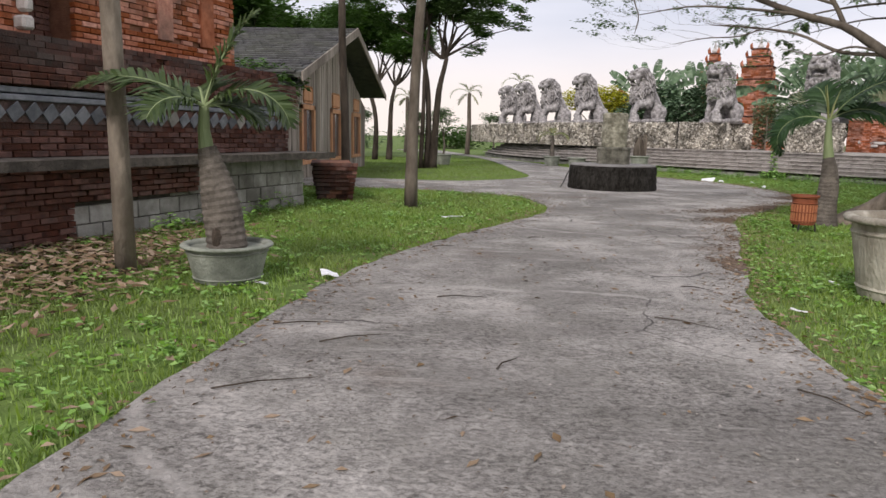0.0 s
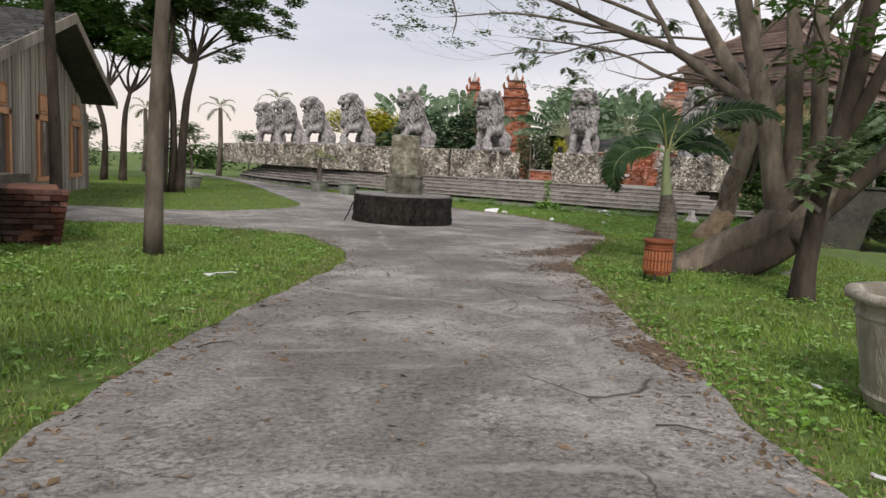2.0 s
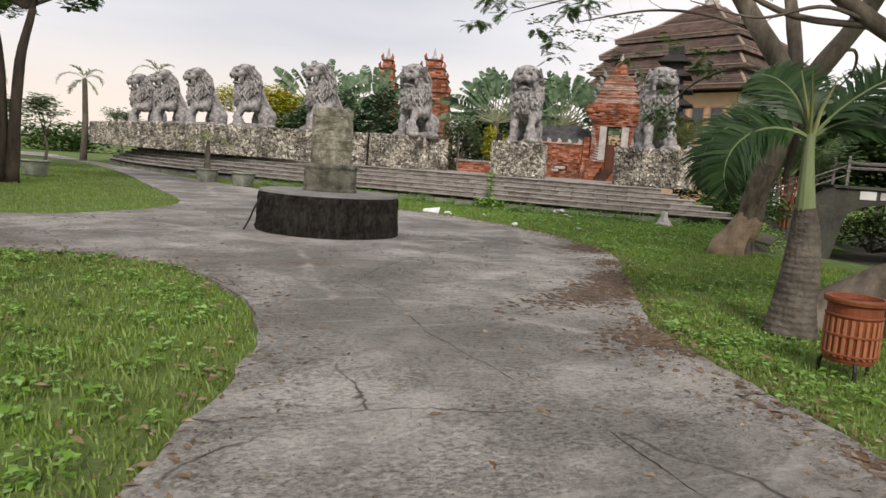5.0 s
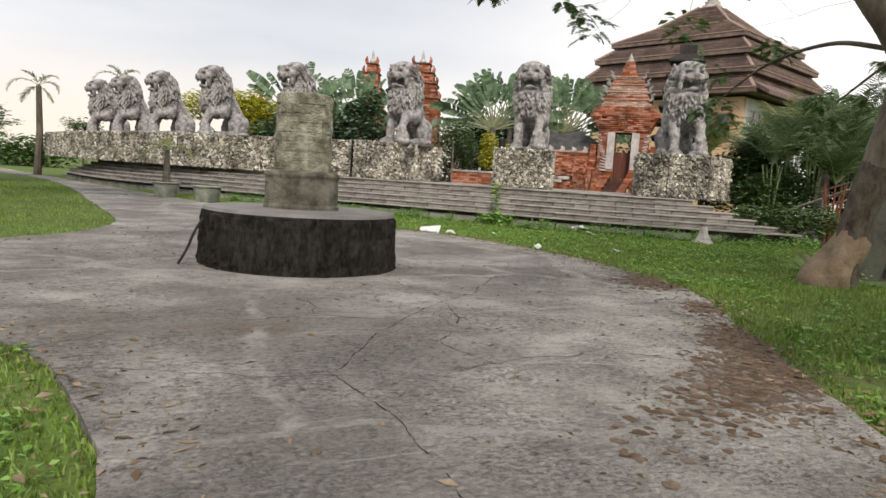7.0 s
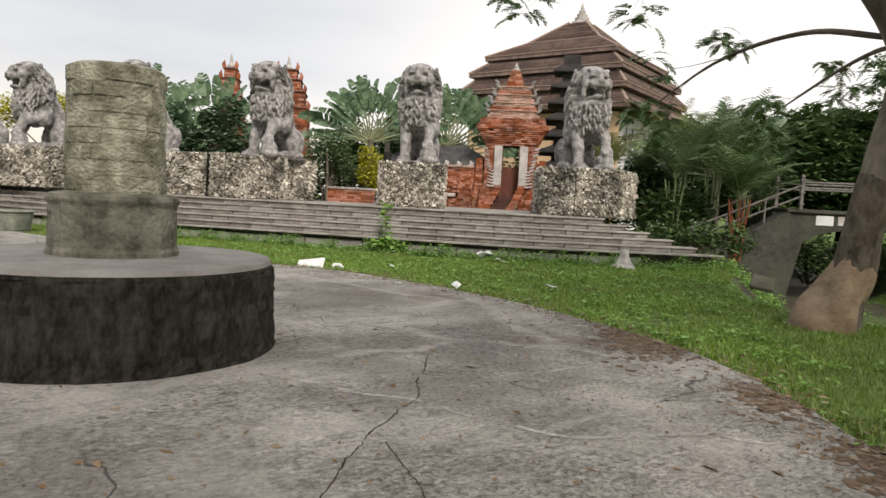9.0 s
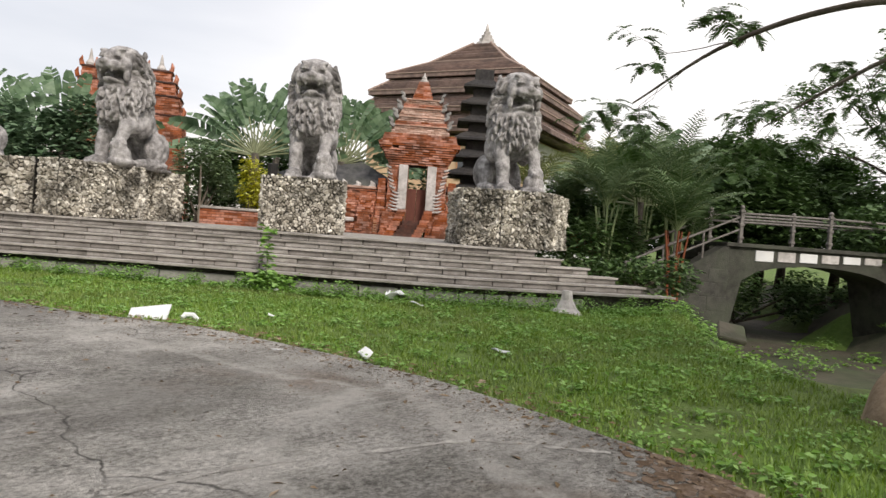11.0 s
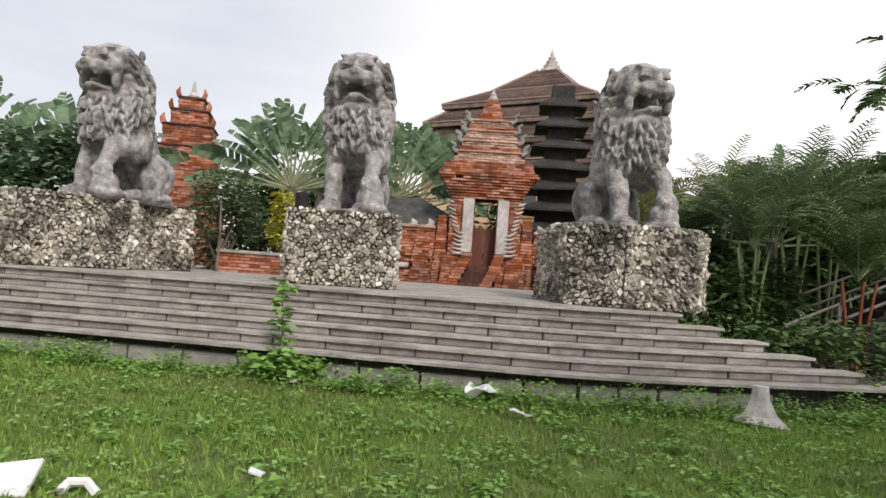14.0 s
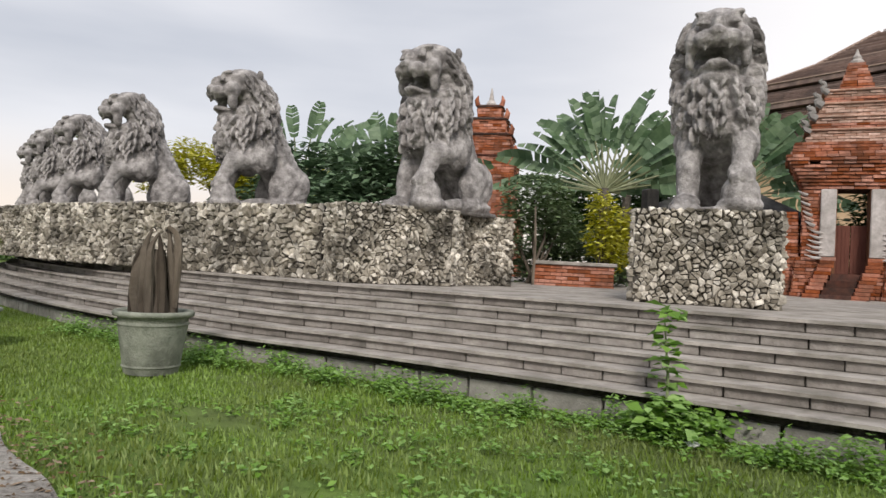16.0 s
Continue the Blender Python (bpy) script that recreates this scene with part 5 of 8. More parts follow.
def bush(name, label, base, blobs, n, size, material, rng, stems=4, group=""):
    th = thing(name, label, "shrub", pose(*base), group)
    bm = bmesh.new()
    for k in range(stems):
        c, r = blobs[k % len(blobs)]
        c = Vector(c) + Vector((rng.uniform(-0.3, 0.3) * r[0], rng.uniform(-0.3, 0.3) * r[1], rng.uniform(0, 0.4) * r[2]))
        tube(bm, [(rng.uniform(-0.15, 0.15), rng.uniform(-0.15, 0.15), -0.05), c * 0.5 + Vector((rng.uniform(-0.1, 0.1), 0, 0)), c], [0.05, 0.035, 0.012], 5)
    part("stem_tangle", bm, M_BARK, th)
    V, F = leaf_cloud(blobs, n, size, rng)
    raw("foliage", V, F, material, th)
    return th


def pot(name, label, base, r_top, r_bot, h, material, rng, rim=0.05, category="planter"):
    th = thing(name, label, category, pose(*base))
    bm = bmesh.new()
    lathe(bm, [(r_bot * 0.98, 0), (r_bot, 0.03 * h), (r_bot + (r_top - r_bot) * 0.12, 0.10 * h), (r_bot + (r_top - r_bot) * 0.13 + 0.012, 0.12 * h), (r_bot + (r_top - r_bot) * 0.15, 0.15 * h),
               (r_bot + (r_top - r_bot) * 0.75, 0.76 * h), (r_bot + (r_top - r_bot) * 0.76 + 0.012, 0.79 * h), (r_top - 0.03, 0.83 * h), (r_top - 0.02, 0.90 * h)], 36, wob=0.008)
    body = part("body", bm, material, th, smooth=False)
    bm = bmesh.new()
    n = 36
    prof = [(r_top - 0.025, 0.90 * h), (r_top + rim * 0.6, 0.92 * h), (r_top + rim * 0.75, 0.96 * h), (r_top + rim * 0.5, h), (r_top - 0.02, h), (r_top - 0.05, 0.95 * h), (r_top - 0.06, 0.84 * h)]
    rows = [[bm.verts.new((r * math.cos(2 * math.pi * i / n), r * math.sin(2 * math.pi * i / n), z)) for i in range(n)] for r, z in prof]
    for a, b in zip(rows, rows[1:]):
        for i in range(n):
            bm.faces.new((a[i], a[(i + 1) % n], b[(i + 1) % n], b[i]))
    bmesh.ops.recalc_face_normals(bm, faces=bm.faces)
    part("rim", bm, material, th, smooth=True)
    bm = bmesh.new()
    lathe(bm, [(r_top - 0.05, 0.80 * h), (r_top - 0.055, 0.86 * h)], 28)
    part("soil", bm, M_SOIL, th)
    return th, body


def crown_sprays(tree, clumps, root, n, size, material, rng):
    """Leafy boughs of an existing tree: (centre, radius) clumps in the tree's own axes, each on a bough from root."""
    blobs = []
    for c, r in clumps:
        c = Vector(c)
        bm = bmesh.new()
        o = Vector(root)
        tube(bm, spline([o, o.lerp(c, 0.5) + Vector((rng.uniform(-0.3, 0.3), 0, 0.25)), c], 8), [0.07, 0.06, 0.05, 0.04, 0.03, 0.025, 0.02, 0.012], 6)
        part("bough", bm, M_BARKD, tree)
        for _ in range(9):
            d = Vector((rng.gauss(0, 1), rng.gauss(0, 1), rng.gauss(0, 0.55))).normalized() * r * rng.uniform(0.3, 1.0)
            q = r * rng.uniform(0.22, 0.42)
            blobs.append((c + d, (q, q, q * 0.5)))
    V, F = leaf_cloud(blobs, n, size, rng, 0.4)
    raw("leafage", V, F, material, tree)


# ---- pots, palms, bin on the verge ----
R = random.Random(11)
th, body = pot("cement_planter", "round grey cement pot with thick rim, stained dark", (-1.37, 6.80, -0.01), 0.385, 0.30, 0.35, M_POTM, R)
palm = thing("potted_palm", "bottle palm with swollen ringed trunk in a cement pot", "palm", pose(-1.37, 6.80, 0.28))
bm = bmesh.new()
line = spline([(0.0, 0, 0), (-0.02, 0, 0.25), (-0.06, 0, 0.5), (-0.12, 0, 0.75), (-0.17, 0, 0.93)], 30)
tube(bm, line, [float(np.interp(i / 29, [0, 0.15, 0.35, 0.6, 0.8, 1], [0.19, 0.18, 0.18, 0.155, 0.115, 0.085])) * (1.03 if i % 2 else 0.97) for i in range(30)], 18, 0.08)
part("trunk", bm, M_PTRUNK, palm, "dark ringed swollen trunk")
# No cavity is cut; a dark plug paints its shade on the trunk.
bm = bmesh.new()
tube(bm, spline([(-0.03, -0.125, 0.02), (-0.03, -0.135, 0.12), (-0.04, -0.125, 0.24)], 6), [0.05, 0.065, 0.04], 8)
part("hollow", bm, M_SOIL, palm, "dark plug painting the shade of a cavity in the trunk foot")
bm = bmesh.new()
tube(bm, [(-0.17, 0, 0.92), (-0.19, 0, 1.1), (-0.18, 0, 1.3)], [0.07, 0.055, 0.045], 10)
part("crownshaft", bm, M_STALK, palm, "smooth pale green crownshaft")
palm_crown(palm, (-0.18, 0, 1.3), [(188, 32, 62, 1.12), (-6, 34, 115, 0.95), (10, 72, 30, 0.95), (15, 12, 70, 0.55), (235, 25, 95, 0.6), (120, 45, 90, 0.65)], R, M_FRONDP, 1.05, 0.40, 40, 0.036, twist=0.3)

th, body = pot("cement_planter", "large pale cement pot with moulded relief bands", (4.93, 7.06, -0.01), 0.56, 0.43, 0.75, M_POT, R, 0.07)
for k in range(9):
    a = radians(160 + 25 * k)
    bm = bmesh.new()
    bmesh.ops.create_icosphere(bm, subdivisions=2, radius=1, matrix=pose(0.478 * math.cos(a), 0.478 * math.sin(a), 0.40, 0, 0, math.degrees(a)) @ Matrix.Diagonal((0.012, 0.06, 0.09, 1)))
    part("relief", bm, M_POT, body)
shrub = bush("frangipani_shrub", "leafy succulent shrub above the large pot", (7.0, 10.6, 1.15), [((0.15, -0.25, 0.55), (0.3, 0.3, 0.3)), ((-0.15, -0.2, 0.25), (0.2, 0.2, 0.2))], 160, 0.2, M_FRONDL, R, 2)

bin_ = thing("litter_bin", "terracotta-coloured slatted litter bin on iron legs", "bin", pose(6.04, 11.95, 0.0, 0, 0, 20))
bm = bmesh.new()
lathe(bm, [(0.165, 0.10), (0.172, 0.12), (0.178, 0.40), (0.182, 0.52)], 28)
drum = part("drum", bm, M_BIN, bin_)
bm = bmesh.new()
rows = [[bm.verts.new((r * math.cos(2 * math.pi * i / 28), r * math.sin(2 * math.pi * i / 28), z)) for i in range(28)] for r, z in ((0.183, 0.52), (0.205, 0.53), (0.21, 0.555), (0.205, 0.57), (0.175, 0.57), (0.17, 0.53))]
for a, b in zip(rows, rows[1:]):
    for i in range(28):
        bm.faces.new((a[i], a[(i + 1) % 28], b[(i + 1) % 28], b[i]))
bmesh.ops.recalc_face_normals(bm, faces=bm.faces)
part("rim", bm, M_BIN, bin_)
for k in range(24):
    a = radians(15 * k)
    bm = bmesh.new()
    box(bm, 0.176, 0.188, -0.013, 0.013, 0.14, 0.42, 0.004)
    bm.transform(pose(0, 0, 0, 0, 0, 15 * k))
    part("slat", bm, M_BINL, drum)
for z in (0.15, 0.29, 0.43):
    bm = bmesh.new()
    lathe(bm, [(0.184, z), (0.192, z + 0.006), (0.192, z + 0.016), (0.184, z + 0.022)], 28)
    part("band", bm, M_BIN, drum)
for k in range(3):
    a = radians(90 + 120 * k)
    bm = bmesh.new()
    tube(bm, [(0.15 * math.cos(a), 0.15 * math.sin(a), 0.14), (0.19 * math.cos(a), 0.19 * math.sin(a), 0.06), (0.19 * math.cos(a), 0.19 * math.sin(a), -0.02)], 0.014, 6)
    part("leg", bm, M_IRON, bin_)

palm = thing("bottle_palm", "bottle palm with grey swollen trunk on the verge", "palm", pose(6.90, 13.10, -0.03))
bm = bmesh.new()
line = spline([(-0.02, 0, 0), (-0.01, 0, 0.3), (0.01, 0, 0.6), (0.0, 0, 0.9), (-0.04, 0, 1.18)], 40)
tube(bm, line, [float(np.interp(i / 39, [0, 0.1, 0.3, 0.6, 0.85, 1], [0.25, 0.22, 0.185, 0.16, 0.125, 0.09])) * (1.015 if i % 2 else 0.985) for i in range(40)], 18, 0.06)
part("trunk", bm, M_PTRUNK, palm, "ringed grey swollen trunk")
bm = bmesh.new()
tube(bm, [(-0.04, 0, 1.16), (-0.07, 0, 1.4), (-0.09, 0, 1.6), (-0.10, 0, 1.84)], [0.09, 0.07, 0.055, 0.04], 12)
part("crownshaft", bm, M_STALK, palm, "smooth green crownshaft")
palm_crown(palm, (-0.10, 0, 1.80), [(138, 30, 165, 1.15), (162, 20, 160, 1.05), (-42, 54, 88, 1.45), (-20, 36, 105, 0.9), (92, 70, 70, 0.8)], R, M_FROND, 1.22, 0.42, 56, 0.038, twist=0.65)
for a in (100, 200, 300):
    bm = bmesh.new()
    c, q = math.cos(radians(a)), math.sin(radians(a))
    tube(bm, [(-0.10, 0, 1.7), (-0.10 + 0.06 * c, 0.06 * q, 2.05), (-0.10 + 0.16 * c, 0.16 * q, 2.45 - 0.04 * (a // 100))], [0.02, 0.016, 0.004], 5)
    part("spear_leaf", bm, M_FRONDY, palm, "unopened yellow-brown spear leaf")

# ---- trees on the verge ----
big = thing("leaning_tree", "old leaning tree with many stems from a thick trunk", "tree", pose(7.45, 13.0, -0.05))


def trunk_part(parent, pts, rad, material, seg=14, wob=0.22, name="stem"):
    line = spline(pts, 20)
    rr = [float(np.interp(i / 19, np.linspace(0, 1, len(rad)), rad)) for i in range(20)]
    bm = bmesh.new()
    tube(bm, line, rr, seg, wob)
    return part(name, bm, material, parent, smooth=True), line, rr


# Pale upper tube for the lit top, dark lower tube for the shaded underside.
trunk_part(big, [(0.02, 0.44, -0.15), (0.36, 0.14, 0.24), (0.72, -0.20, 0.62), (1.12, -0.56, 1.02), (1.2, -0.6, 1.3)], [0.34, 0.25, 0.25, 0.24, 0.16], M_BARKP, 18, 0.4, "trunk")
trunk_part(big, [(0.30, 0.12, -0.15), (0.62, -0.12, 0.14), (0.95, -0.42, 0.46), (1.28, -0.72, 0.86), (1.4, -0.8, 1.15)], [0.32, 0.27, 0.28, 0.24, 0.16], M_BARKD, 18, 0.45, "trunk")
trunk_part(big, [(-0.25, 0.62, -0.12), (0.05, 0.40, 0.02), (0.4, 0.1, 0.2)], [0.10, 0.17, 0.2], M_BARKP, 12, 0.3, "root")
burl, _, _ = trunk_part(big, [(1.15, -0.62, 0.80), (1.14, -0.78, 0.72), (1.16, -0.96, 0.66)], [0.20, 0.18, 0.165], M_BARKD, 14, 0.3, "cut_bough")
bm = bmesh.new()
bmesh.ops.create_icosphere(bm, subdivisions=3, radius=1, matrix=pose(1.16, -0.97, 0.655, 0, 0, -84) @ Matrix.Diagonal((0.025, 0.125, 0.125, 1)))
part("cut_face", bm, M_BARKO, burl, "pale round cut end of the bough", smooth=True)
JX, JY = 1.15, -0.60


def fork(rows):
    """Points beside the tree's fork: how far along the fan of stems, height, depth."""
    return [(JX + 0.74 * r + 0.67 * q, JY - 0.67 * r + 0.74 * q, z) for r, z, q in rows]


STEMS = [
    (fork([(-0.10, 0.75, 0), (-0.30, 1.45, 0.05), (-0.47, 2.3, 0.05), (-0.78, 3.4, 0.1), (-1.15, 4.7, 0.2)]), [0.22, 0.165, 0.15, 0.14, 0.10], M_BARKP),
    (fork([(-0.02, 0.8, 0.1), (-0.06, 1.45, 0.12), (-0.12, 2.2, 0.16), (-0.22, 3.4, 0.2), (-0.4, 4.9, 0.3)]), [0.17, 0.13, 0.12, 0.11, 0.08], M_BARKP),
    (fork([(0.05, 0.85, -0.05), (0.18, 1.45, -0.06), (0.21, 2.2, -0.05), (0.12, 3.4, 0.0), (0.0, 4.8, 0.1)]), [0.16, 0.12, 0.11, 0.10, 0.08], M_BARKP),
    (fork([(0.12, 0.85, 0), (0.40, 1.5, -0.08), (0.50, 2.3, -0.1), (0.55, 3.4, -0.05), (0.8, 4.8, 0.0)]), [0.18, 0.15, 0.135, 0.12, 0.09], M_BARKP),
    (fork([(0.18, 0.9, 0.1), (0.70, 1.45, 0.1), (1.25, 2.1, 0.1), (1.9, 3.1, 0.1), (2.7, 4.3, 0.1)]), [0.17, 0.13, 0.11, 0.10, 0.06], M_BARKD),
    (fork([(0.1, 1.0, 0.2), (0.3, 1.8, 0.7), (0.6, 2.8, 1.3), (0.9, 4.2, 1.9)]), [0.13, 0.10, 0.08, 0.06], M_BARK),
    # long bough that reaches over the road
    ([(0.80, -0.28, 2.25), (0.60, -0.10, 2.62), (0.23, 0.25, 2.96), (-0.25, 0.72, 3.46), (-0.81, 1.28, 3.76), (-1.61, 2.05, 4.27), (-2.47, 2.89, 4.82)], [0.085, 0.08, 0.07, 0.055, 0.045, 0.03], M_BARK),
    ([(-0.25, 0.72, 3.44), (-0.41, 0.88, 3.88), (-0.61, 1.07, 4.3), (-0.8, 1.3, 5.0)], [0.05, 0.042, 0.038, 0.03], M_BARK),
    ([(0.24, 0.25, 2.94), (-0.3, 0.77, 3.05), (-0.79, 1.26, 3.39), (-1.31, 1.76, 3.58), (-2.06, 2.49, 3.75)], [0.035, 0.03, 0.024, 0.018, 0.010], M_BARK),
]
STEMS += [([(-0.81, 1.28, 3.76), (-1.6, 1.6, 3.9), (-2.6, 1.9, 4.0), (-3.6, 2.0, 3.85)], [0.03, 0.024, 0.016, 0.008], M_BARK),
          ([(-0.41, 0.88, 3.88), (-1.4, 1.4, 4.3), (-2.6, 1.8, 4.5), (-4.2, 2.1, 4.3)], [0.03, 0.024, 0.016, 0.008], M_BARK),
          ([(-1.31, 1.76, 3.58), (-1.7, 1.9, 3.45), (-2.3, 2.0, 3.42), (-2.9, 2.0, 3.3)], [0.016, 0.013, 0.010, 0.006], M_BARK),
          ([(0.23, 0.25, 2.96), (-0.2, 0.5, 3.1), (-0.6, 0.9, 3.0), (-1.1, 1.3, 3.15)], [0.022, 0.018, 0.012, 0.006], M_BARK)]
tips = []
out = []
for pts, rad, m in STEMS:
    _, line, rr = trunk_part(big, pts, rad, m)
    for k in (10, 13, 16, 19, 19):
        d = (line[k] - line[k - 2]).normalized()
        if line[k].z > 2.4:
            grow(line[k], d + Vector((R.uniform(-1, 1), R.uniform(-1, 1), R.uniform(-0.3, 0.5))) * 0.8, 1.05, min(0.03, rr[k] * 0.3), 2, R, out, tips, bend=0.55, shrink=0.7, up=0.05)
for q, r, dd in out:
    if dd == 2:
        bm = bmesh.new()
        tube(bm, q, r, 6)
        part("branch", bm, M_BARK, big)
bm = bmesh.new()
for q, r, dd in out:
    if dd < 2:
        tube(bm, q, r, 4, cap=False)
ob = part("twig_tangle", bm, M_BARK, big)
ob["kind"] = "stuff"
sel = R.sample(tips, min(len(tips), 520))
V, F = leaf_cloud([(t, (0.16, 0.16, 0.05)) for t in sel], 9500, 0.075, R, 0.3, 0.5)
raw("foliage", V, F, M_LEAF, big)
# Added boughs above the view that shade the lawn under the tree.
crown_sprays(big, [((0.2, 0.4, 6.8), 1.4), ((1.8, -0.6, 6.6), 1.5), ((3.2, -1.6, 6.4), 1.5), ((3.6, 1.0, 6.6), 1.5), ((1.6, 1.6, 7.0), 1.4), ((5.0, -0.4, 6.2), 1.6), ((2.4, -3.0, 6.8), 1.3), ((5.4, 2.2, 6.0), 1.5)], (1.0, -0.5, 4.6), 14000, 0.17, M_LEAF, random.Random(63))
# hanging twig
bm = bmesh.new()
tube(bm, spline([(-3.9, 1.0, 4.4), (-3.92, 1.0, 4.0), (-3.8, 1.02, 3.65), (-3.86, 1.0, 3.35)], 10), [0.012] * 9 + [0.004], 4)
part("hanging_twig", bm, M_BARK, big)

side = thing("rough_barked_tree", "dark rough-barked tree trunk behind the large pot", "tree", pose(7.25, 10.7, -0.05))
trunk_part(side, [(0.03, 0, -0.05), (0.05, 0.0, 0.67), (0.08, -0.03, 1.18), (0.14, -0.08, 1.81), (0.22, -0.17, 2.42), (0.3, -0.26, 3.6)], [0.17, 0.125, 0.115, 0.115, 0.11, 0.09], M_BARKD, 12, 0.25, "trunk")
trunk_part(side, [(0.15, -0.1, 1.9), (0.3, -0.3, 2.4), (0.5, -0.5, 3.2)], [0.09, 0.075, 0.05], M_BARKD)
V, F = leaf_cloud([((R.uniform(-0.6, 1.4), R.uniform(-0.9, 0.9), R.uniform(3.0, 4.6)), (0.5, 0.5, 0.25)) for _ in range(14)], 900, 0.16, R)
raw("foliage", V, F, M_LEAF, side)

M_BARKM = mat("mottled_brown_bark", (0.05, 0.038, 0.028), (0.15, 0.115, 0.085), 7.0, 0.93, 0.9, 24, stretch=(1, 1, 0.5), dirt=(0.30, 0.27, 0.22), dscale=9.0, damt=0.35)
t2 = thing("flaring_tree", "tall leaning tree with dark mottled bark and pale flaring foot", "tree", pose(11.85, 18.3, -0.12))
trunk_part(t2, [(0, 0, -0.05), (0.06, -0.05, 0.5), (0.14, -0.12, 1.1), (0.26, -0.23, 1.8), (0.33, -0.3, 2.2)], [0.30, 0.255, 0.235, 0.22, 0.20], M_BARKM, 18, 0.28, "trunk")
trunk_part(t2, [(0.24, -0.21, 1.65), (0.33, -0.30, 2.2), (0.42, -0.38, 2.7), (0.50, -0.45, 3.2), (0.54, -0.48, 3.5)], [0.20, 0.235, 0.235, 0.25, 0.22], M_BARKP, 18, 0.25, "trunk")
trunk_part(t2, [(-0.10, 0.08, -0.15), (-0.05, 0.04, 0.12), (0.02, -0.02, 0.40), (0.07, -0.06, 0.74), (0.11, -0.10, 1.05)], [0.46, 0.39, 0.315, 0.262, 0.20], M_BARKO, 22, 0.5, "root_flare")
trunk_part(t2, [(0.38, -0.52, 1.5), (0.46, -0.56, 2.1), (0.56, -0.62, 2.8)], [0.03, 0.06, 0.03], M_BARKD, 8, 0.5, "bark_strip")
tips, out = [], []
for pts, rad in (([(0.50, -0.45, 3.1), (0.30, -0.25, 3.6), (0.0, 0.02, 4.2), (-0.35, 0.4, 5.0), (-0.8, 1.0, 6.2)], [0.22, 0.185, 0.17, 0.13, 0.07]), ([(0.52, -0.47, 3.1), (0.76, -0.68, 3.6), (1.05, -0.92, 4.2), (1.4, -1.2, 5.0), (2.0, -1.6, 6.0)], [0.21, 0.18, 0.16, 0.12, 0.07]),
                 ([(0.54, -0.40, 3.3), (0.62, -0.2, 4.0), (0.7, 0.1, 4.9), (0.9, 0.5, 6.0)], [0.15, 0.13, 0.11, 0.06]),
                 ([(0.40, -0.20, 3.5), (0.5, 0.9, 3.75), (0.7, 2.2, 3.6), (0.9, 3.4, 3.1)], [0.04, 0.033, 0.024, 0.010]), ([(0.0, 0.0, 4.2), (-0.6, 0.9, 4.6), (-1.3, 1.8, 4.7), (-2.2, 2.8, 4.5)], [0.04, 0.03, 0.022, 0.010]),
                 ([(0.5, -0.4, 3.4), (1.4, 0.4, 3.6), (2.3, 1.4, 3.5), (3.0, 2.6, 3.1)], [0.04, 0.03, 0.022, 0.010]), ([(0.9, -0.8, 3.9), (2.0, -0.4, 4.1), (3.1, 0.4, 3.9), (4.0, 1.6, 3.5)], [0.035, 0.03, 0.022, 0.010]),
                 ([(-0.3, 0.35, 4.9), (-1.3, 1.2, 5.0), (-2.4, 2.2, 4.9), (-3.4, 3.4, 4.6)], [0.035, 0.03, 0.022, 0.008])):
    _, line, rr = trunk_part(t2, pts, rad, M_BARKP if rad[0] > 0.1 else M_BARK, name="limb" if rad[0] > 0.1 else "bough")
    for k in (9, 12, 15, 17, 19):
        grow(line[k], (line[k] - line[k - 2]).normalized() + Vector((R.uniform(-1, 1), R.uniform(-1, 1), R.uniform(-0.6, 0.25))) * 0.7, 0.7, min(0.012, rr[k] * 0.3), 1, R, out, tips, bend=0.5, up=-0.05)
bm = bmesh.new()
for q, r, dd in out:
    tube(bm, q, r, 4, cap=False)
part("twig_tangle", bm, M_BARK, t2)["kind"] = "stuff"
# feathered leaves that hang from the twigs
V, F = [], []
for t in R.sample(tips, min(len(tips), 430)):
    for _ in range(2):
        frond_geo(V, F, t, R.uniform(0, 360), R.uniform(-35, 20), R.uniform(0.22, 0.42), R.uniform(20, 60), R, leaflet=R.uniform(0.08, 0.13), pairs=8, width=0.030, curl=0.3, start=0.2)
raw("foliage", V, F, M_LEAFD, t2)

st = thing("garden_statue", "weathered white stone garden figure among the trees", "statue", pose(8.95, 12.55, -0.02, 0, 0, 200) @ Matrix.Diagonal((0.78, 0.78, 0.74, 1)))
bm = bmesh.new()
box(bm, -0.2, 0.2, -0.2, 0.2, 0, 0.1, 0.02)
tube(bm, spline([(0, 0, 0.08), (0.02, 0, 0.4), (0.06, 0.02, 0.75), (0.0, 0.03, 0.98), (0.02, 0.0, 1.1)], 14), [0.17, 0.14, 0.12, 0.105, 0.10, 0.085, 0.08, 0.085, 0.10, 0.11, 0.10, 0.07, 0.045, 0.04], 12, 0.5)
bmesh.ops.create_icosphere(bm, subdivisions=2, radius=0.075, matrix=Matrix.Translation((0.02, 0, 1.2)))
tube(bm, [(0.02, 0.12, 1.02), (0.08, 0.24, 0.95), (0.12, 0.2, 1.2), (0.05, 0.14, 1.36)], [0.05, 0.045, 0.04, 0.03], 7, 0.2)
tube(bm, [(0.02, -0.12, 1.02), (0.12, -0.2, 0.85), (0.16, -0.08, 0.72)], [0.05, 0.045, 0.04], 7, 0.2)
bmesh.ops.subdivide_edges(bm, edges=bm.edges, cuts=2, use_grid_fill=True)
for v in bm.verts:
    k = 0.022 * noise.noise(v.co * 9) + 0.03 * noise.noise((v.co.x * 22, v.co.y * 22, v.co.z * 5))
    v.co += Vector((v.co.x, v.co.y, 0)) * (k * 9)
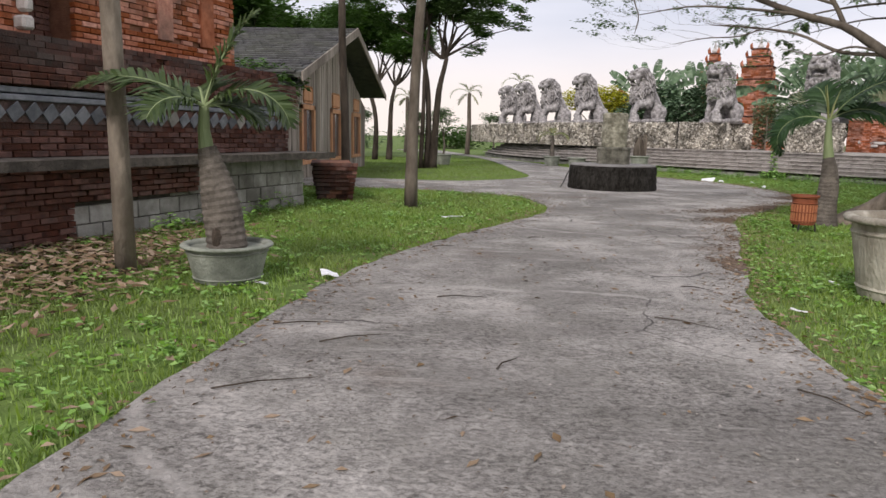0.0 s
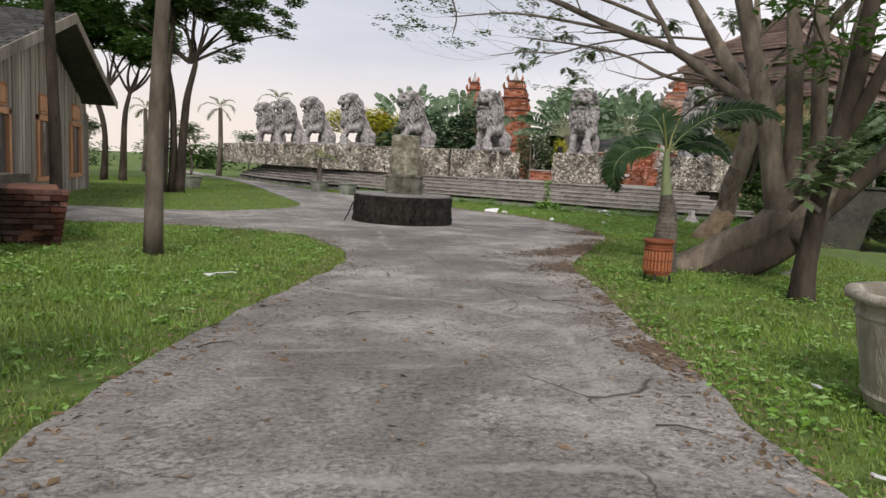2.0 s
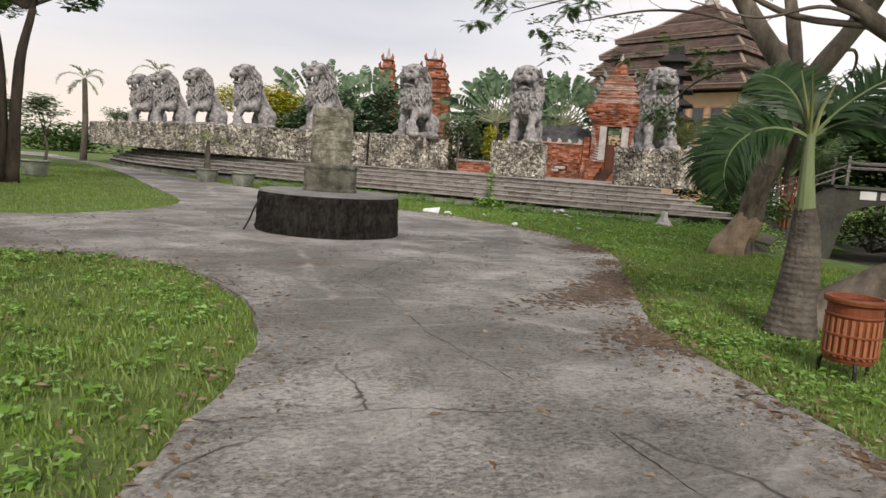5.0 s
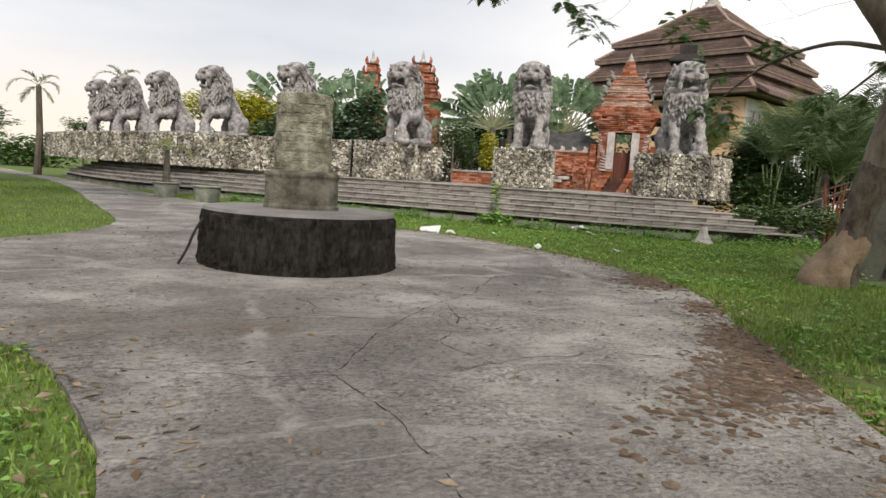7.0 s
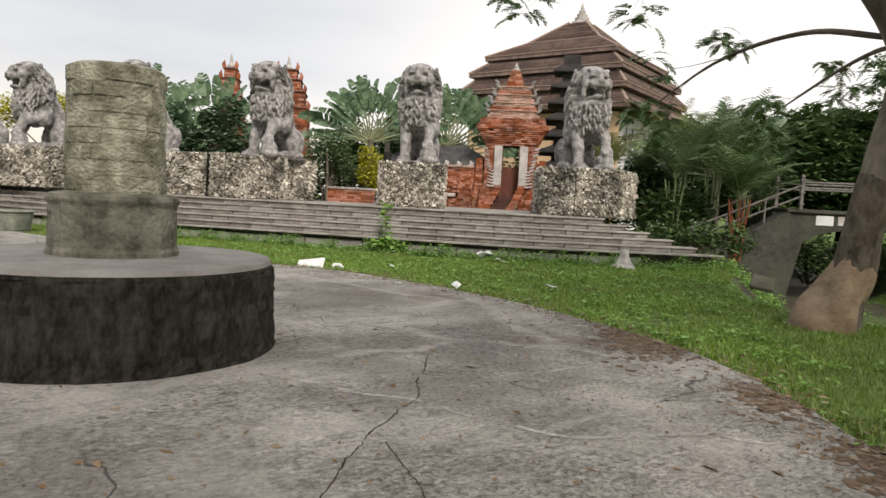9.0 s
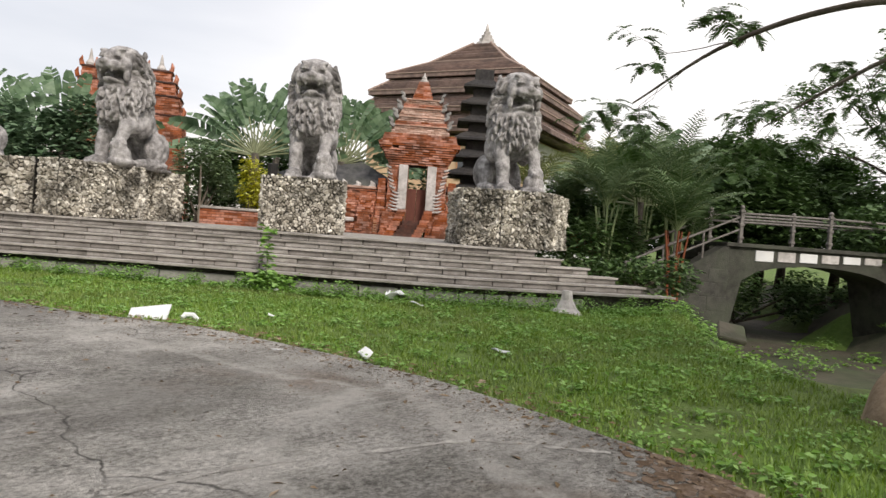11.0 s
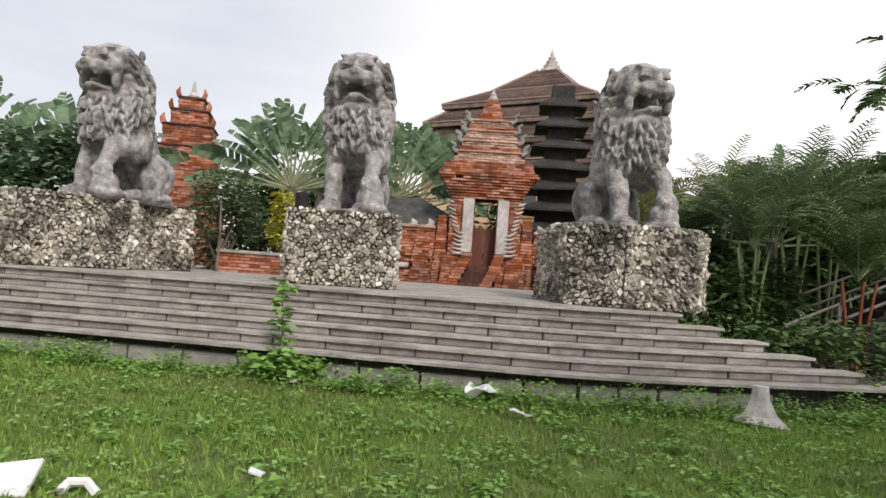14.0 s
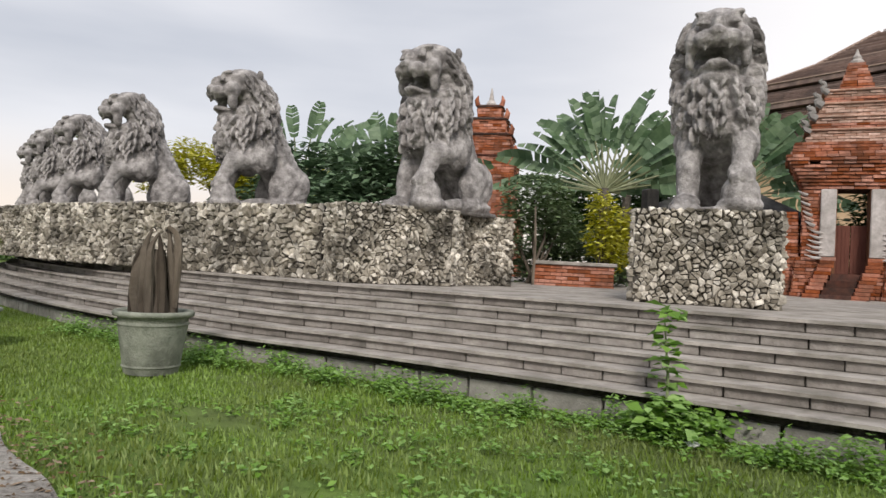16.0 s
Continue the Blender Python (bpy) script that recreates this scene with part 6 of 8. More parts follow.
part("figure", bm, M_STATUE, st, smooth=True)

# trunks left of the road
tree_thing("slim_tree", "slim straight grey tree trunk on the lawn", (-0.50, 14.0, -0.05), [([(0.0, 0, 0), (0.02, 0, 1.5), (0.08, 0, 3), (0.18, 0, 4.5), (0.28, 0.1, 7.5)], [0.135, 0.10, 0.09, 0.085, 0.07])], M_BARK, M_LEAF, R, 1500, 0.2, 2, 1.6, 0.7, wob=0.06)
poleob = thing("wooden_post", "tall bare round wooden post in the grass", "post", pose(-2.46, 6.98, -0.05))
bm = bmesh.new()
tube(bm, [(0, 0, 0), (-0.01, 0, 1.2), (-0.03, 0, 3.0), (-0.05, 0, 5.0)], [0.10, 0.09, 0.088, 0.08], 14, 0.04)
part("shaft", bm, M_BARKP, poleob, smooth=True)
tree_thing("slim_tree", "slim leaning tree trunk before the plank house", (-3.1, 20.2, -0.05), [([(0, 0, 0), (-0.03, 0, 2), (-0.10, 0, 4), (-0.15, 0.1, 8)], [0.13, 0.11, 0.10, 0.08])], M_BARKD, M_LEAF, R, 900, 0.2, 2, 1.6, 0.8, wob=0.1)
tree_thing("clumped_tree", "dark multi-stemmed tree with spreading leafy crown", (-1.5, 30.4, -0.05), [
    ([(0, 0, 0), (0.08, 0, 1.6), (0.2, 0, 3.2), (0.5, 0, 4.6)], [0.19, 0.14, 0.13, 0.09]), ([(-0.25, 0.1, 0), (-0.22, 0.1, 2), (-0.3, 0, 3.6), (-0.6, 0.2, 5.2)], [0.17, 0.12, 0.11, 0.08]), ([(-0.5, -0.2, 0), (-0.42, -0.2, 2.5), (-0.4, -0.1, 4), (-0.2, -0.5, 5.8)], [0.11, 0.085, 0.08, 0.07])],
    M_BARKD, M_LEAFD, R, 9000, 0.22, 2, 1.35, 0.6, {"limbs": 5, "spread": 0.9, "up": 0.0})
crown_sprays(bpy.data.objects["clumped_tree"], [((0.6, 0, 6.6), 1.5), ((2.3, 0.2, 6.0), 1.3), ((2.9, 0, 7.1), 1.2), ((1.7, 0.1, 5.0), 0.7), ((-1.6, 0, 6.3), 1.3), ((-3.0, 0.4, 6.8), 1.2), ((0.2, -0.5, 7.8), 1.6), ((3.4, 0, 5.9), 0.6)], (0.3, 0, 4.6), 15000, 0.20, M_LEAF, random.Random(61))
tree_thing("clumped_tree", "twin-stemmed green tree beside the plank house", (-4.6, 38.5, -0.05), [
    ([(0, 0, 0), (0.05, 0, 1.8), (0.1, 0, 3.0), (0.3, 0, 4.0)], [0.2, 0.14, 0.12, 0.09]), ([(-0.8, 0.1, 0), (-0.75, 0.1, 2), (-1.0, 0, 3.4), (-1.8, 0.2, 5.0)], [0.18, 0.12, 0.11, 0.08])],
    M_BARKD, M_LEAF, R, 9000, 0.26, 2, 1.7, 0.8, {"limbs": 6, "spread": 0.9, "up": 0.0})
crown_sprays(bpy.data.objects["clumped_tree.001"], [((-2.8, 0, 6.6), 1.7), ((-1.2, 0, 6.2), 1.5), ((0.9, 0, 5.9), 1.3), ((-0.3, 0.5, 7.6), 1.8), ((-2.2, 0, 5.0), 1.0), ((1.6, 0, 7.0), 1.2), ((-4.0, 0, 5.6), 1.2)], (-0.6, 0, 4.2), 15000, 0.25, M_LEAF, random.Random(62))
for x, y, hgt, s in ((-9.5, 33, 6.5, 1), (-13, 40, 7.5, 2), (-8.5, 45, 8, 3)):
    tree_thing("background_tree", "bright green broad-leaved tree behind the house", (x, y, -0.05), [([(0, 0, 0), (0.1, 0, 2), (0.0, 0, hgt * 0.6)], [0.25, 0.18, 0.12])], M_BARKD, M_LEAF, random.Random(s), 8000, 0.36, 2, 2.0, 1.0, {"limbs": 5})


# ---- brick temple beside the road ----
# local frame: x runs along the facade towards the viewer's start, y goes into the building, z up
TM = Matrix(((-0.275, -0.961, 0, -2.55), (-0.961, 0.275, 0, 13.7), (0, 0, 1, 0), (0, 0, 0, 1)))
temple = thing("brick_temple", "old red brick temple on a cracked stepped base", "building", TM)
RT = random.Random(31)


def brick_run(parent, x0, x1, y, z, h, bl, shift, material, rng, jit, V, F, singles, shared, depth=0.10, miss=0.01):
    n = max(1, round((x1 - x0) / bl))
    w = (x1 - x0) / n
    for i in range(-1, n):
        u0, u1 = max(x0, x0 + (i + shift) * w), min(x1, x0 + (i + 1 + shift) * w)
        if u1 - u0 < 0.04 or rng.random() < miss:
            continue
        d = rng.uniform(-jit, jit * 0.4)
        if singles[0] > 0 and 1.0 < (u0 + u1) / 2 < 6.6:
            key = (round(u1 - u0, 2), round(h, 3), rng.randint(0, 2))
            if key not in shared:
                bm = bmesh.new()
                box(bm, -key[0] / 2 + 0.007, key[0] / 2 - 0.007, 0, depth, 0.006, h - 0.006, 0.007)
                shared[key] = mesh_of(bm, "brick", material)
            ob = new("brick", shared[key])
            ob.parent = parent
            ob.matrix_local = pose((u0 + u1) / 2, y + d, z, 0, 0, rng.uniform(-1, 1))
            singles[0] -= 1
        else:
            b = len(V)
            a0, a1 = u0 + 0.007, u1 - 0.007
            for zz in (z + 0.006, z + h - 0.006):
                V += [(a0, y + d, zz), (a1, y + d, zz), (a1, y + d + depth, zz), (a0, y + d + depth, zz)]
            F += [tuple(b + t for t in f) for f in ((0, 1, 5, 4), (1, 2, 6, 5), (2, 3, 7, 6), (3, 0, 4, 7), (4, 5, 6, 7), (3, 2, 1, 0))]


def tier(parent, x0, x1, y, z0, n, h, material, single=0, step=0.0, bl=0.24, jit=0.02, deep=3.0, core=M_BRICKJ):
    V, F, shared, left = [], [], {}, [single]
    bm = bmesh.new()
    box(bm, x0 + 0.03, x1 - 0.03, y + 0.045 + max(0, step * n), y + deep, z0, z0 + n * h)
    part("core", bm, core, parent)
    for k in range(n):
        brick_run(parent, x0 - step * k, x1, y + step * k, z0 + k * h, h, bl, 0.5 * (k % 2), material, RT, jit, V, F, left, shared)
    if V:
        raw("brickwork", V, F, material, parent)["kind"] = "stuff"
    # the end that faces along the road
    V, F = [], []
    for k in range(n):
        m = max(1, round((deep - 0.2) / bl))
        for i in range(m):
            y0 = y + step * k + 0.05 + i * (deep - 0.2) / m
            b = len(V)
            xx = x0 - step * k + RT.uniform(-jit, jit)
            for zz in (z0 + k * h + 0.006, z0 + (k + 1) * h - 0.006):
                V += [(xx, y0 + 0.006, zz), (xx + 0.1, y0 + 0.006, zz), (xx + 0.1, y0 + deep / m - 0.02, zz), (xx, y0 + deep / m - 0.02, zz)]
            F += [tuple(b + t for t in f) for f in ((0, 1, 5, 4), (1, 2, 6, 5), (2, 3, 7, 6), (3, 0, 4, 7), (4, 5, 6, 7), (3, 2, 1, 0))]
    raw("end_brickwork", V, F, material, parent)["kind"] = "stuff"


# cement block footing under the slab
shared = {}
for k in range(4):
    x = -0.02 + (0.2 if k % 2 else 0.0)
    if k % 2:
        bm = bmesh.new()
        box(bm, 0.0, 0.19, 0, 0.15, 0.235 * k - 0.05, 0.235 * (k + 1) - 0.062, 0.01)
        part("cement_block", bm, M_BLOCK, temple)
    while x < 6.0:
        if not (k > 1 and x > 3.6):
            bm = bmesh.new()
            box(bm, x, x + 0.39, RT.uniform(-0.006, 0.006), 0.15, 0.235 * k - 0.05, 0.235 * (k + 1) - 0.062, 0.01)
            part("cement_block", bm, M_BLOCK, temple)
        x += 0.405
bm = bmesh.new()
box(bm, 0.01, 8.0, 0.03, 3.2, -0.1, 0.89)
part("footing_core", bm, M_JOINT, temple)
# broken corbelled brickwork before the footing, nearer the start
tier(temple, 3.1, 12.0, -0.10, 0.47, 6, 0.075, M_BRICKD, 50, -0.03, jit=0.035, deep=1.0)
tier(temple, 5.3, 12.0, -0.05, -0.05, 7, 0.075, M_BRICKD, 0, 0.0, deep=1.0)
# slab with a ragged edge
bm = bmesh.new()
xs = [-0.62 + 0.25 * i for i in range(52)]
lo = [[bm.verts.new((x, -0.36 + 0.04 * noise.noise((x * 3, 1, 0)), z + 0.012 * noise.noise((x * 4, z, 3)))) for z in (0.885, 1.0)] + [bm.verts.new((x, 3.0, z)) for z in (1.0, 0.885)] for x in xs]
for a, b in zip(lo, lo[1:]):
    for k in range(4):
        bm.faces.new((a[k], b[k], b[(k + 1) % 4], a[(k + 1) % 4]))
bm.faces.new(lo[0][::-1])
bm.faces.new(lo[-1])
bmesh.ops.recalc_face_normals(bm, faces=bm.faces)
part("slab", bm, M_SLABT, temple, "dark stained ragged cement slab")
tier(temple, -0.1, 12.0, 0.38, 1.0, 5, 0.082, M_BRICKD, 90, 0.0)
# band of grey diamond tiles on a sloping ledge
bm = bmesh.new()
box(bm, -0.12, 12.0, 0.36, 3.0, 1.41, 1.68)
part("ledge", bm, M_BRICKD, temple)
for i in range(34):
    bm = bmesh.new()
    q = [(0, -0.12), (0.115, 0.0), (0, 0.12), (-0.115, 0.0)]
    a = [bm.verts.new((x, -0.02 - z * 0.28, z)) for x, z in q]
    b = [bm.verts.new((x, 0.005 - z * 0.28, z)) for x, z in q]
    bm.faces.new(a)
    bm.faces.new(b[::-1])
    for k in range(4):
        bm.faces.new((a[k], b[k], b[(k + 1) % 4], a[(k + 1) % 4]))
    bmesh.ops.recalc_face_normals(bm, faces=bm.faces)
    bm.transform(pose(0.05 + 0.235 * i, 0.33, 1.52 + RT.uniform(-0.01, 0.01), 0, RT.uniform(-5, 5), 0))
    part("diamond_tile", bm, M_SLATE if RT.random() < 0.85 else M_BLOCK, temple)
for k, (z, y) in enumerate(((1.66, 0.30), (1.75, 0.36))):
    bm = bmesh.new()
    box(bm, -0.25 + 0.1 * k, 12, y, 3.0, z, z + 0.07, 0.01)
    part("slate_course", bm, M_SLATE, temple, "grey slate ledge course")
tier(temple, -0.35, 12.0, 0.30, 1.84, 5, 0.082, M_BRICKD, 70, 0.03)
tier(temple, -0.15, 12.0, 0.62, 2.25, 3, 0.082, M_BRICKD, 0, 0.05)
tier(temple, 0.75, 4.2, 0.95, 2.5, 40, 0.078, M_BRICK, 90, 0.0)
tier(temple, 4.9, 12.0, 0.95, 2.5, 40, 0.078, M_BRICK, 0, 0.0)
# Recessed bay laid in the darker brick.
tier(temple, 4.2, 4.9, 1.4, 2.5, 40, 0.078, M_BRICKD, 0, 0.0)
for x in (1.35, 2.35):
    bm = bmesh.new()
    box(bm, x, x + 0.32, 0.90, 0.97, 2.75, 5.6, 0.01)
    part("pilaster", bm, M_BRICK, temple)
bm = bmesh.new()
for k in range(7):
    box(bm, 4.95, 5.12 - 0.05 * (k % 2), 0.78, 0.98, 2.55 + 0.22 * k, 2.72 + 0.22 * k, 0.03)
part("white_ornament", bm, M_CARVE, temple, "white carved border ornament")
# low broken brick stub past the slab's end
stub = thing("brick_stub", "low crumbling stub of dark red brick courses", "wall", pose(-2.35, 15.55, 0.0, 0, 0, -76))
courses(stub, -0.75, 0.75, -0.35, 0.35, -0.05, 10, 0.082, jit=0.06, material=M_BRICKD, grow=0.012)

# ---- plank house ----
house = thing("plank_house", "weathered grey plank house with dark gabled roof", "house")
HX, HY0, HY1, HAP, HZE = -4.6, 19.4, 31.2, 25.3, 2.55
bm = bmesh.new()
vs = [bm.verts.new(v) for v in ((HX - 0.06, HY0, -0.1), (HX - 0.06, HY1, -0.1), (HX - 0.06, HY1, HZE), (HX - 0.06, HAP, 4.75), (HX - 0.06, HY0, HZE))]
f = bm.faces.new(vs)
r = bmesh.ops.extrude_face_region(bm, geom=[f])
for v in r["geom"]:
    if isinstance(v, bmesh.types.BMVert):
        v.co.x -= 8.0
bmesh.ops.recalc_face_normals(bm, faces=bm.faces)
part("body", bm, M_PLANK, house)
RH = random.Random(44)
WIN = [(20.85, 22.4), (24.6, 26.2), (28.3, 29.9)]
y = HY0
while y < HY1 - 0.05:
    w = RH.uniform(0.16, 0.26)
    y1 = min(HY1, y + w)
    ym = (y + y1) / 2
    top = HZE + (4.75 - HZE) * (1 - abs(ym - HAP) / (HAP - HY0 if ym < HAP else HY1 - HAP)) - 0.05
    spans = [(-0.05, top)]
    if any(a < ym < b for a, b in WIN):
        spans = [(-0.05, 0.55), (2.15, top)]
    for z0, z1 in spans:
        bm = bmesh.new()
        d = RH.uniform(0, 0.025)
        box(bm, HX - 0.055, HX + d, y + 0.008, y1 - 0.008, z0, z1 - RH.uniform(0, 0.05))
        part("plank", bm, M_PLANK, house)
    y = y1
for a, b in WIN:
    win = new("window")
    win.parent = house
    for q in ((a, a + 0.16, 0.5, 2.2), (b - 0.16, b, 0.5, 2.2), (a, b, 2.05, 2.2), (a - 0.1, b + 0.1, 0.42, 0.54)):
        bm = bmesh.new()
        box(bm, HX - 0.03, HX + 0.07, q[0], q[1], q[2], q[3], 0.01)
        part("frame", bm, M_FRAMEW, win, "orange-brown wooden window frame")
    bm = bmesh.new()
    box(bm, HX - 0.05, HX + 0.01, a + 0.16, (a + b) / 2 - 0.05, 0.54, 2.05)
    part("shutter", bm, M_SHUT, win, "brown wooden shutter")
    bm = bmesh.new()
    box(bm, HX - 0.05, HX - 0.02, (a + b) / 2 - 0.05, b - 0.16, 0.54, 2.05)
    part("pane", bm, M_PANE, win, "dark window opening")
    bm = bmesh.new()
    box(bm, HX - 0.02, HX + 0.05, a + 0.25, b - 0.25, 2.24, 2.75, 0.08)
    part("carving", bm, M_FRAMEW, win, "orange carved panel over the window")
for s, ye in ((-1, HY0 - 1.3), (1, HY1 + 0.6)):
    run = abs(HAP - ye)
    ze = 4.95 - (4.95 - 3.15) * run / 6.2
    n = 13
    bm = bmesh.new()
    p = [(HX + 0.8, HAP, 4.97), (HX - 8.5, HAP, 4.97), (HX - 8.5, ye, ze), (HX + 0.8, ye, ze)]
    vs = [bm.verts.new(v) for v in p] + [bm.verts.new((x, yy, z - 0.12)) for x, yy, z in p]
    for f in ((0, 1, 2, 3), (7, 6, 5, 4), (0, 4, 5, 1), (1, 5, 6, 2), (2, 6, 7, 3), (3, 7, 4, 0)):
        bm.faces.new([vs[i] for i in f])
    bmesh.ops.recalc_face_normals(bm, faces=bm.faces)
    roof = part("roof_slope", bm, M_ROOFD, house, "dark mossy shingle roof slope")
    V, F = [], []
    for k in range(22):
        f0 = k / 22
        for i in range(34):
            x0 = HX + 0.8 - 9.3 * (i + 0.5 * (k % 2)) / 34
            x1 = x0 - 0.26
            if x1 < HX - 8.5:
                continue
            ya, yb = HAP + (ye - HAP) * f0, HAP + (ye - HAP) * (f0 + 1.12 / 22)
            za, zb = 4.975 + (ze - 4.97) * f0, 4.985 + (ze - 4.97) * (f0 + 1.12 / 22)
            h = RH.uniform(0.0, 0.02)
            b = len(V)
            V += [(x0, ya, za), (x1, ya, za), (x1, yb, zb + 0.015 + h), (x0, yb, zb + 0.015 + h), (x0, yb, zb - 0.01), (x1, yb, zb - 0.01)]
            F += [(b, b + 1, b + 2, b + 3), (b + 3, b + 2, b + 5, b + 4)]
    raw("shingles", V, F, M_ROOFD, roof)["kind"] = "stuff"
    bm = bmesh.new()
    q = [(HX + 0.82, HAP, 4.99), (HX + 0.82, ye, ze + 0.02), (HX + 0.82, ye, ze - 0.22), (HX + 0.82, HAP, 4.72)]
    vs = [bm.verts.new(v) for v in q] + [bm.verts.new((x + 0.04, yy, z)) for x, yy, z in q]
    for f in ((0, 1, 2, 3), (7, 6, 5, 4), (0, 4, 5, 1), (1, 5, 6, 2), (2, 6, 7, 3), (3, 7, 4, 0)):
        bm.faces.new([vs[i] for i in f])
    bmesh.ops.recalc_face_normals(bm, faces=bm.faces)
    part("bargeboard", bm, M_PLANK, house)
# low lean-to roof overgrown with plants, in front of the house
lean = thing("lean_to_shed", "low shed with sagging roof overgrown with plants", "shed")
bm = bmesh.new()
box(bm, -9.0, -4.7, 16.2, 19.3, -0.1, 2.2)
part("wall", bm, M_PLANK, lean)
bm = bmesh.new()
q = [(-4.1, 15.9, 2.35), (-4.1, 19.4, 2.75), (-9.5, 19.4, 4.3), (-9.5, 15.9, 3.9)]
vs = [bm.verts.new(v) for v in q] + [bm.verts.new((x, yy, z - 0.15)) for x, yy, z in q]
for f in ((0, 1, 2, 3), (7, 6, 5, 4), (0, 4, 5, 1), (1, 5, 6, 2), (2, 6, 7, 3), (3, 7, 4, 0)):
    bm.faces.new([vs[i] for i in f])
bmesh.ops.recalc_face_normals(bm, faces=bm.faces)
part("roof", bm, M_ROOFD, lean)
y = 16.3
while y < 19.2:
    bm = bmesh.new()
    box(bm, -4.70, -4.66, y, y + 0.1, 1.75, 2.35)
    part("slat", bm, M_PLANK, lean)
    y += 0.19
bush("climbing_plant", "green climbing plant spilling over the shed roof", (-4.5, 18.4, 2.4), [((0.1, 0.5, 0.3), (0.5, 0.9, 0.4)), ((0.2, -0.4, 0.1), (0.35, 0.8, 0.4)), ((-0.8, 0.2, 0.6), (0.8, 0.8, 0.3))], 1100, 0.2, M_LEAF, R, 3)


# ---- great tiered-roof hall behind ----
def hip(bm, hx, hy, z0, z1, tx, ty, thick=0.25):
    """A hipped roof skirt from the eaves to a smaller top."""
    lo = [bm.verts.new((x * hx, y * hy, z0)) for x, y in ((-1, -1), (1, -1), (1, 1), (-1, 1))]
    l2 = [bm.verts.new((x * hx, y * hy, z0 - thick)) for x, y in ((-1, -1), (1, -1), (1, 1), (-1, 1))]
    hi = [bm.verts.new((x * tx, y * ty, z1)) for x, y in ((-1, -1), (1, -1), (1, 1), (-1, 1))]
    for k in range(4):
        j = (k + 1) % 4
        bm.faces.new((lo[k], lo[j], hi[j], hi[k]))
        bm.faces.new((l2[k], l2[j], lo[j], lo[k]))
    bm.faces.new(hi)
    bm.faces.new(l2[::-1])
    bmesh.ops.recalc_face_normals(bm, faces=bm.faces)


hall = thing("tiered_hall", "large hall with tiered brown tile roofs and peach walls", "building", pose(40.1, 48.7, 0, 0, 0, -73.0))
# local -y faces the viewer; x runs to the right
bm = bmesh.new()
box(bm, -5.4, 5.4, -5.4, 18, 0, 7.1)
part("wall", bm, M_PEACH, hall)
bm = bmesh.new()
box(bm, 5.41, 5.5, -5.2, 18, 0, 7.0)
part("side_wall", bm, M_WHITE, hall, "white plastered side wall")
for k in range(6):
    win = new("window")
    win.parent = hall
    bm = bmesh.new()
    box(bm, 5.51, 5.56, -4.2 + 3 * k, -2.4 + 3 * k, 3.6, 6.2)
    part("pane", bm, M_PANE, win)
    for j in range(3):
        bm = bmesh.new()
        box(bm, 5.56, 5.62, -4.3 + 3 * k + 0.9 * j, -4.18 + 3 * k + 0.9 * j, 3.5, 6.3)
        part("mullion", bm, M_WHITE, win)
for k in range(3):
    win = new("window")
    win.parent = hall
    bm = bmesh.new()
    box(bm, 1.2 + 1.3 * k, 2.0 + 1.3 * k, -5.46, -5.41, 4.6, 6.1)
    part("pane", bm, M_PANE, win)
    bm = bmesh.new()
    for q in ((1.12, 1.2, 4.5, 6.2), (2.0, 2.08, 4.5, 6.2), (1.12, 2.08, 6.1, 6.2), (1.12, 2.08, 4.5, 4.6)):
        box(bm, q[0] + 1.3 * k, q[1] + 1.3 * k, -5.50, -5.41, q[2], q[3])
    part("frame", bm, M_FRAMEW, win)
# eaves half-width, eaves height, top height, top half-width; the crown roof is steeper towards its point
HALL_TIERS = ((6.3, 7.5, 8.55, 5.3), (5.9, 8.75, 9.7, 5.0), (5.5, 9.95, 10.85, 4.4), (4.75, 11.15, 12.35, 2.6), (2.62, 12.36, 14.0, 0.62))
for hx, z0, z1, tx in HALL_TIERS:
    bm = bmesh.new()
    hip(bm, hx, hx, z0, z1, tx, tx)
    rf = part("roof_tier", bm, M_ROOFB, hall, "brown tiled roof tier")
    n = round((hx - tx) / 0.14) if tx < 3 else 7
    for k in range(n):
        f = k / n
        h = hx + (tx - hx) * f + 0.02
        z = z0 + (z1 - z0) * f
        bm = bmesh.new()
        for q in ((-h, h, -h - 0.03, -h + 0.05), (-h, h, h - 0.05, h + 0.03), (h - 0.05, h + 0.03, -h, h), (-h - 0.03, -h + 0.05, -h, h)):
            box(bm, *q, z, z + 0.06)
        part("tile_course", bm, M_ROOFB if k else M_ROOFE, rf)
for sx, sy in ((1, -1), (-1, -1), (1, 1)):
    for hx, z0, z1, tx in HALL_TIERS:
        bm = bmesh.new()
        tube(bm, [(sx * hx, sy * hx, z0), (sx * tx, sy * tx, z1)], 0.11, 6)
        part("hip_ridge", bm, M_ROOFE, hall)
bm = bmesh.new()
q = [(7.2, -6.4, 7.3), (7.2, 20, 7.3), (4.0, 20, 9.0), (4.0, -5.0, 9.0)]
vs = [bm.verts.new(v) for v in q] + [bm.verts.new((x, yy, z - 0.25)) for x, yy, z in q]
for f in ((0, 1, 2, 3), (7, 6, 5, 4), (0, 4, 5, 1), (1, 5, 6, 2), (2, 6, 7, 3), (3, 7, 4, 0)):
    bm.faces.new([vs[i] for i in f])
bmesh.ops.recalc_face_normals(bm, faces=bm.faces)
part("side_roof", bm, M_ROOFB, hall)
bm = bmesh.new()
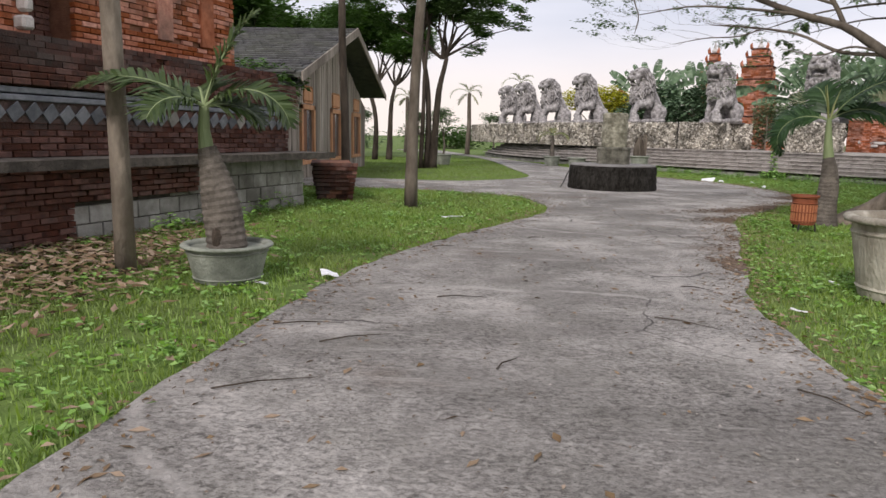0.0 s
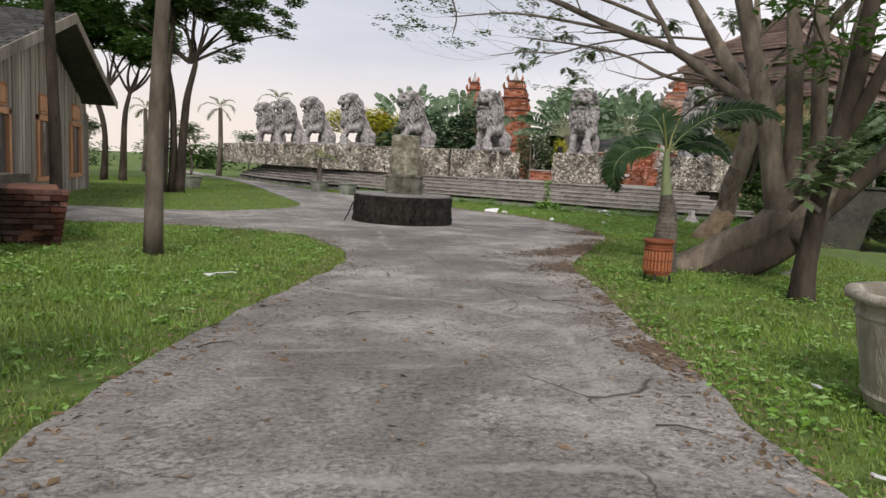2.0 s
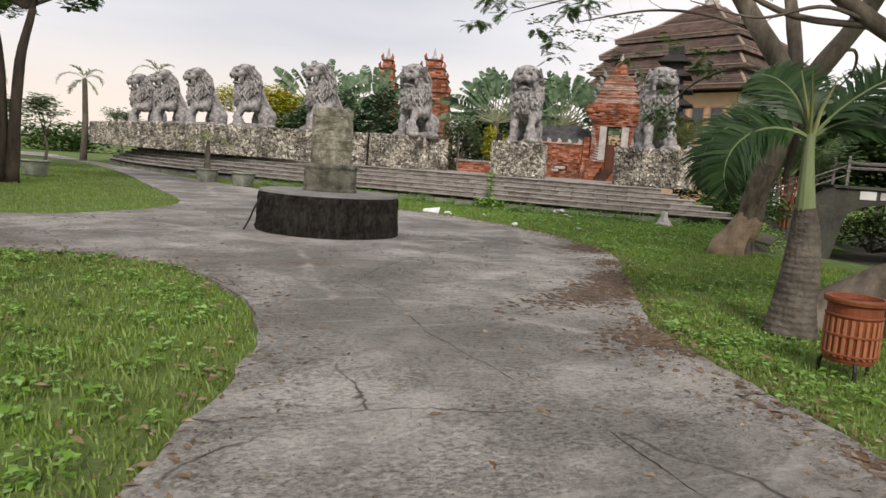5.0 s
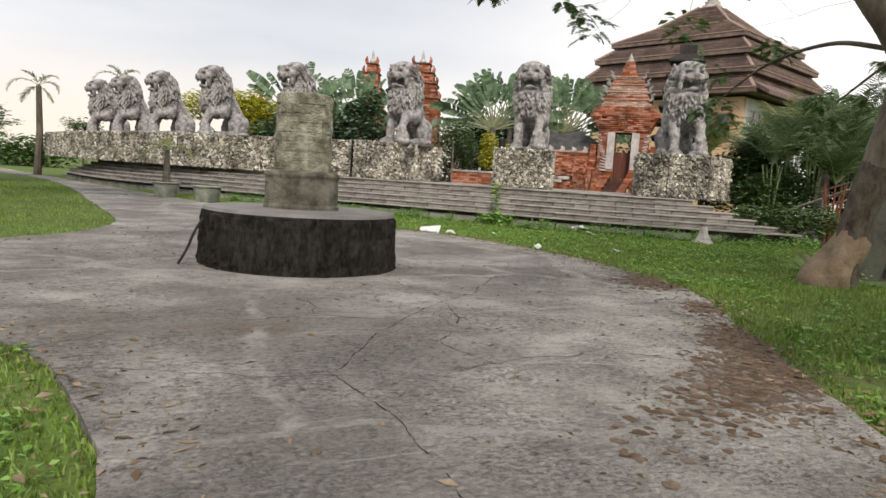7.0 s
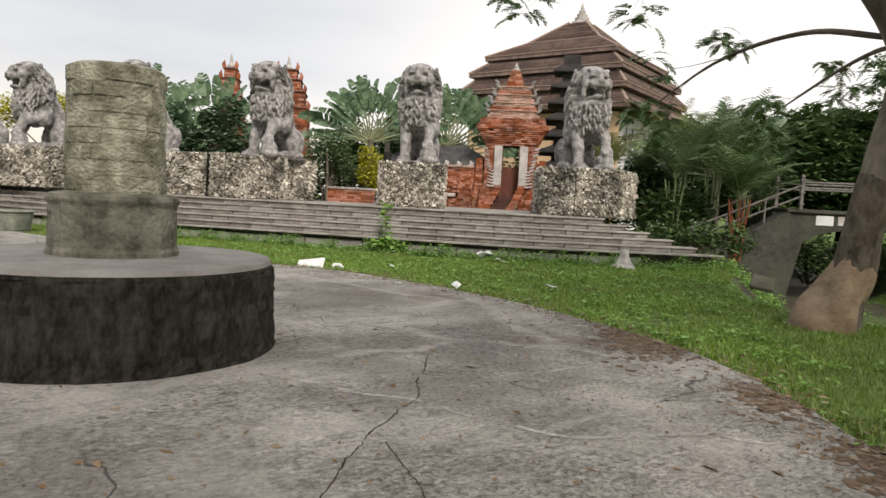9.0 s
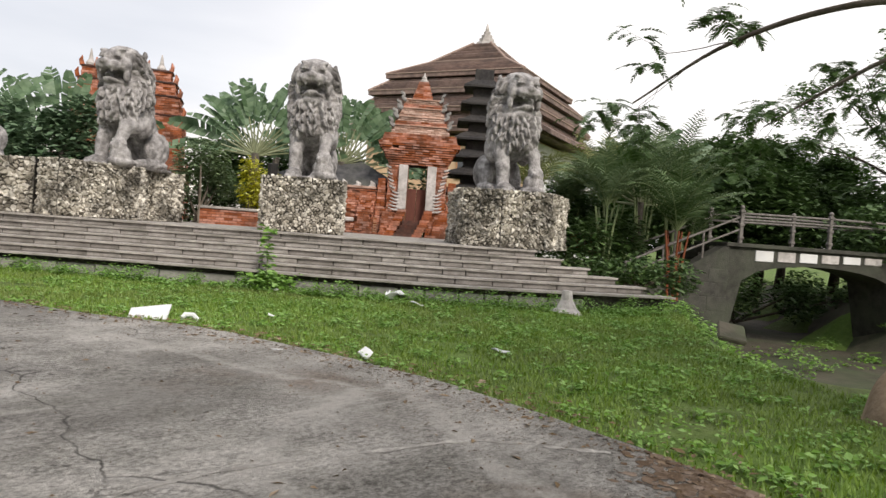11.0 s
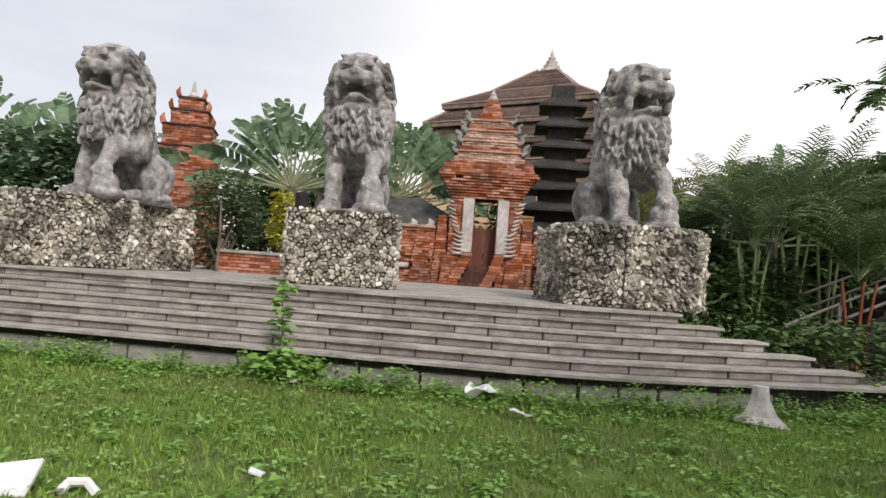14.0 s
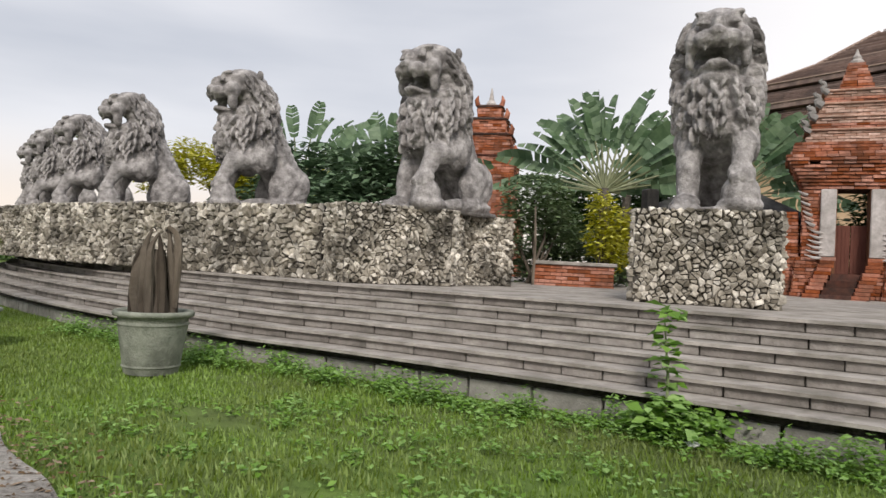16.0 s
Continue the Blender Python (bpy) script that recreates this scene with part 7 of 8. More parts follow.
lathe(bm, [(0.75, 13.9), (0.7, 14.15), (0.5, 14.2), (0.55, 14.4), (0.35, 14.45), (0.4, 14.65), (0.22, 14.7), (0.26, 14.9), (0.12, 14.95), (0.14, 15.1), (0.02, 15.5)], 8)
part("roof_finial", bm, M_CARVE, hall, "pale tiered roof finial")

meru = thing("meru_tower", "black fibre-thatched pagoda tower with stacked roofs", "tower", pose(25.3, 35.4, 0.85, 0, 0, -46))
bm = bmesh.new()
box(bm, -0.7, 0.7, -0.7, 0.7, 0, 2.3)
part("body", bm, M_BRICKD, meru)
z, w = 2.0, 1.36
for k in range(7):
    bm = bmesh.new()
    hip(bm, w, w, z, z + 0.30, w * 0.46, w * 0.46, 0.07)
    bmesh.ops.subdivide_edges(bm, edges=bm.edges, cuts=3, use_grid_fill=True)
    for v in bm.verts:
        v.co += Vector((noise.noise(v.co * 2 + Vector((k, 0, 0))), noise.noise(v.co * 2 + Vector((0, k, 0))), noise.noise(v.co * 2.5))) * 0.07
    part("thatched_roof", bm, M_THATCH, meru)
    bm = bmesh.new()
    box(bm, -w * 0.48, w * 0.48, -w * 0.48, w * 0.48, z + 0.2, z + 0.70, 0.02)
    part("storey", bm, M_THATCH, meru, "dark timber storey between the roofs")
    z += 0.675
    w *= 0.905
low = thing("thatched_pavilion", "low dark-roofed pavilion behind the gate wall", "pavilion", pose(21.3, 38.8, 0.8, 0, 0, -45))
bm = bmesh.new()
hip(bm, 2.6, 1.8, 1.9, 3.0, 0.6, 0.3)
part("roof", bm, M_ROOFD, low)
for sx in (-1, 1):
    for sy in (-1, 1):
        bm = bmesh.new()
        box(bm, sx * 2.0 - 0.1, sx * 2.0 + 0.1, sy * 1.3 - 0.1, sy * 1.3 + 0.1, -0.2, 1.9)
        part("post", bm, M_SHUT, low)


def brick_tower(name, label, base, yaw, w, d, z1, steps_, lean=0.0, cap=True):
    th = thing(name, label, "tower", pose(*base, 0, 0, yaw))
    z = 0.0
    n = len(steps_)
    for k, (f, hh) in enumerate(steps_):
        courses(th, -w * f + lean * (1 - f), w * f * (1 if not lean else 0.9), -d * f, d * f, z, max(2, round(hh / 0.1)), 0.1, bl=0.3, jit=0.04)
        z += max(2, round(hh / 0.1)) * 0.1
        bm = bmesh.new()
        box(bm, -w * f - 0.06 + lean * (1 - f), w * f + 0.06, -d * f - 0.06, d * f + 0.06, z - 0.05, z + 0.04, 0.02)
        part("cornice", bm, M_BRICKD, th)
        for s in (-1, 1):
            bm = bmesh.new()
            tube(bm, [(s * w * f, -d * f, z), (s * (w * f + 0.05), -d * f, z + 0.2), (s * w * f, -d * f, z + 0.38)], [0.1, 0.09, 0.02], 6, 0.3)
            part("corner_ornament", bm, M_BRICK, th)
    bm = bmesh.new()
    lathe(bm, [(0.16, z), (0.2, z + 0.15), (0.1, z + 0.3), (0.02, z + 0.75)], 7)
    part("finial", bm, M_CARVE if cap else M_BRICK, th)


brick_tower("split_gate_half", "tall stepped red brick half of a split gate", (17.7, 47.1, 0.8), -30, 1.05, 0.9, 8, [(1.25, 2.2), (1.0, 2.3), (0.82, 0.8), (0.62, 0.6), (0.42, 0.5)])
brick_tower("split_gate_half", "slender red brick half of a split gate", (15.2, 48.1, 0.8), -30, 0.75, 0.8, 8, [(1.3, 2.2), (1.0, 1.5), (0.75, 1.2), (0.5, 0.8), (0.35, 0.5)])
brick_tower("brick_shrine", "small tiered orange brick shrine behind the plinth", (9.4, 48.6, 0.8), -20, 1.0, 0.9, 5.5, [(1.0, 1.2), (0.8, 0.9), (0.95, 0.3), (0.7, 0.4), (0.5, 0.4), (0.3, 0.4)], cap=False)
brick_tower("brick_shrine", "small stepped brick shrine among the plants", (13.6, 42.5, 0.8), -30, 0.7, 0.6, 4, [(1.0, 1.0), (0.8, 0.6), (0.55, 0.5)], cap=False)

# low brick planter walls on the platform
for x, y, a, w in ((15.4, 36.3, -25, 1.7), (20.6, 28.0, -42, 2.4)):
    pw = thing("planter_wall", "low orange brick planter wall with pale coping", "wall", pose(x, y, ZP - 0.03, 0, 0, a))
    courses(pw, -w / 2, w / 2, 0, 0.4, 0, 6, 0.08, jit=0.012)
    bm = bmesh.new()
    box(bm, -w / 2 - 0.06, w / 2 + 0.06, -0.06, 0.46, 0.48, 0.56, 0.015)
    part("coping", bm, M_NOSE, pw)
bm = bmesh.new()
box(bm, -0.09, 0.09, -0.09, 0.09, 0, 0.3, 0.02)
lamp = part("lantern_box", bm, M_IRON)
lamp.matrix_world = pose(13.62, 31.15, ZT - 0.03)
tagged(lamp, "small dark box standing on the plinth edge", "box")


# ---- plants behind the platform ----
RV = random.Random(77)
for x, y, az, n, st_, lf, hh in ((17.6, 38.8, -45, 20, 1.3, 1.6, 2.7), (20.9, 38.3, -45, 19, 1.3, 1.6, 2.8), (13.4, 45.0, -35, 15, 1.5, 1.7, 2.6), (20.9, 42.8, -45, 15, 1.5, 1.7, 3.2), (24.0, 41.5, -45, 15, 1.5, 1.7, 2.8), (22.8, 40.4, -45, 14, 1.5, 1.6, 3.0), (10.6, 45.6, -35, 14, 1.5, 1.6, 2.8), (25.9, 28.7, -55, 9, 1.2, 1.7, 1.9)):
    th = thing("travellers_palm", "fan-shaped travellers palm with torn blue-green paddle leaves", "palm", pose(x, y, 0.8), "travellers palms")
    bm = bmesh.new()
    tube(bm, [(0, 0, -0.1), (0.03, 0, hh * 0.5), (0, 0, hh)], [0.2, 0.16, 0.14], 8, 0.1)
    part("trunk", bm, M_PTRUNK, th)
    paddle_fan(th, (0, 0, hh - 0.1), az, n, st_, lf, RV, 165)
for x, y, z, blobs, n, s, m, lab in (
    (12.4, 41.3, 0.9, [((0.1, 0, 2.4), (0.9, 0.8, 1.3)), ((0.5, 0, 3.3), (0.5, 0.5, 0.7)), ((-0.5, 0, 2.9), (0.5, 0.5, 0.6)), ((-1.2, 0.6, 1.6), (1.1, 1.0, 1.2)), ((0.9, 0.3, 1.3), (0.9, 0.8, 1.2)), ((0.0, 0, 0.6), (1.6, 0.8, 0.8))], 6400, 0.3, M_LEAFB, "tall blue-green shrub behind the lion plinths"),
    (10.8, 44.0, 0.9, [((0, 0, 2.0), (1.8, 1.4, 1.9)), ((-1.6, 1, 1.4), (1.4, 1, 1.2))], 5000, 0.34, M_LEAFB, "dense blue-green shrub behind the lion plinths"),
    (15.0, 37.4, 0.95, [((0, 0, 1.9), (0.9, 0.8, 0.75)), ((0.7, 0.2, 1.3), (0.7, 0.6, 0.6)), ((-0.6, 0, 1.2), (0.5, 0.5, 0.5))], 2800, 0.17, M_FRONDL, "grey-green small tree with slim pale stem"),
    (16.6, 38.0, 0.95, [((0, 0, 0.7), (1.0, 0.7, 0.75)), ((1.1, 0.2, 0.6), (0.8, 0.6, 0.6)), ((-1.3, 0.2, 0.6), (0.8, 0.6, 0.6))], 2600, 0.22, M_FRONDL, "grey-green leafy undergrowth behind the planter wall"),
    (16.3, 36.6, 0.97, [((0, 0, 1.15), (0.5, 0.45, 0.6)), ((0.4, 0.1, 0.9), (0.5, 0.4, 0.55)), ((-0.1, 0, 1.8), (0.35, 0.35, 0.4)), ((0.55, 0, 1.5), (0.35, 0.3, 0.35))], 2200, 0.15, M_LEAFY, "bright yellow-green shrub beside the plinth"),
    (8.6, 46.5, 0.9, [((0, 0, 3.0), (1.1, 1.0, 0.9)), ((-1.3, 0.5, 3.3), (1.0, 0.9, 0.8)), ((0.4, 0, 1.6), (1.2, 0.8, 0.9)), ((-2.4, 1.6, 3.0), (0.9, 0.8, 0.8))], 5200, 0.22, M_LEAFY, "yellow-leaved shrub behind the far lions"),
    (12.0, 49.0, 0.9, [((0, 0, 3.0), (1.3, 1.0, 0.8)), ((-1.6, 0.3, 3.0), (1.1, 0.9, 0.8)), ((-0.9, 0.3, 1.9), (0.9, 0.8, 0.9))], 4200, 0.24, M_LEAFY, "yellow-leaved shrub behind the far lions"),
    (23.6, 36.2, 0.9, [((0, 0, 2.2), (0.5, 0.45, 0.9)), ((0.2, 0, 3.2), (0.35, 0.3, 0.6))], 700, 0.22, M_LEAFD, "leafy climber beside the brick gate"),
    (22.6, 29.4, 0.9, [((0, 0, 1.0), (1.3, 1.0, 1.1)), ((1.4, 0.2, 0.9), (1.2, 1.0, 1.0))], 4200, 0.28, M_LEAFD, "dark shrubs behind the low planter wall"),
    (22.9, 36.9, 0.85, [((0, 0, 1.2), (0.9, 0.7, 1.2)), ((0.8, -0.7, 1.1), (0.7, 0.6, 1.1))], 1800, 0.22, M_LEAFD, "dark shrubs behind the gate"),
    (27.6, 26.0, -0.9, [((0, 0, 0.9), (1.6, 0.8, 0.9)), ((2.2, -1.2, 0.9), (1.6, 0.8, 0.9)), ((4.4, -2.4, 0.9), (1.6, 0.8, 0.9)), ((-1.4, 0.9, 1.0), (1.0, 0.7, 0.9))], 5200, 0.22, M_LEAFD, "dark undergrowth on the bank behind the bridge"),
    (20.6, 27.2, 0.3, [((0, 0, 0.8), (0.8, 0.7, 0.9)), ((1.2, -0.3, 0.9), (0.9, 0.7, 1.0)), ((-0.6, 0.9, 0.9), (0.6, 0.6, 0.8))], 3600, 0.2, M_LEAFD, "dense dark shrubs behind the step end"),
    (19.3, 25.0, 0.3, [((0, 0, 0.35), (0.7, 0.5, 0.45)), ((0.9, -0.4, 0.3), (0.7, 0.6, 0.5)), ((-0.6, 0.6, 0.3), (0.5, 0.5, 0.4))], 1800, 0.16, M_LEAFD, "low dark shrubs at the end of the steps"),
    (29.0, 27.0, 0.0, [((0, 0, 3.2), (2.0, 1.8, 1.9)), ((1.6, -1.0, 2.4), (1.8, 1.6, 1.6)), ((-1.4, 0.8, 2.2), (1.4, 1.2, 1.4)), ((0.4, 0.2, 4.6), (1.3, 1.2, 0.9))], 15000, 0.32, M_LEAFD, "dense dark-leaved tree beside the bridge"),
    (33.0, 24.0, 0.0, [((0, 0, 2.6), (2.4, 2.0, 1.6)), ((2.0, -2.0, 2.8), (2.4, 2.2, 1.4)), ((3.5, -4.5, 3.6), (3.0, 2.4, 1.4))], 15000, 0.36, M_LEAFD, "dark dense trees beyond the creek"),
    (27.5, 22.0, -0.2, [((0, 0, 2.2), (1.8, 1.6, 1.0)), ((2.5, -2.0, 2.8), (2.2, 2.0, 1.2)), ((0.5, -3.5, 3.4), (2.0, 2.0, 0.9))], 7000, 0.26, M_LEAFD, "spreading dark tree over the creek"),
    (18.8, 46.5, 0.8, [((1.5, -1.2, 2.4), (1.8, 1.4, 1.6)), ((3.4, -2.8, 2.4), (1.8, 1.4, 1.5)), ((5.4, -4.6, 2.0), (1.8, 1.4, 1.4)), ((-4.6, 2.0, 1.4), (1.6, 1.2, 1.4))], 9000, 0.36, M_LEAFD, "dense dark hedge behind the travellers palms"),
    (34.0, 30.0, 0.0, [((0, 0, 3.0), (2.6, 2.4, 2.0)), ((-2.0, 2.0, 2.6), (2.0, 2.0, 1.6))], 12000, 0.4, M_LEAF, "bright green trees behind the bridge"),
):
    bush("shrub" if s < 0.25 else "large_shrub", lab, (x, y, z), blobs, n, s, m, RV, 5)
bm = bmesh.new()
tube(bm, [(0, 0, 0), (0.02, 0, 0.9), (-0.02, 0, 1.7)], [0.035, 0.03, 0.02], 6)
ob = part("sapling_stem", bm, M_BARKP)
ob.matrix_world = pose(14.55, 36.5, ZP - 0.02)
tagged(ob, "slim pale sapling stem at the plinth's side", "sapling")
# feathery palms in clumps by the bridge
for x, y, n, hgt, ln, m, lab in ((20.9, 26.9, 20, 1.5, 1.9, M_FRONDL, "grey-green feathery palm clump behind the planter wall"), (22.4, 27.6, 22, 1.7, 2.3, M_FRONDG, "mid-green feathery palm clump behind the planter wall"),
                                 (21.75, 25.35, 24, 1.75, 2.3, M_FRONDG, "red-stemmed feathery palm beside the bridge rail"), (23.8, 25.9, 12, 1.6, 2.0, M_FRONDG, "feathery palm clump beside the bridge"), (20.0, 28.7, 11, 1.7, 1.7, M_FRONDY, "yellow-green feathery palm behind the plinth"),
                                 (23.0, 27.0, 22, 2.0, 2.4, M_FRONDL, "grey-green feathery palm clump behind the planter wall"), (24.6, 26.9, 22, 2.2, 2.5, M_FRONDG, "mid-green feathery palm clump beside the bridge"), (24.3, 29.3, 20, 2.2, 2.3, M_FRONDY, "yellow-green feathery palm clump behind the plinth"), (22.3, 29.0, 18, 1.6, 2.0, M_FRONDL, "grey-green feathery palm clump behind the planter wall")):
    th = thing("areca_palm", lab, "palm", pose(x, y, -0.05 if y < 26 else 0.7))
    for k in range(5):
        a = 72 * k
        d = Vector((math.cos(radians(a)), math.sin(radians(a)), 0))
        bm = bmesh.new()
        tube(bm, [d * 0.12, d * 0.2 + Vector((0, 0, hgt * 0.6)), d * 0.3 + Vector((0, 0, hgt))], [0.035, 0.03, 0.022], 6)
        part("cane", bm, M_BIN if "red" in lab else M_STALK, th, "red-orange cane" if "red" in lab else "")
    palm_crown(th, (0, 0, hgt), [(360 * k / n + RV.uniform(-14, 14), RV.uniform(48, 88), RV.uniform(45, 95), RV.uniform(0.8, 1.1)) for k in range(n)], RV, m, ln, 0.5, 24, 0.035)

# ---- bridge and creek ----
br = thing("footbridge", "small arched grey masonry footbridge with pipe rails", "bridge", pose(23.1, 24.37, 0, 0, 0, -38))
# local x runs across the creek, -y towards the road
N = 18
top = [(x, 1.35 + 0.12 * math.sin(math.pi * (x + 1.0) / 7.0)) for x in np.linspace(-0.2, 7.0, N)]
bm = bmesh.new()
F0, F1 = [], []
for yy, L in ((0.0, F0), (1.6, F1)):
    for x, z in top:
        u = (x - 0.2) / 4.4
        lowz = -1.4 if not (0 < u < 1) else 0.45 + 0.58 * math.sin(math.pi * min(1, max(0, u))) ** 0.4
        L.append((bm.verts.new((x, yy, z)), bm.verts.new((x, yy, lowz))))
for i in range(N - 1):
    bm.faces.new((F0[i][1], F0[i + 1][1], F0[i + 1][0], F0[i][0]))
    bm.faces.new((F1[i][0], F1[i + 1][0], F1[i + 1][1], F1[i][1]))
    bm.faces.new((F0[i][0], F0[i + 1][0], F1[i + 1][0], F1[i][0]))
    bm.faces.new((F0[i][1], F1[i][1], F1[i + 1][1], F0[i + 1][1]))
bm.faces.new((F0[0][0], F1[0][0], F1[0][1], F0[0][1]))
bm.faces.new((F0[-1][0], F0[-1][1], F1[-1][1], F1[-1][0]))
bmesh.ops.recalc_face_normals(bm, faces=bm.faces)
part("arch", bm, M_BRIDGE, br)
bm = bmesh.new()
box(bm, -0.3, 7.1, -0.1, 1.7, 1.42, 1.52, 0.01)
part("deck", bm, M_BRIDGE, br)
for k in range(6):
    bm = bmesh.new()
    box(bm, 0.55 + 0.62 * k, 1.05 + 0.62 * k, -0.03, 0.01, 1.08 + 0.02 * k, 1.36, 0.01)
    part("panel", bm, M_WHITE if k % 2 == 0 else M_CARVE, br, "chipped white tile panel")
bm = bmesh.new()
V = [(-2.7, -0.06, -0.6), (-0.2, -0.06, -1.2), (-0.2, -0.06, 1.48), (-2.7, -0.06, 0.0)]
vs = [bm.verts.new(v) for v in V] + [bm.verts.new((x, 0.4, z)) for x, y, z in V]
for f in ((0, 1, 2, 3), (7, 6, 5, 4), (0, 4, 5, 1), (1, 5, 6, 2), (2, 6, 7, 3), (3, 7, 4, 0)):
    bm.faces.new([vs[i] for i in f])
bmesh.ops.recalc_face_normals(bm, faces=bm.faces)
part("stair_wall", bm, M_BRIDGE, br)
for j in range(4):
    for i in range(3):
        x0 = -0.72 - 0.55 * i + (0.25 if j % 2 else 0)
        if 0.36 * j + 0.2 > 1.40 + 0.68 * (x0 + 0.2) or x0 + 0.5 > -0.2:
            continue
        bm = bmesh.new()
        box(bm, x0, x0 + 0.53, -0.068, -0.05, -0.25 + 0.36 * j, 0.095 + 0.36 * j, 0.006)
        part("masonry_block", bm, M_BRIDGE, br)
for yy in (0.0, 1.55):
    for x in (0.1, 2.6, 5.1):
        bm = bmesh.new()
        box(bm, x - 0.045, x + 0.045, yy - 0.045, yy + 0.045, 1.5, 2.4, 0.008)
        for z in (1.62, 1.95, 2.3):
            box(bm, x - 0.065, x + 0.065, yy - 0.065, yy + 0.065, z, z + 0.07, 0.01)
        bmesh.ops.create_icosphere(bm, subdivisions=2, radius=0.06, matrix=Matrix.Translation((x, yy, 2.44)))
        part("rail_post", bm, M_RAIL, br)
    for z in (2.12, 2.28):
        bm = bmesh.new()
        tube(bm, [(0.1, yy, z), (3, yy, z + 0.03), (7, yy, z)], 0.03, 7)
        part("rail", bm, M_RAIL, br)
    # rails of the stair up to the bridge
    for dz in (0.0, 0.32):
        bm = bmesh.new()
        tube(bm, [(0.1, yy, 2.2 - dz), (-2.95 - 0.1 * yy, yy, 0.82 - dz * 0.95)], 0.028, 7)
        part("stair_rail", bm, M_RAIL, br)
    for x, z in ((-2.92, 0.84), (-1.95, 1.25), (-0.9, 1.74)):
        bm = bmesh.new()
        tube(bm, [(x, yy, -0.2), (x, yy, z + 0.02)], 0.03, 7)
        part("baluster", bm, M_RAIL, br)
for k in range(7):
    bm = bmesh.new()
    box(bm, -2.3 + 0.3 * k, -1.9 + 0.3 * k + 0.02, 0.41, 1.5, -0.1, 0.2 + 0.2 * k)
    part("stair_tread", bm, M_BRIDGE, br)
# bank wall on the far side and a tilted slab added for the near bank's culvert mouth
bm = bmesh.new()
pts = spline([(18.5, 14.6, 0), (22.0, 17.2, 0), (26.0, 19.6, 0), (32.0, 22.0, 0)], 24)
for a, b in zip(pts, pts[1:]):
    m = pose((a.x + b.x) / 2, (a.y + b.y) / 2, 0, 0, 0, math.degrees(math.atan2(b.y - a.y, b.x - a.x)))
    r = bmesh.ops.create_cube(bm, size=1, matrix=m @ Matrix.Translation((0, 0, -0.65)) @ Matrix.Diagonal(((b - a).length + 0.02, 0.3, 1.5, 1)))
bank = part("bank_wall", bm, M_BRIDGE)
tagged(bank, "low dark stone bank wall along the creek", "wall")
bm = bmesh.new()
box(bm, -0.38, 0.38, -0.22, 0.22, -0.04, 0.04, 0.02)
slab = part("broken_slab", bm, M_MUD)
slab.matrix_world = pose(16.9, 21.9, -0.10, 8, -14, 25)
tagged(slab, "tilted slab standing in for a culvert mouth on the creek bank", "slab")
bm = bmesh.new()
tube(bm, [(0, 0, -0.03), (0.01, 0, 0.06), (0.0, 0, 0.2), (0.0, 0, 0.34)], [0.30, 0.17, 0.10, 0.085], 8, 0.35)
ob = part("cement_stump", bm, M_CARVE)
ob.matrix_world = pose(15.40, 24.20, 0.0) @ Matrix.Diagonal((1.05, 1.05, 1.1, 1))
tagged(ob, "pale flared cement stump below the steps", "stump")

def creek_bed():
    xs, ys = np.arange(15.0, 45.0, 0.6), np.arange(4.0, 40.0, 0.6)
    V, F, idx = [], [], {}
    for i, x in enumerate(xs):
        for j, y in enumerate(ys):
            idx[i, j] = len(V)
            V.append((float(x), float(y), ground_z(x, y) - 0.012 if dip(x, y) < -0.10 else ground_z(x, y) - 0.06))
    for i in range(len(xs) - 1):
        for j in range(len(ys) - 1):
            q = (idx[i, j], idx[i + 1, j], idx[i + 1, j + 1], idx[i, j + 1])
            if min(V[k][2] for k in q) < -0.12:
                F.append(q)
    tagged(raw("creek_bed", V, F, M_MUD, smooth=True), "muddy bed of the dry creek, its shade put into the colour", "ground", kind="structure")


creek_bed()
for x, y, h, s in ((29.6, 29.6, 4.0, 1), (31.5, 26.8, 4.3, 2), (35.0, 25.2, 4.4, 3), (33.0, 31.5, 4.6, 4), (37.5, 28.0, 4.8, 5), (38.0, 20.5, 4.0, 6)):
    rr = random.Random(300 + s)
    tr = tree_thing("creekside_tree", "dense dark green tree beyond the creek", (x, y, -0.3), [([(0, 0, 0), (0.2, 0, h * 0.4), (0.1, 0, h * 0.7)], [0.22, 0.16, 0.12])], M_BARKD, M_LEAFD, rr, 6000, 0.2, 2, 1.2, 0.6, {"limbs": 5}, group="creekside trees")
    crown_sprays(tr, [((rr.uniform(-2.2, 2.2), rr.uniform(-1.8, 1.8), h * rr.uniform(0.35, 1.3)), rr.uniform(0.9, 1.5)) for _ in range(12)], (0.1, 0, h * 0.6), 11000, 0.22, M_LEAFD if s % 3 else M_LEAF, rr)

for x, y, h, s in ((33.0, 22.6, 8.0, 1), (36.0, 18.0, 8.5, 2)):
    rr = random.Random(340 + s)
    tr = tree_thing("feathery_tree", "tall feathery light green tree beyond the creek", (x, y, -0.5), [([(0, 0, 0), (0.3, 0, h * 0.4), (0.1, 0, h * 0.75)], [0.2, 0.15, 0.09])], M_BARK, M_LEAF, rr, 3000, 0.16, 2, 1.6, 0.6, {"limbs": 5}, group="feathery trees")
    crown_sprays(tr, [((rr.uniform(-3.4, 3.0), rr.uniform(-3.0, 3.4), h * rr.uniform(0.6, 1.15)), rr.uniform(0.9, 1.6)) for _ in range(14)], (0.1, 0, h * 0.55), 9000, 0.17, M_LEAF, rr)

# ---- other pots and palms ----
th, body = pot("cement_planter", "mossy grey cement pot on the lawn", (7.45, 31.6, -0.01), 0.40, 0.29, 0.70, M_POTM, R)
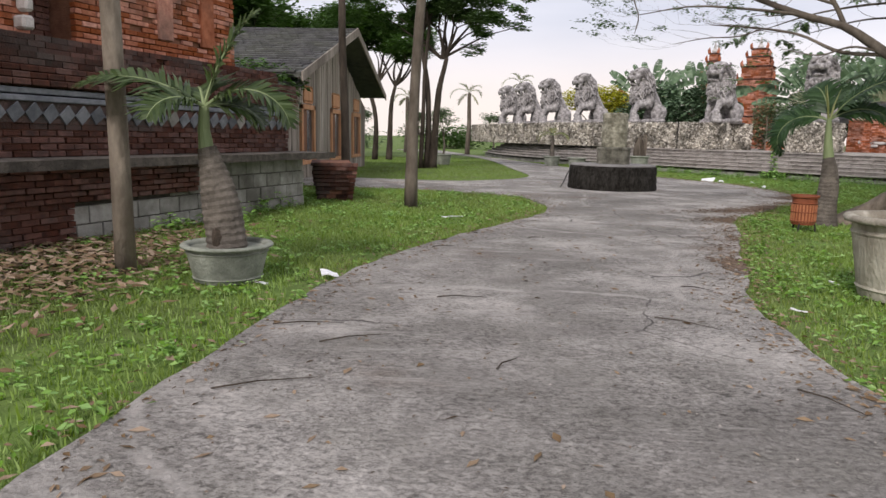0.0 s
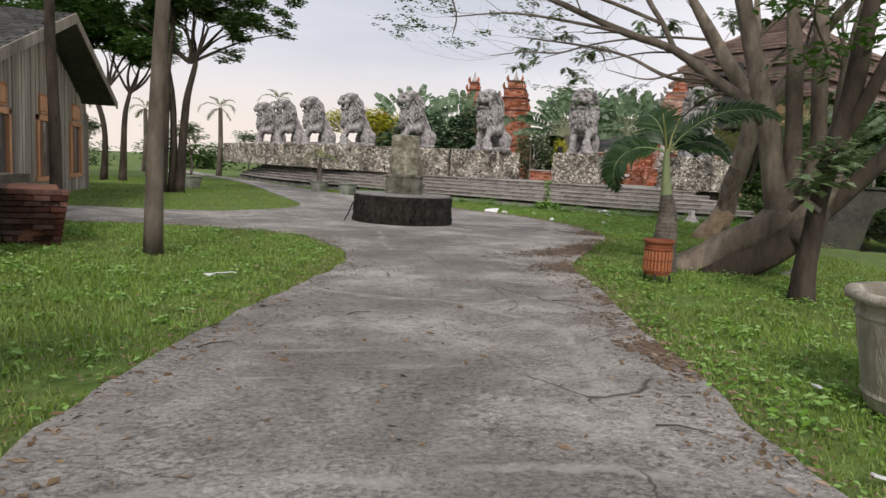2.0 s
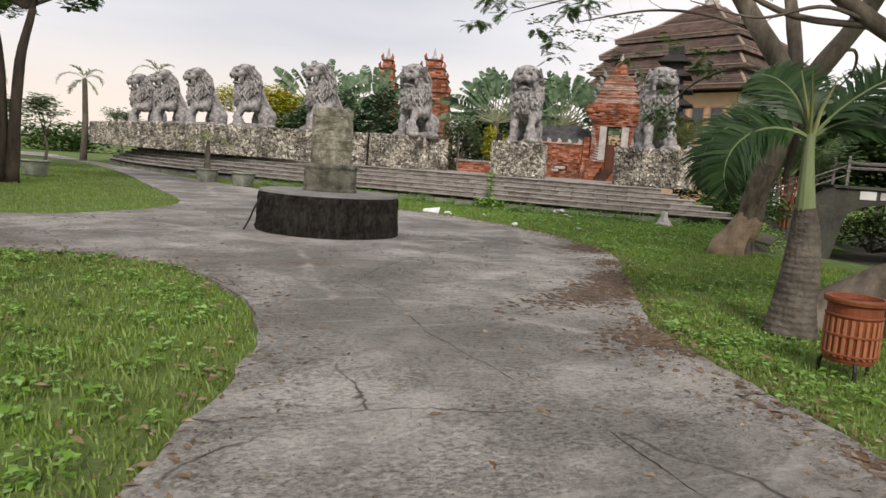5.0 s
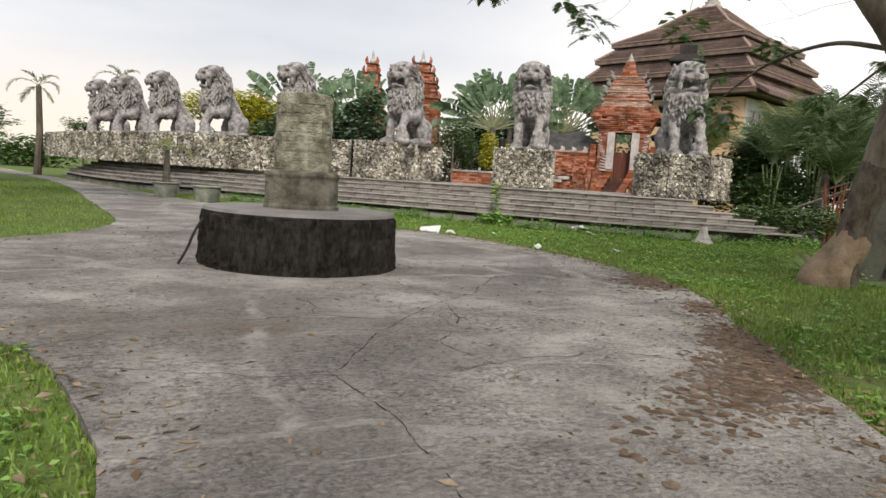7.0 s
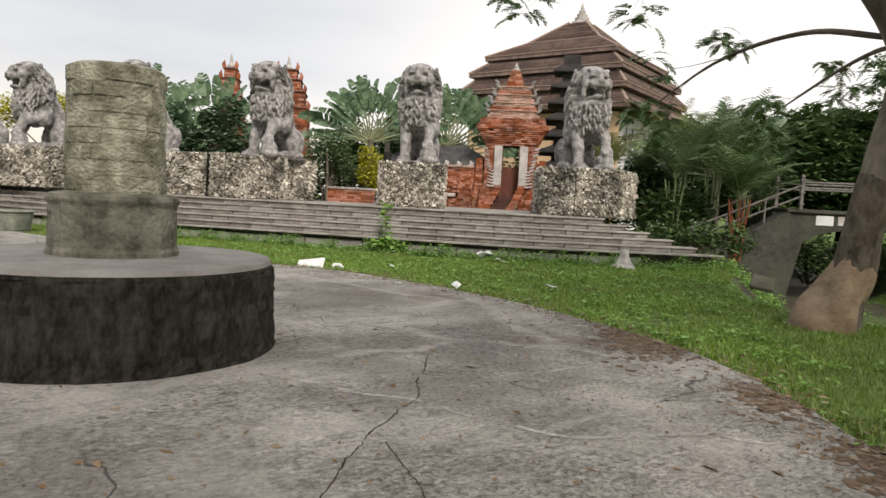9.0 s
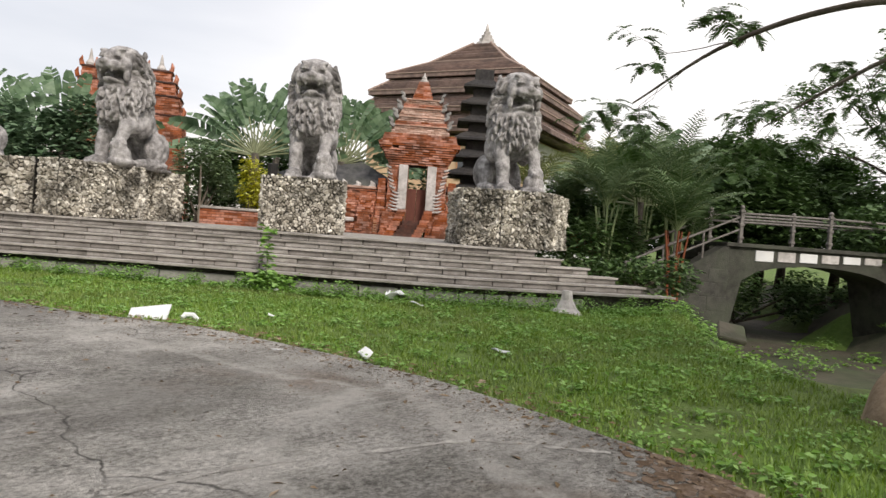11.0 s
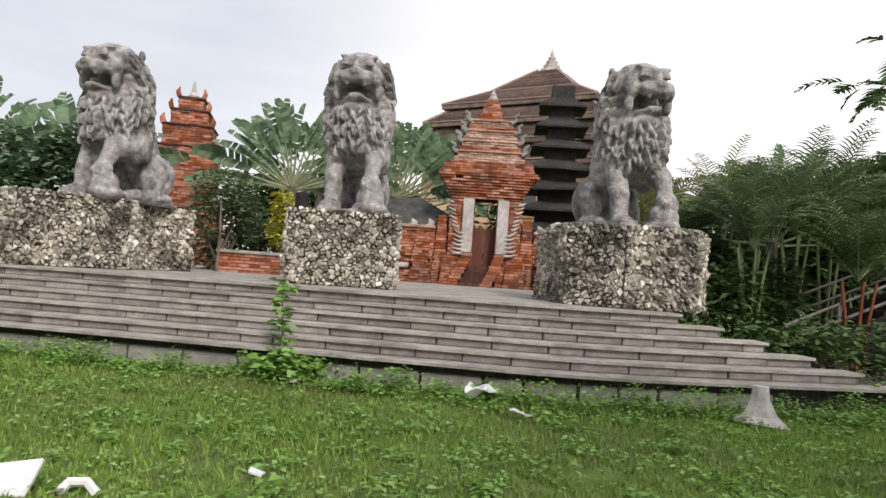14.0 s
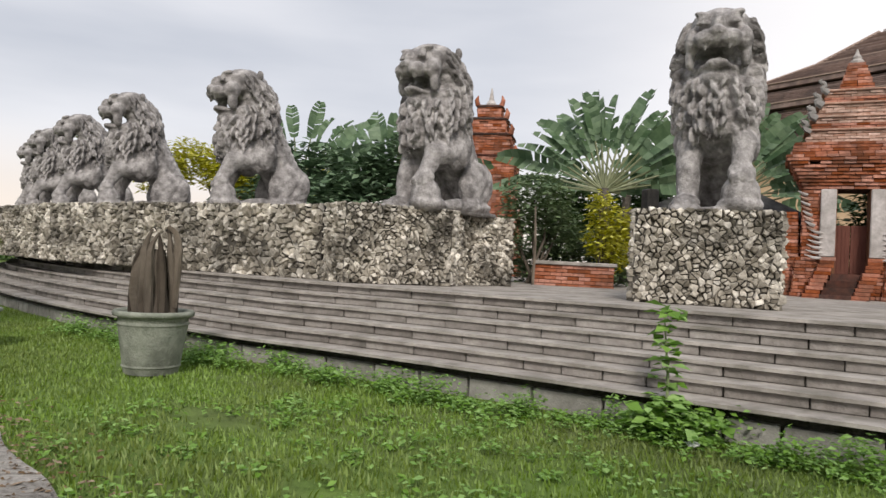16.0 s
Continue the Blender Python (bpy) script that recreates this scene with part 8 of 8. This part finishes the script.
deadp = thing("dead_palm_stump", "grey broken dead palm stump with a hanging strip", "stump", pose(7.45, 31.6, 0.58))
rd = random.Random(19)
bm = bmesh.new()
tube(bm, spline([(-0.02, 0, 0), (-0.03, 0, 0.35), (-0.05, 0, 0.62), (-0.04, 0, 0.80)], 14), [0.24, 0.22, 0.19, 0.10], 14, 0.5)
part("stump", bm, M_BARK, deadp)
for k in range(11):
    a = 33 * k + rd.uniform(-10, 10)
    c, q = math.cos(radians(a)), math.sin(radians(a))
    h = rd.uniform(0.62, 1.12)
    bm = bmesh.new()
    tube(bm, spline([(0.21 * c, 0.21 * q, 0), (0.21 * c, 0.20 * q, h * 0.4), (0.17 * c - 0.03, 0.16 * q, h * 0.8), (0.09 * c + rd.uniform(-0.06, 0.06), 0.08 * q, h)], 9), [0.055, 0.06, 0.045, 0.012], 6, 0.7)
    part("bark_shard", bm, M_BARK if k % 3 else M_BARKD, deadp)
bm = bmesh.new()
tube(bm, spline([(0.10, -0.10, 1.05), (0.20, -0.12, 0.95), (0.23, -0.12, 0.6), (0.22, -0.11, 0.15)], 10), [0.03, 0.05, 0.045, 0.03], 7, 0.5)
part("hanging_strip", bm, M_BARKP, deadp)
for x, y, lab in ((4.0, 35.7, "dark cement pot with a drooping palm"), (-1.35, 34.3, "empty mossy cement pot on the grass"), (5.0, 33.7, "grey cement pot at the foot of the steps")):
    th, body = pot("cement_planter", lab, (x, y, -0.01), 0.42, 0.32, 0.5, M_POTM, R)
    if "palm" in lab:
        p = thing("drooping_palm", "half-dead drooping palm in a dark cement pot", "palm", pose(x, y, 0.4))
        bm = bmesh.new()
        tube(bm, [(0, 0, 0), (0, 0, 0.6), (0.02, 0, 1.1)], [0.13, 0.10, 0.06], 8)
        part("trunk", bm, M_PTRUNK, p)
        palm_crown(p, (0.02, 0, 1.1), [(160, 35, 130, 1), (200, 20, 110, 0.9), (20, 30, 120, 1), (-30, 25, 110, 0.9), (90, 60, 100, 0.8)], R, M_FRONDY, 1.1, 0.3, 18, 0.035)
for x, y, h, k in ((-0.9, 53.5, 4.6, 1), (3.0, 56.0, 5.6, 2), (-10.5, 60, 5.0, 3), (-6.0, 57, 4.4, 4)):
    p = thing("coconut_palm", "tall ragged palm with sparse drooping fronds", "palm", pose(x, y, -0.05), "distant palms")
    rr = random.Random(k)
    bm = bmesh.new()
    tube(bm, [(0, 0, 0), (0.1, 0, h * 0.5), (0.05, 0, h)], [0.2, 0.16, 0.13], 8)
    part("trunk", bm, M_BARK, p)
    palm_crown(p, (0.05, 0, h), [(180 + rr.uniform(-25, 25), 35, 130, rr.uniform(0.7, 1.1)), (10 + rr.uniform(-25, 25), 40, 150, rr.uniform(0.6, 1.0)), (200, 70, 80, 0.6), (150, -20, 60, rr.uniform(0.5, 0.9)), (-20, -35, 40, rr.uniform(0.4, 0.8)), (330, 62, 110, 0.7)], rr, M_FRONDY, 1.9, 0.45, 15, 0.06)
for x, y, s in ((-2.4, 49, 1), (-4.5, 54, 2), (-9, 52, 3), (1.0, 58, 4)):
    rr = random.Random(100 + s)
    tree_thing("young_tree", "small airy tree with thin pale branches", (x, y, -0.05), [([(0, 0, 0), (0.1, 0, 0.7), (0, 0, 1.3)], [0.09, 0.07, 0.05])], M_BARK, M_FRONDL, rr, 900, 0.26, 2, 0.9, 0.6, {"limbs": 4})
for x, y, s in ((-16, 70, 1), (-4, 78, 2), (8, 75, 3), (-28, 66, 4), (20, 78, 5), (-38, 80, 6), (-14, 58, 7)):
    rr = random.Random(200 + s)
    bush("distant_thicket", "hazy green thicket on the far side of the grounds", (x, y, -0.05), [((rr.uniform(-5, 5), rr.uniform(-2, 2), rr.uniform(0.8, 1.8)), (3.0, 2.0, 1.5)) for _ in range(5)], 2600, 0.5, M_FRONDL if s % 2 else M_LEAF, rr, 5)


# ---- grass, weeds, litter ----
def poly_dist_ok(px, py):
    return ~inside(px, py, _RP)


def grass_field():
    g = np.random.default_rng(5)
    lipx = np.array([[p.x, p.y] for p in lip])
    lawn_r = np.array([(p.x, p.y) for p in LINE_R[::-1] if p.y > -1 and p.y < 50] + [(float(a), float(b)) for a, b in lipx[::-1] if b < 50] + [(19.5, 24.0), (14.4, 21.2), (12.6, 19.2), (12.5, 16.5), (11, 11), (9, 4), (6, 0)])
    lawn_l = np.array([(p.x, p.y) for p in LINE_L if -1 < p.y < 18.7 and p.x > -8] + [(-4.6, 18.4), (-2.7, 14.2), (-4.2, 8.5), (-6, 5), (-6, 0)])
    isle = np.array([(p.x, p.y) for p in LINE_I if p.x > -7 and p.y < 45] + [(-7, 45)])
    pts = []
    for poly, per, y0, y1 in ((lawn_r, 1000, 2, 34), (lawn_l, 1100, 2, 19), (isle, 200, 21, 45)):
        lo, hi = poly.min(0), poly.max(0)
        n = int((hi[0] - lo[0]) * (hi[1] - lo[1]) * per)
        q = g.uniform(lo, hi, (n, 2))
        q = q[inside(q[:, 0], q[:, 1], poly)]
        q = q[poly_dist_ok(q[:, 0], q[:, 1])]
        pts.append(q)
    P = np.vstack(pts)
    # bare and thin patches
    keep = np.array([noise.noise((x * 0.9, y * 0.9, 7)) + 0.5 * noise.noise((x * 2.7, y * 2.7, 2)) for x, y in P]) > -0.42 + g.uniform(0, 0.35, len(P)) - 0.25
    P = P[keep]
    n = len(P)
    hgt = g.uniform(0.02, 0.06, n) * (1 + 0.5 * g.random(n) ** 6)
    tall = np.array([noise.noise((x * 0.6, y * 0.6, 11)) for x, y in P])
    hgt *= 1 + 0.9 * np.clip(tall, 0, 1)
    az = g.uniform(0, 2 * np.pi, n)
    lean = g.uniform(0.1, 0.7, n) * hgt
    w = g.uniform(0.003, 0.007, n) * (1 + 0.03 * np.clip(P[:, 1] - 4, 0, 30))
    gz = np.array([ground_z(x, y) for x, y in P]) - 0.035
    dx, dy = np.cos(az), np.sin(az)
    V = np.zeros((n, 4, 3))
    V[:, 0] = np.c_[P[:, 0] - dy * w, P[:, 1] + dx * w, gz]
    V[:, 1] = np.c_[P[:, 0] + dy * w, P[:, 1] - dx * w, gz]
    V[:, 2] = np.c_[P[:, 0] + dx * lean * 0.4 + dy * w * 0.7, P[:, 1] + dy * lean * 0.4 - dx * w * 0.7, gz + hgt * 0.6]
    V[:, 3] = np.c_[P[:, 0] + dx * lean, P[:, 1] + dy * lean, gz + hgt]
    F = np.array([[0, 1, 2], [0, 2, 3]])[None] + (np.arange(n) * 4)[:, None, None]
    me = bpy.data.meshes.new("grass")
    me.vertices.add(n * 4)
    me.vertices.foreach_set("co", V.reshape(-1))
    F = F.reshape(-1, 3)
    me.loops.add(len(F) * 3)
    me.loops.foreach_set("vertex_index", F.reshape(-1))
    me.polygons.add(len(F))
    me.polygons.foreach_set("loop_start", np.arange(len(F)) * 3)
    me.update(calc_edges=True)
    me.materials.append(M_BLADE)
    ob = new("grass", me)
    tagged(ob, "short uneven green lawn grass with thin patches", "grass", kind="stuff")
    return lawn_r, lawn_l


LAWN_R, LAWN_L = grass_field()


def weeds(name, label, spots, rng, material, size=0.06):
    V, F = [], []
    for x, y, n, r, h in spots:
        z = ground_z(x, y) - 0.02
        v, f = leaf_cloud([((x, y, z + h * 0.45), (r, r, h * 0.55))], n, size * rng.uniform(0.8, 1.3), rng, 0.5, 0.6)
        b = len(V)
        V += v
        F += [tuple(b + i for i in g) for g in f]
    tagged(raw(name, V, F, material), label, "weeds", kind="stuff")


rw = random.Random(9)
spots = []
for p in list(lip) * 2:
    if p.y < 36:
        spots.append((p.x + rw.uniform(-0.5, 0.05), p.y + rw.uniform(-0.45, 0.0), rw.randint(40, 170), rw.uniform(0.14, 0.40), rw.uniform(0.08, 0.36)))
for _ in range(1000):
    x, y = rw.uniform(7, 17), rw.uniform(18, 30)
    if inside(np.array([x]), np.array([y]), LAWN_R)[0]:
        spots.append((x, y, rw.randint(8, 42), rw.uniform(0.08, 0.32), rw.uniform(0.04, 0.13)))
for _ in range(1100):
    x, y = rw.uniform(3.2, 10), rw.uniform(3, 18)
    if inside(np.array([x]), np.array([y]), LAWN_R)[0]:
        spots.append((x, y, rw.randint(8, 26), rw.uniform(0.08, 0.25), rw.uniform(0.05, 0.12)))
for _ in range(900):
    x, y = rw.uniform(-5, 2), rw.uniform(3, 18)
    if inside(np.array([x]), np.array([y]), LAWN_L)[0]:
        spots.append((x, y, rw.randint(8, 24), rw.uniform(0.06, 0.2), rw.uniform(0.05, 0.12)))
weeds("weeds", "broad-leaved weeds scattered through the lawn and along the steps", spots, rw, M_WEED, 0.055)
spots = [(rw.uniform(-3.6, -2.6), rw.uniform(9, 17), rw.randint(20, 50), rw.uniform(0.1, 0.3), rw.uniform(0.1, 0.4)) for _ in range(40)]
weeds("tall_weeds", "taller weeds at the foot of the brick temple", spots, rw, M_WEED, 0.08)
spots = [(rw.uniform(17.6, 20.3), rw.uniform(21.8, 24.2), rw.randint(40, 90), rw.uniform(0.2, 0.5), rw.uniform(0.15, 0.45)) for _ in range(22)] + [(rw.uniform(18.5, 27), rw.uniform(21.5, 25), rw.randint(30, 70), rw.uniform(0.2, 0.5), rw.uniform(0.15, 0.5)) for _ in range(26)]
weeds("bank_weeds", "rank weeds on the creek bank", spots, rw, M_WEED, 0.10)
# weed that grows out of the steps
wd = thing("step_weed", "tall broad-leaved weed growing from the steps", "weed", pose(11.85, 28.25, 0.0))
bm = bmesh.new()
tube(bm, [(0, 0, 0), (0.03, 0.05, 0.5), (0.0, 0.1, 1.05)], [0.018, 0.014, 0.006], 6)
part("stem", bm, M_STALK, wd)
V, F = leaf_cloud([((0.02, 0.06, 0.30 + 0.15 * k), (0.11, 0.11, 0.08)) for k in range(6)] + [((0, -0.1, 0.14), (0.45, 0.35, 0.17))], 480, 0.15, rw, 0.4, 0.7)
raw("leaves", V, F, M_WEED, wd)


def scatter_leaves():
    """Dead leaves, chips and crumbs on the road, thicker along its edges."""
    V, F = [], []
    rs = random.Random(17)
    edge = [p for p in LINE_L if -1 < p.y < 20 and p.x > -4] + [p for p in LINE_R if -1 < p.y < 30] * 2
    for k in range(9000):
        if k < 6500:
            p = rs.choice(edge)
            x, y = p.x + rs.gauss(0, 0.22), p.y + rs.gauss(0, 0.22)
            z = 0.014
        else:
            x, y = rs.uniform(-0.6, 8.5), rs.uniform(1.5, 26)
            z = 0.014
        a = rs.uniform(0, 6.283)
        L = rs.choice((0.012, 0.015, 0.02, 0.03, 0.045)) * rs.uniform(0.6, 1.2)
        w = L * rs.uniform(0.25, 0.5)
        c, s = math.cos(a), math.sin(a)
        b = len(V)
        for u, v, h in ((-L, 0, 0.0), (0, -w, 0.004 + rs.uniform(0, 0.012)), (L, 0, rs.uniform(0, 0.01)), (0, w, 0.003)):
            V.append((x + u * c - v * s, y + u * s + v * c, z + h))
        F += [(b, b + 1, b + 2), (b, b + 2, b + 3)]
    tagged(raw("leaf_litter", V, F, M_DEAD), "dry brown leaf litter scattered over road and verge", "leaf litter", kind="stuff")


scatter_leaves()


def leaf_pile():
    V, F = [], []
    rs = random.Random(18)
    for k in range(2600):
        x, y = rs.gauss(-3.2, 0.7), rs.gauss(7.0, 1.6)
        a, L = rs.uniform(0, 6.283), rs.uniform(0.03, 0.09)
        c, s, w = math.cos(a), math.sin(a), L * 0.4
        z = rs.uniform(0.0, 0.06)
        b = len(V)
        for u, v, h in ((-L, 0, 0.0), (0, -w, rs.uniform(0, 0.03)), (L, 0, rs.uniform(0, 0.04)), (0, w, 0.01)):
            V.append((x + u * c - v * s, y + u * s + v * c, z + h))
        F += [(b, b + 1, b + 2), (b, b + 2, b + 3)]
    tagged(raw("dead_leaf_pile", V, F, M_DEAD), "heap of dry brown leaves beside the post", "leaf litter", kind="stuff")


leaf_pile()


def road_grit():
    """Pale chips and dark soil crumbs loose on the road, the soil thicker along the right-hand verge."""
    rs = random.Random(31)
    edge = [p for p in LINE_R if 8 < p.y < 26]
    for name, label, material, count, verge in (("road_grit", "pale concrete chips loose on the road", M_NOSE, 11000, 0.0), ("soil_crumbs", "brown soil crumbs spread over the road's edge", M_SOILB, 26000, 0.85)):
        P = []
        while len(P) < count:
            if rs.random() < verge:
                p = rs.choice(edge)
                q = abs(rs.gauss(0, 0.75))
                P.append((p.x - q * 0.85, p.y - q * 0.35 + rs.uniform(-0.3, 0.3)))
            else:
                P.append((rs.uniform(-2.0, 9.5), rs.uniform(1.2, 25) if rs.random() < 0.5 else rs.uniform(1.2, 12)))
        A = np.array(P)
        A = A[inside(A[:, 0], A[:, 1], _RP)]
        V, F = [], []
        for x, y in A:
            r = rs.choice((0.004, 0.006, 0.009, 0.013)) * rs.uniform(0.7, 1.3)
            a = rs.uniform(0, 6.283)
            b = len(V)
            for k in range(3):
                V.append((x + r * math.cos(a + 2.1 * k) * rs.uniform(0.7, 1.5), y + r * math.sin(a + 2.1 * k), 0.004))
            V.append((x + rs.uniform(-0.3, 0.3) * r, y, 0.006 + r * rs.uniform(0.4, 0.9)))
            F += [(b, b + 1, b + 3), (b + 1, b + 2, b + 3), (b + 2, b, b + 3)]
        tagged(raw(name, V, F, material), label, "grit", kind="stuff")


road_grit()


def mud_film():
    """Thin scales of dried mud on the road, thickest along the verge where the road bends."""
    rs = random.Random(37)
    edge = [p for p in LINE_R if 8 < p.y < 19.5]
    P = []
    for _ in range(22000):
        p = rs.choice(edge)
        q = abs(rs.gauss(0, 1.25 if p.y > 13 else 0.7)) * (0.5 + noise.noise((p.x * 0.7, p.y * 0.7, 3)))
        if noise.noise((p.x * 1.1, p.y * 1.1, 8)) + rs.uniform(-0.25, 0.25) < 0.10 + q * 0.10:
            continue
        P.append((p.x - q * 0.85, p.y - q * 0.35 + rs.uniform(-0.25, 0.25)))
    A = np.array(P)
    A = A[inside(A[:, 0], A[:, 1], _RP)]
    V, F = [], []
    for x, y in A:
        r = rs.choice((0.008, 0.012, 0.02, 0.035)) * rs.uniform(0.7, 1.3)
        b = len(V)
        z = 0.0145 + rs.uniform(0, 0.003)
        for k in range(6):
            q = r * rs.uniform(0.5, 1.4)
            V.append((x + q * math.cos(1.047 * k), y + q * math.sin(1.047 * k), z))
        F.append(tuple(range(b, b + 6)))
    tagged(raw("mud_film", V, F, M_SOILB), "thin brown dried mud along the road's edge", "mud", kind="stuff")


mud_film()
rs = random.Random(23)
for x0, y0, a, L in ((0.85, 6.3, 8, 0.42), (2.56, 5.72, -35, 0.5), (0.2, 5.0, 30, 0.5), (-0.2, 5.3, 12, 0.5), (3.0, 7.0, -30, 0.3), (1.7, 10.0, 20, 0.25), (-0.1, 4.1, 25, 0.6), (0.5, 9.0, 30, 0.3), (2.9, 4.2, -60, 0.4), (1.2, 4.6, 60, 0.25), (4.0, 10.5, -20, 0.3)):
    bm = bmesh.new()
    c, s = math.cos(radians(a)), math.sin(radians(a))
    tube(bm, [(0, 0, 0.012), (L * 0.4 * c - 0.02 * s, L * 0.4 * s + 0.02 * c, 0.02), (L * c, L * s, 0.012)], [0.006, 0.005, 0.002], 5)
    tw = part("twig", bm, M_BARKD)
    tw.matrix_world = pose(x0 - L * c / 2, y0 - L * s / 2, 0.012)
    tagged(tw, "dry fallen twig lying on the road", "twig", "fallen twigs")


def scrap(x, y, w, d, seed, yaw, lift=0.05, label="crumpled white plastic scrap on the grass"):
    rr = random.Random(seed)
    bm = bmesh.new()
    bmesh.ops.create_grid(bm, x_segments=6, y_segments=5, size=0.5)
    for v in bm.verts:
        v.co.x = v.co.x * w + rr.uniform(-0.04, 0.04) * w
        v.co.y = v.co.y * d + rr.uniform(-0.04, 0.04) * d
        v.co.z = lift * (0.6 + noise.noise((v.co.x * 6, v.co.y * 6, seed))) + 0.01
    r = bmesh.ops.extrude_face_region(bm, geom=list(bm.faces))
    for v in r["geom"]:
        if isinstance(v, bmesh.types.BMVert):
            v.co.z -= 0.012
    bmesh.ops.recalc_face_normals(bm, faces=bm.faces)
    ob = part("plastic_scrap", bm, M_PAPER)
    ob.matrix_world = pose(x, y, ground_z(x, y) + 0.0, 0, 0, yaw)
    tagged(ob, label, "litter", "litter")


for i, (x, y, w, d, a, h) in enumerate(((13.26, 26.3, 0.50, 0.34, 40, 0.18), (8.78, 23.0, 0.14, 0.12, 10, 0.03), (9.32, 22.34, 0.10, 0.10, 0, 0.09), (10.79, 21.9, 0.16, 0.12, 70, 0.05), (11.76, 27.8, 0.10, 0.08, 0, 0.05),
                                         (0.43, 12.13, 0.34, 0.10, 30, 0.05), (-0.45, 7.0, 0.16, 0.12, 20, 0.06), (-0.95, 6.5, 0.10, 0.08, 0, 0.04), (4.5, 7.6, 0.08, 0.06, 0, 0.03), (3.62, 6.3, 0.12, 0.05, -30, 0.03), (9.9, 24.9, 0.14, 0.08, 50, 0.05), (12.9, 25.4, 0.2, 0.12, 0, 0.08))):
    scrap(x, y, w, d, i + 1, a, h)
bm = bmesh.new()
box(bm, -0.14, 0.14, -0.03, 0.03, 0, 0.02, 0.005)
ob = part("paper_scrap", bm, M_PAPER)
ob.matrix_world = pose(13.35, 28.85, Z0 + 3 * RISE, 0, 0, -42)
tagged(ob, "white paper scrap lying on a step", "litter")
bm = bmesh.new()
box(bm, -0.22, 0.22, -0.015, 0.015, 0.0, 0.24, 0.006)
for v in bm.verts:
    if v.co.z > 0.2 and v.co.x < 0:
        v.co.z -= 0.09
    v.co.y += 0.02 * noise.noise((v.co.x * 4, 0, v.co.z * 4))
board = part("white_board", bm, M_PAPER)
board.matrix_world = pose(8.52, 25.35, -0.02, -48, 0, -40)
tagged(board, "broken white board propped in the grass by the road", "litter")
bm = bmesh.new()
tube(bm, [(0, 0, 0.0), (0.05, 0.02, 0.06), (0.14, 0.02, 0.06), (0.2, 0, 0.0)], 0.03, 7)
ob = part("white_pipe_bend", bm, M_PAPER)
ob.matrix_world = pose(8.85, 25.2, -0.02, 0, 0, -30)
tagged(ob, "bent white plastic pipe end in the grass", "litter")
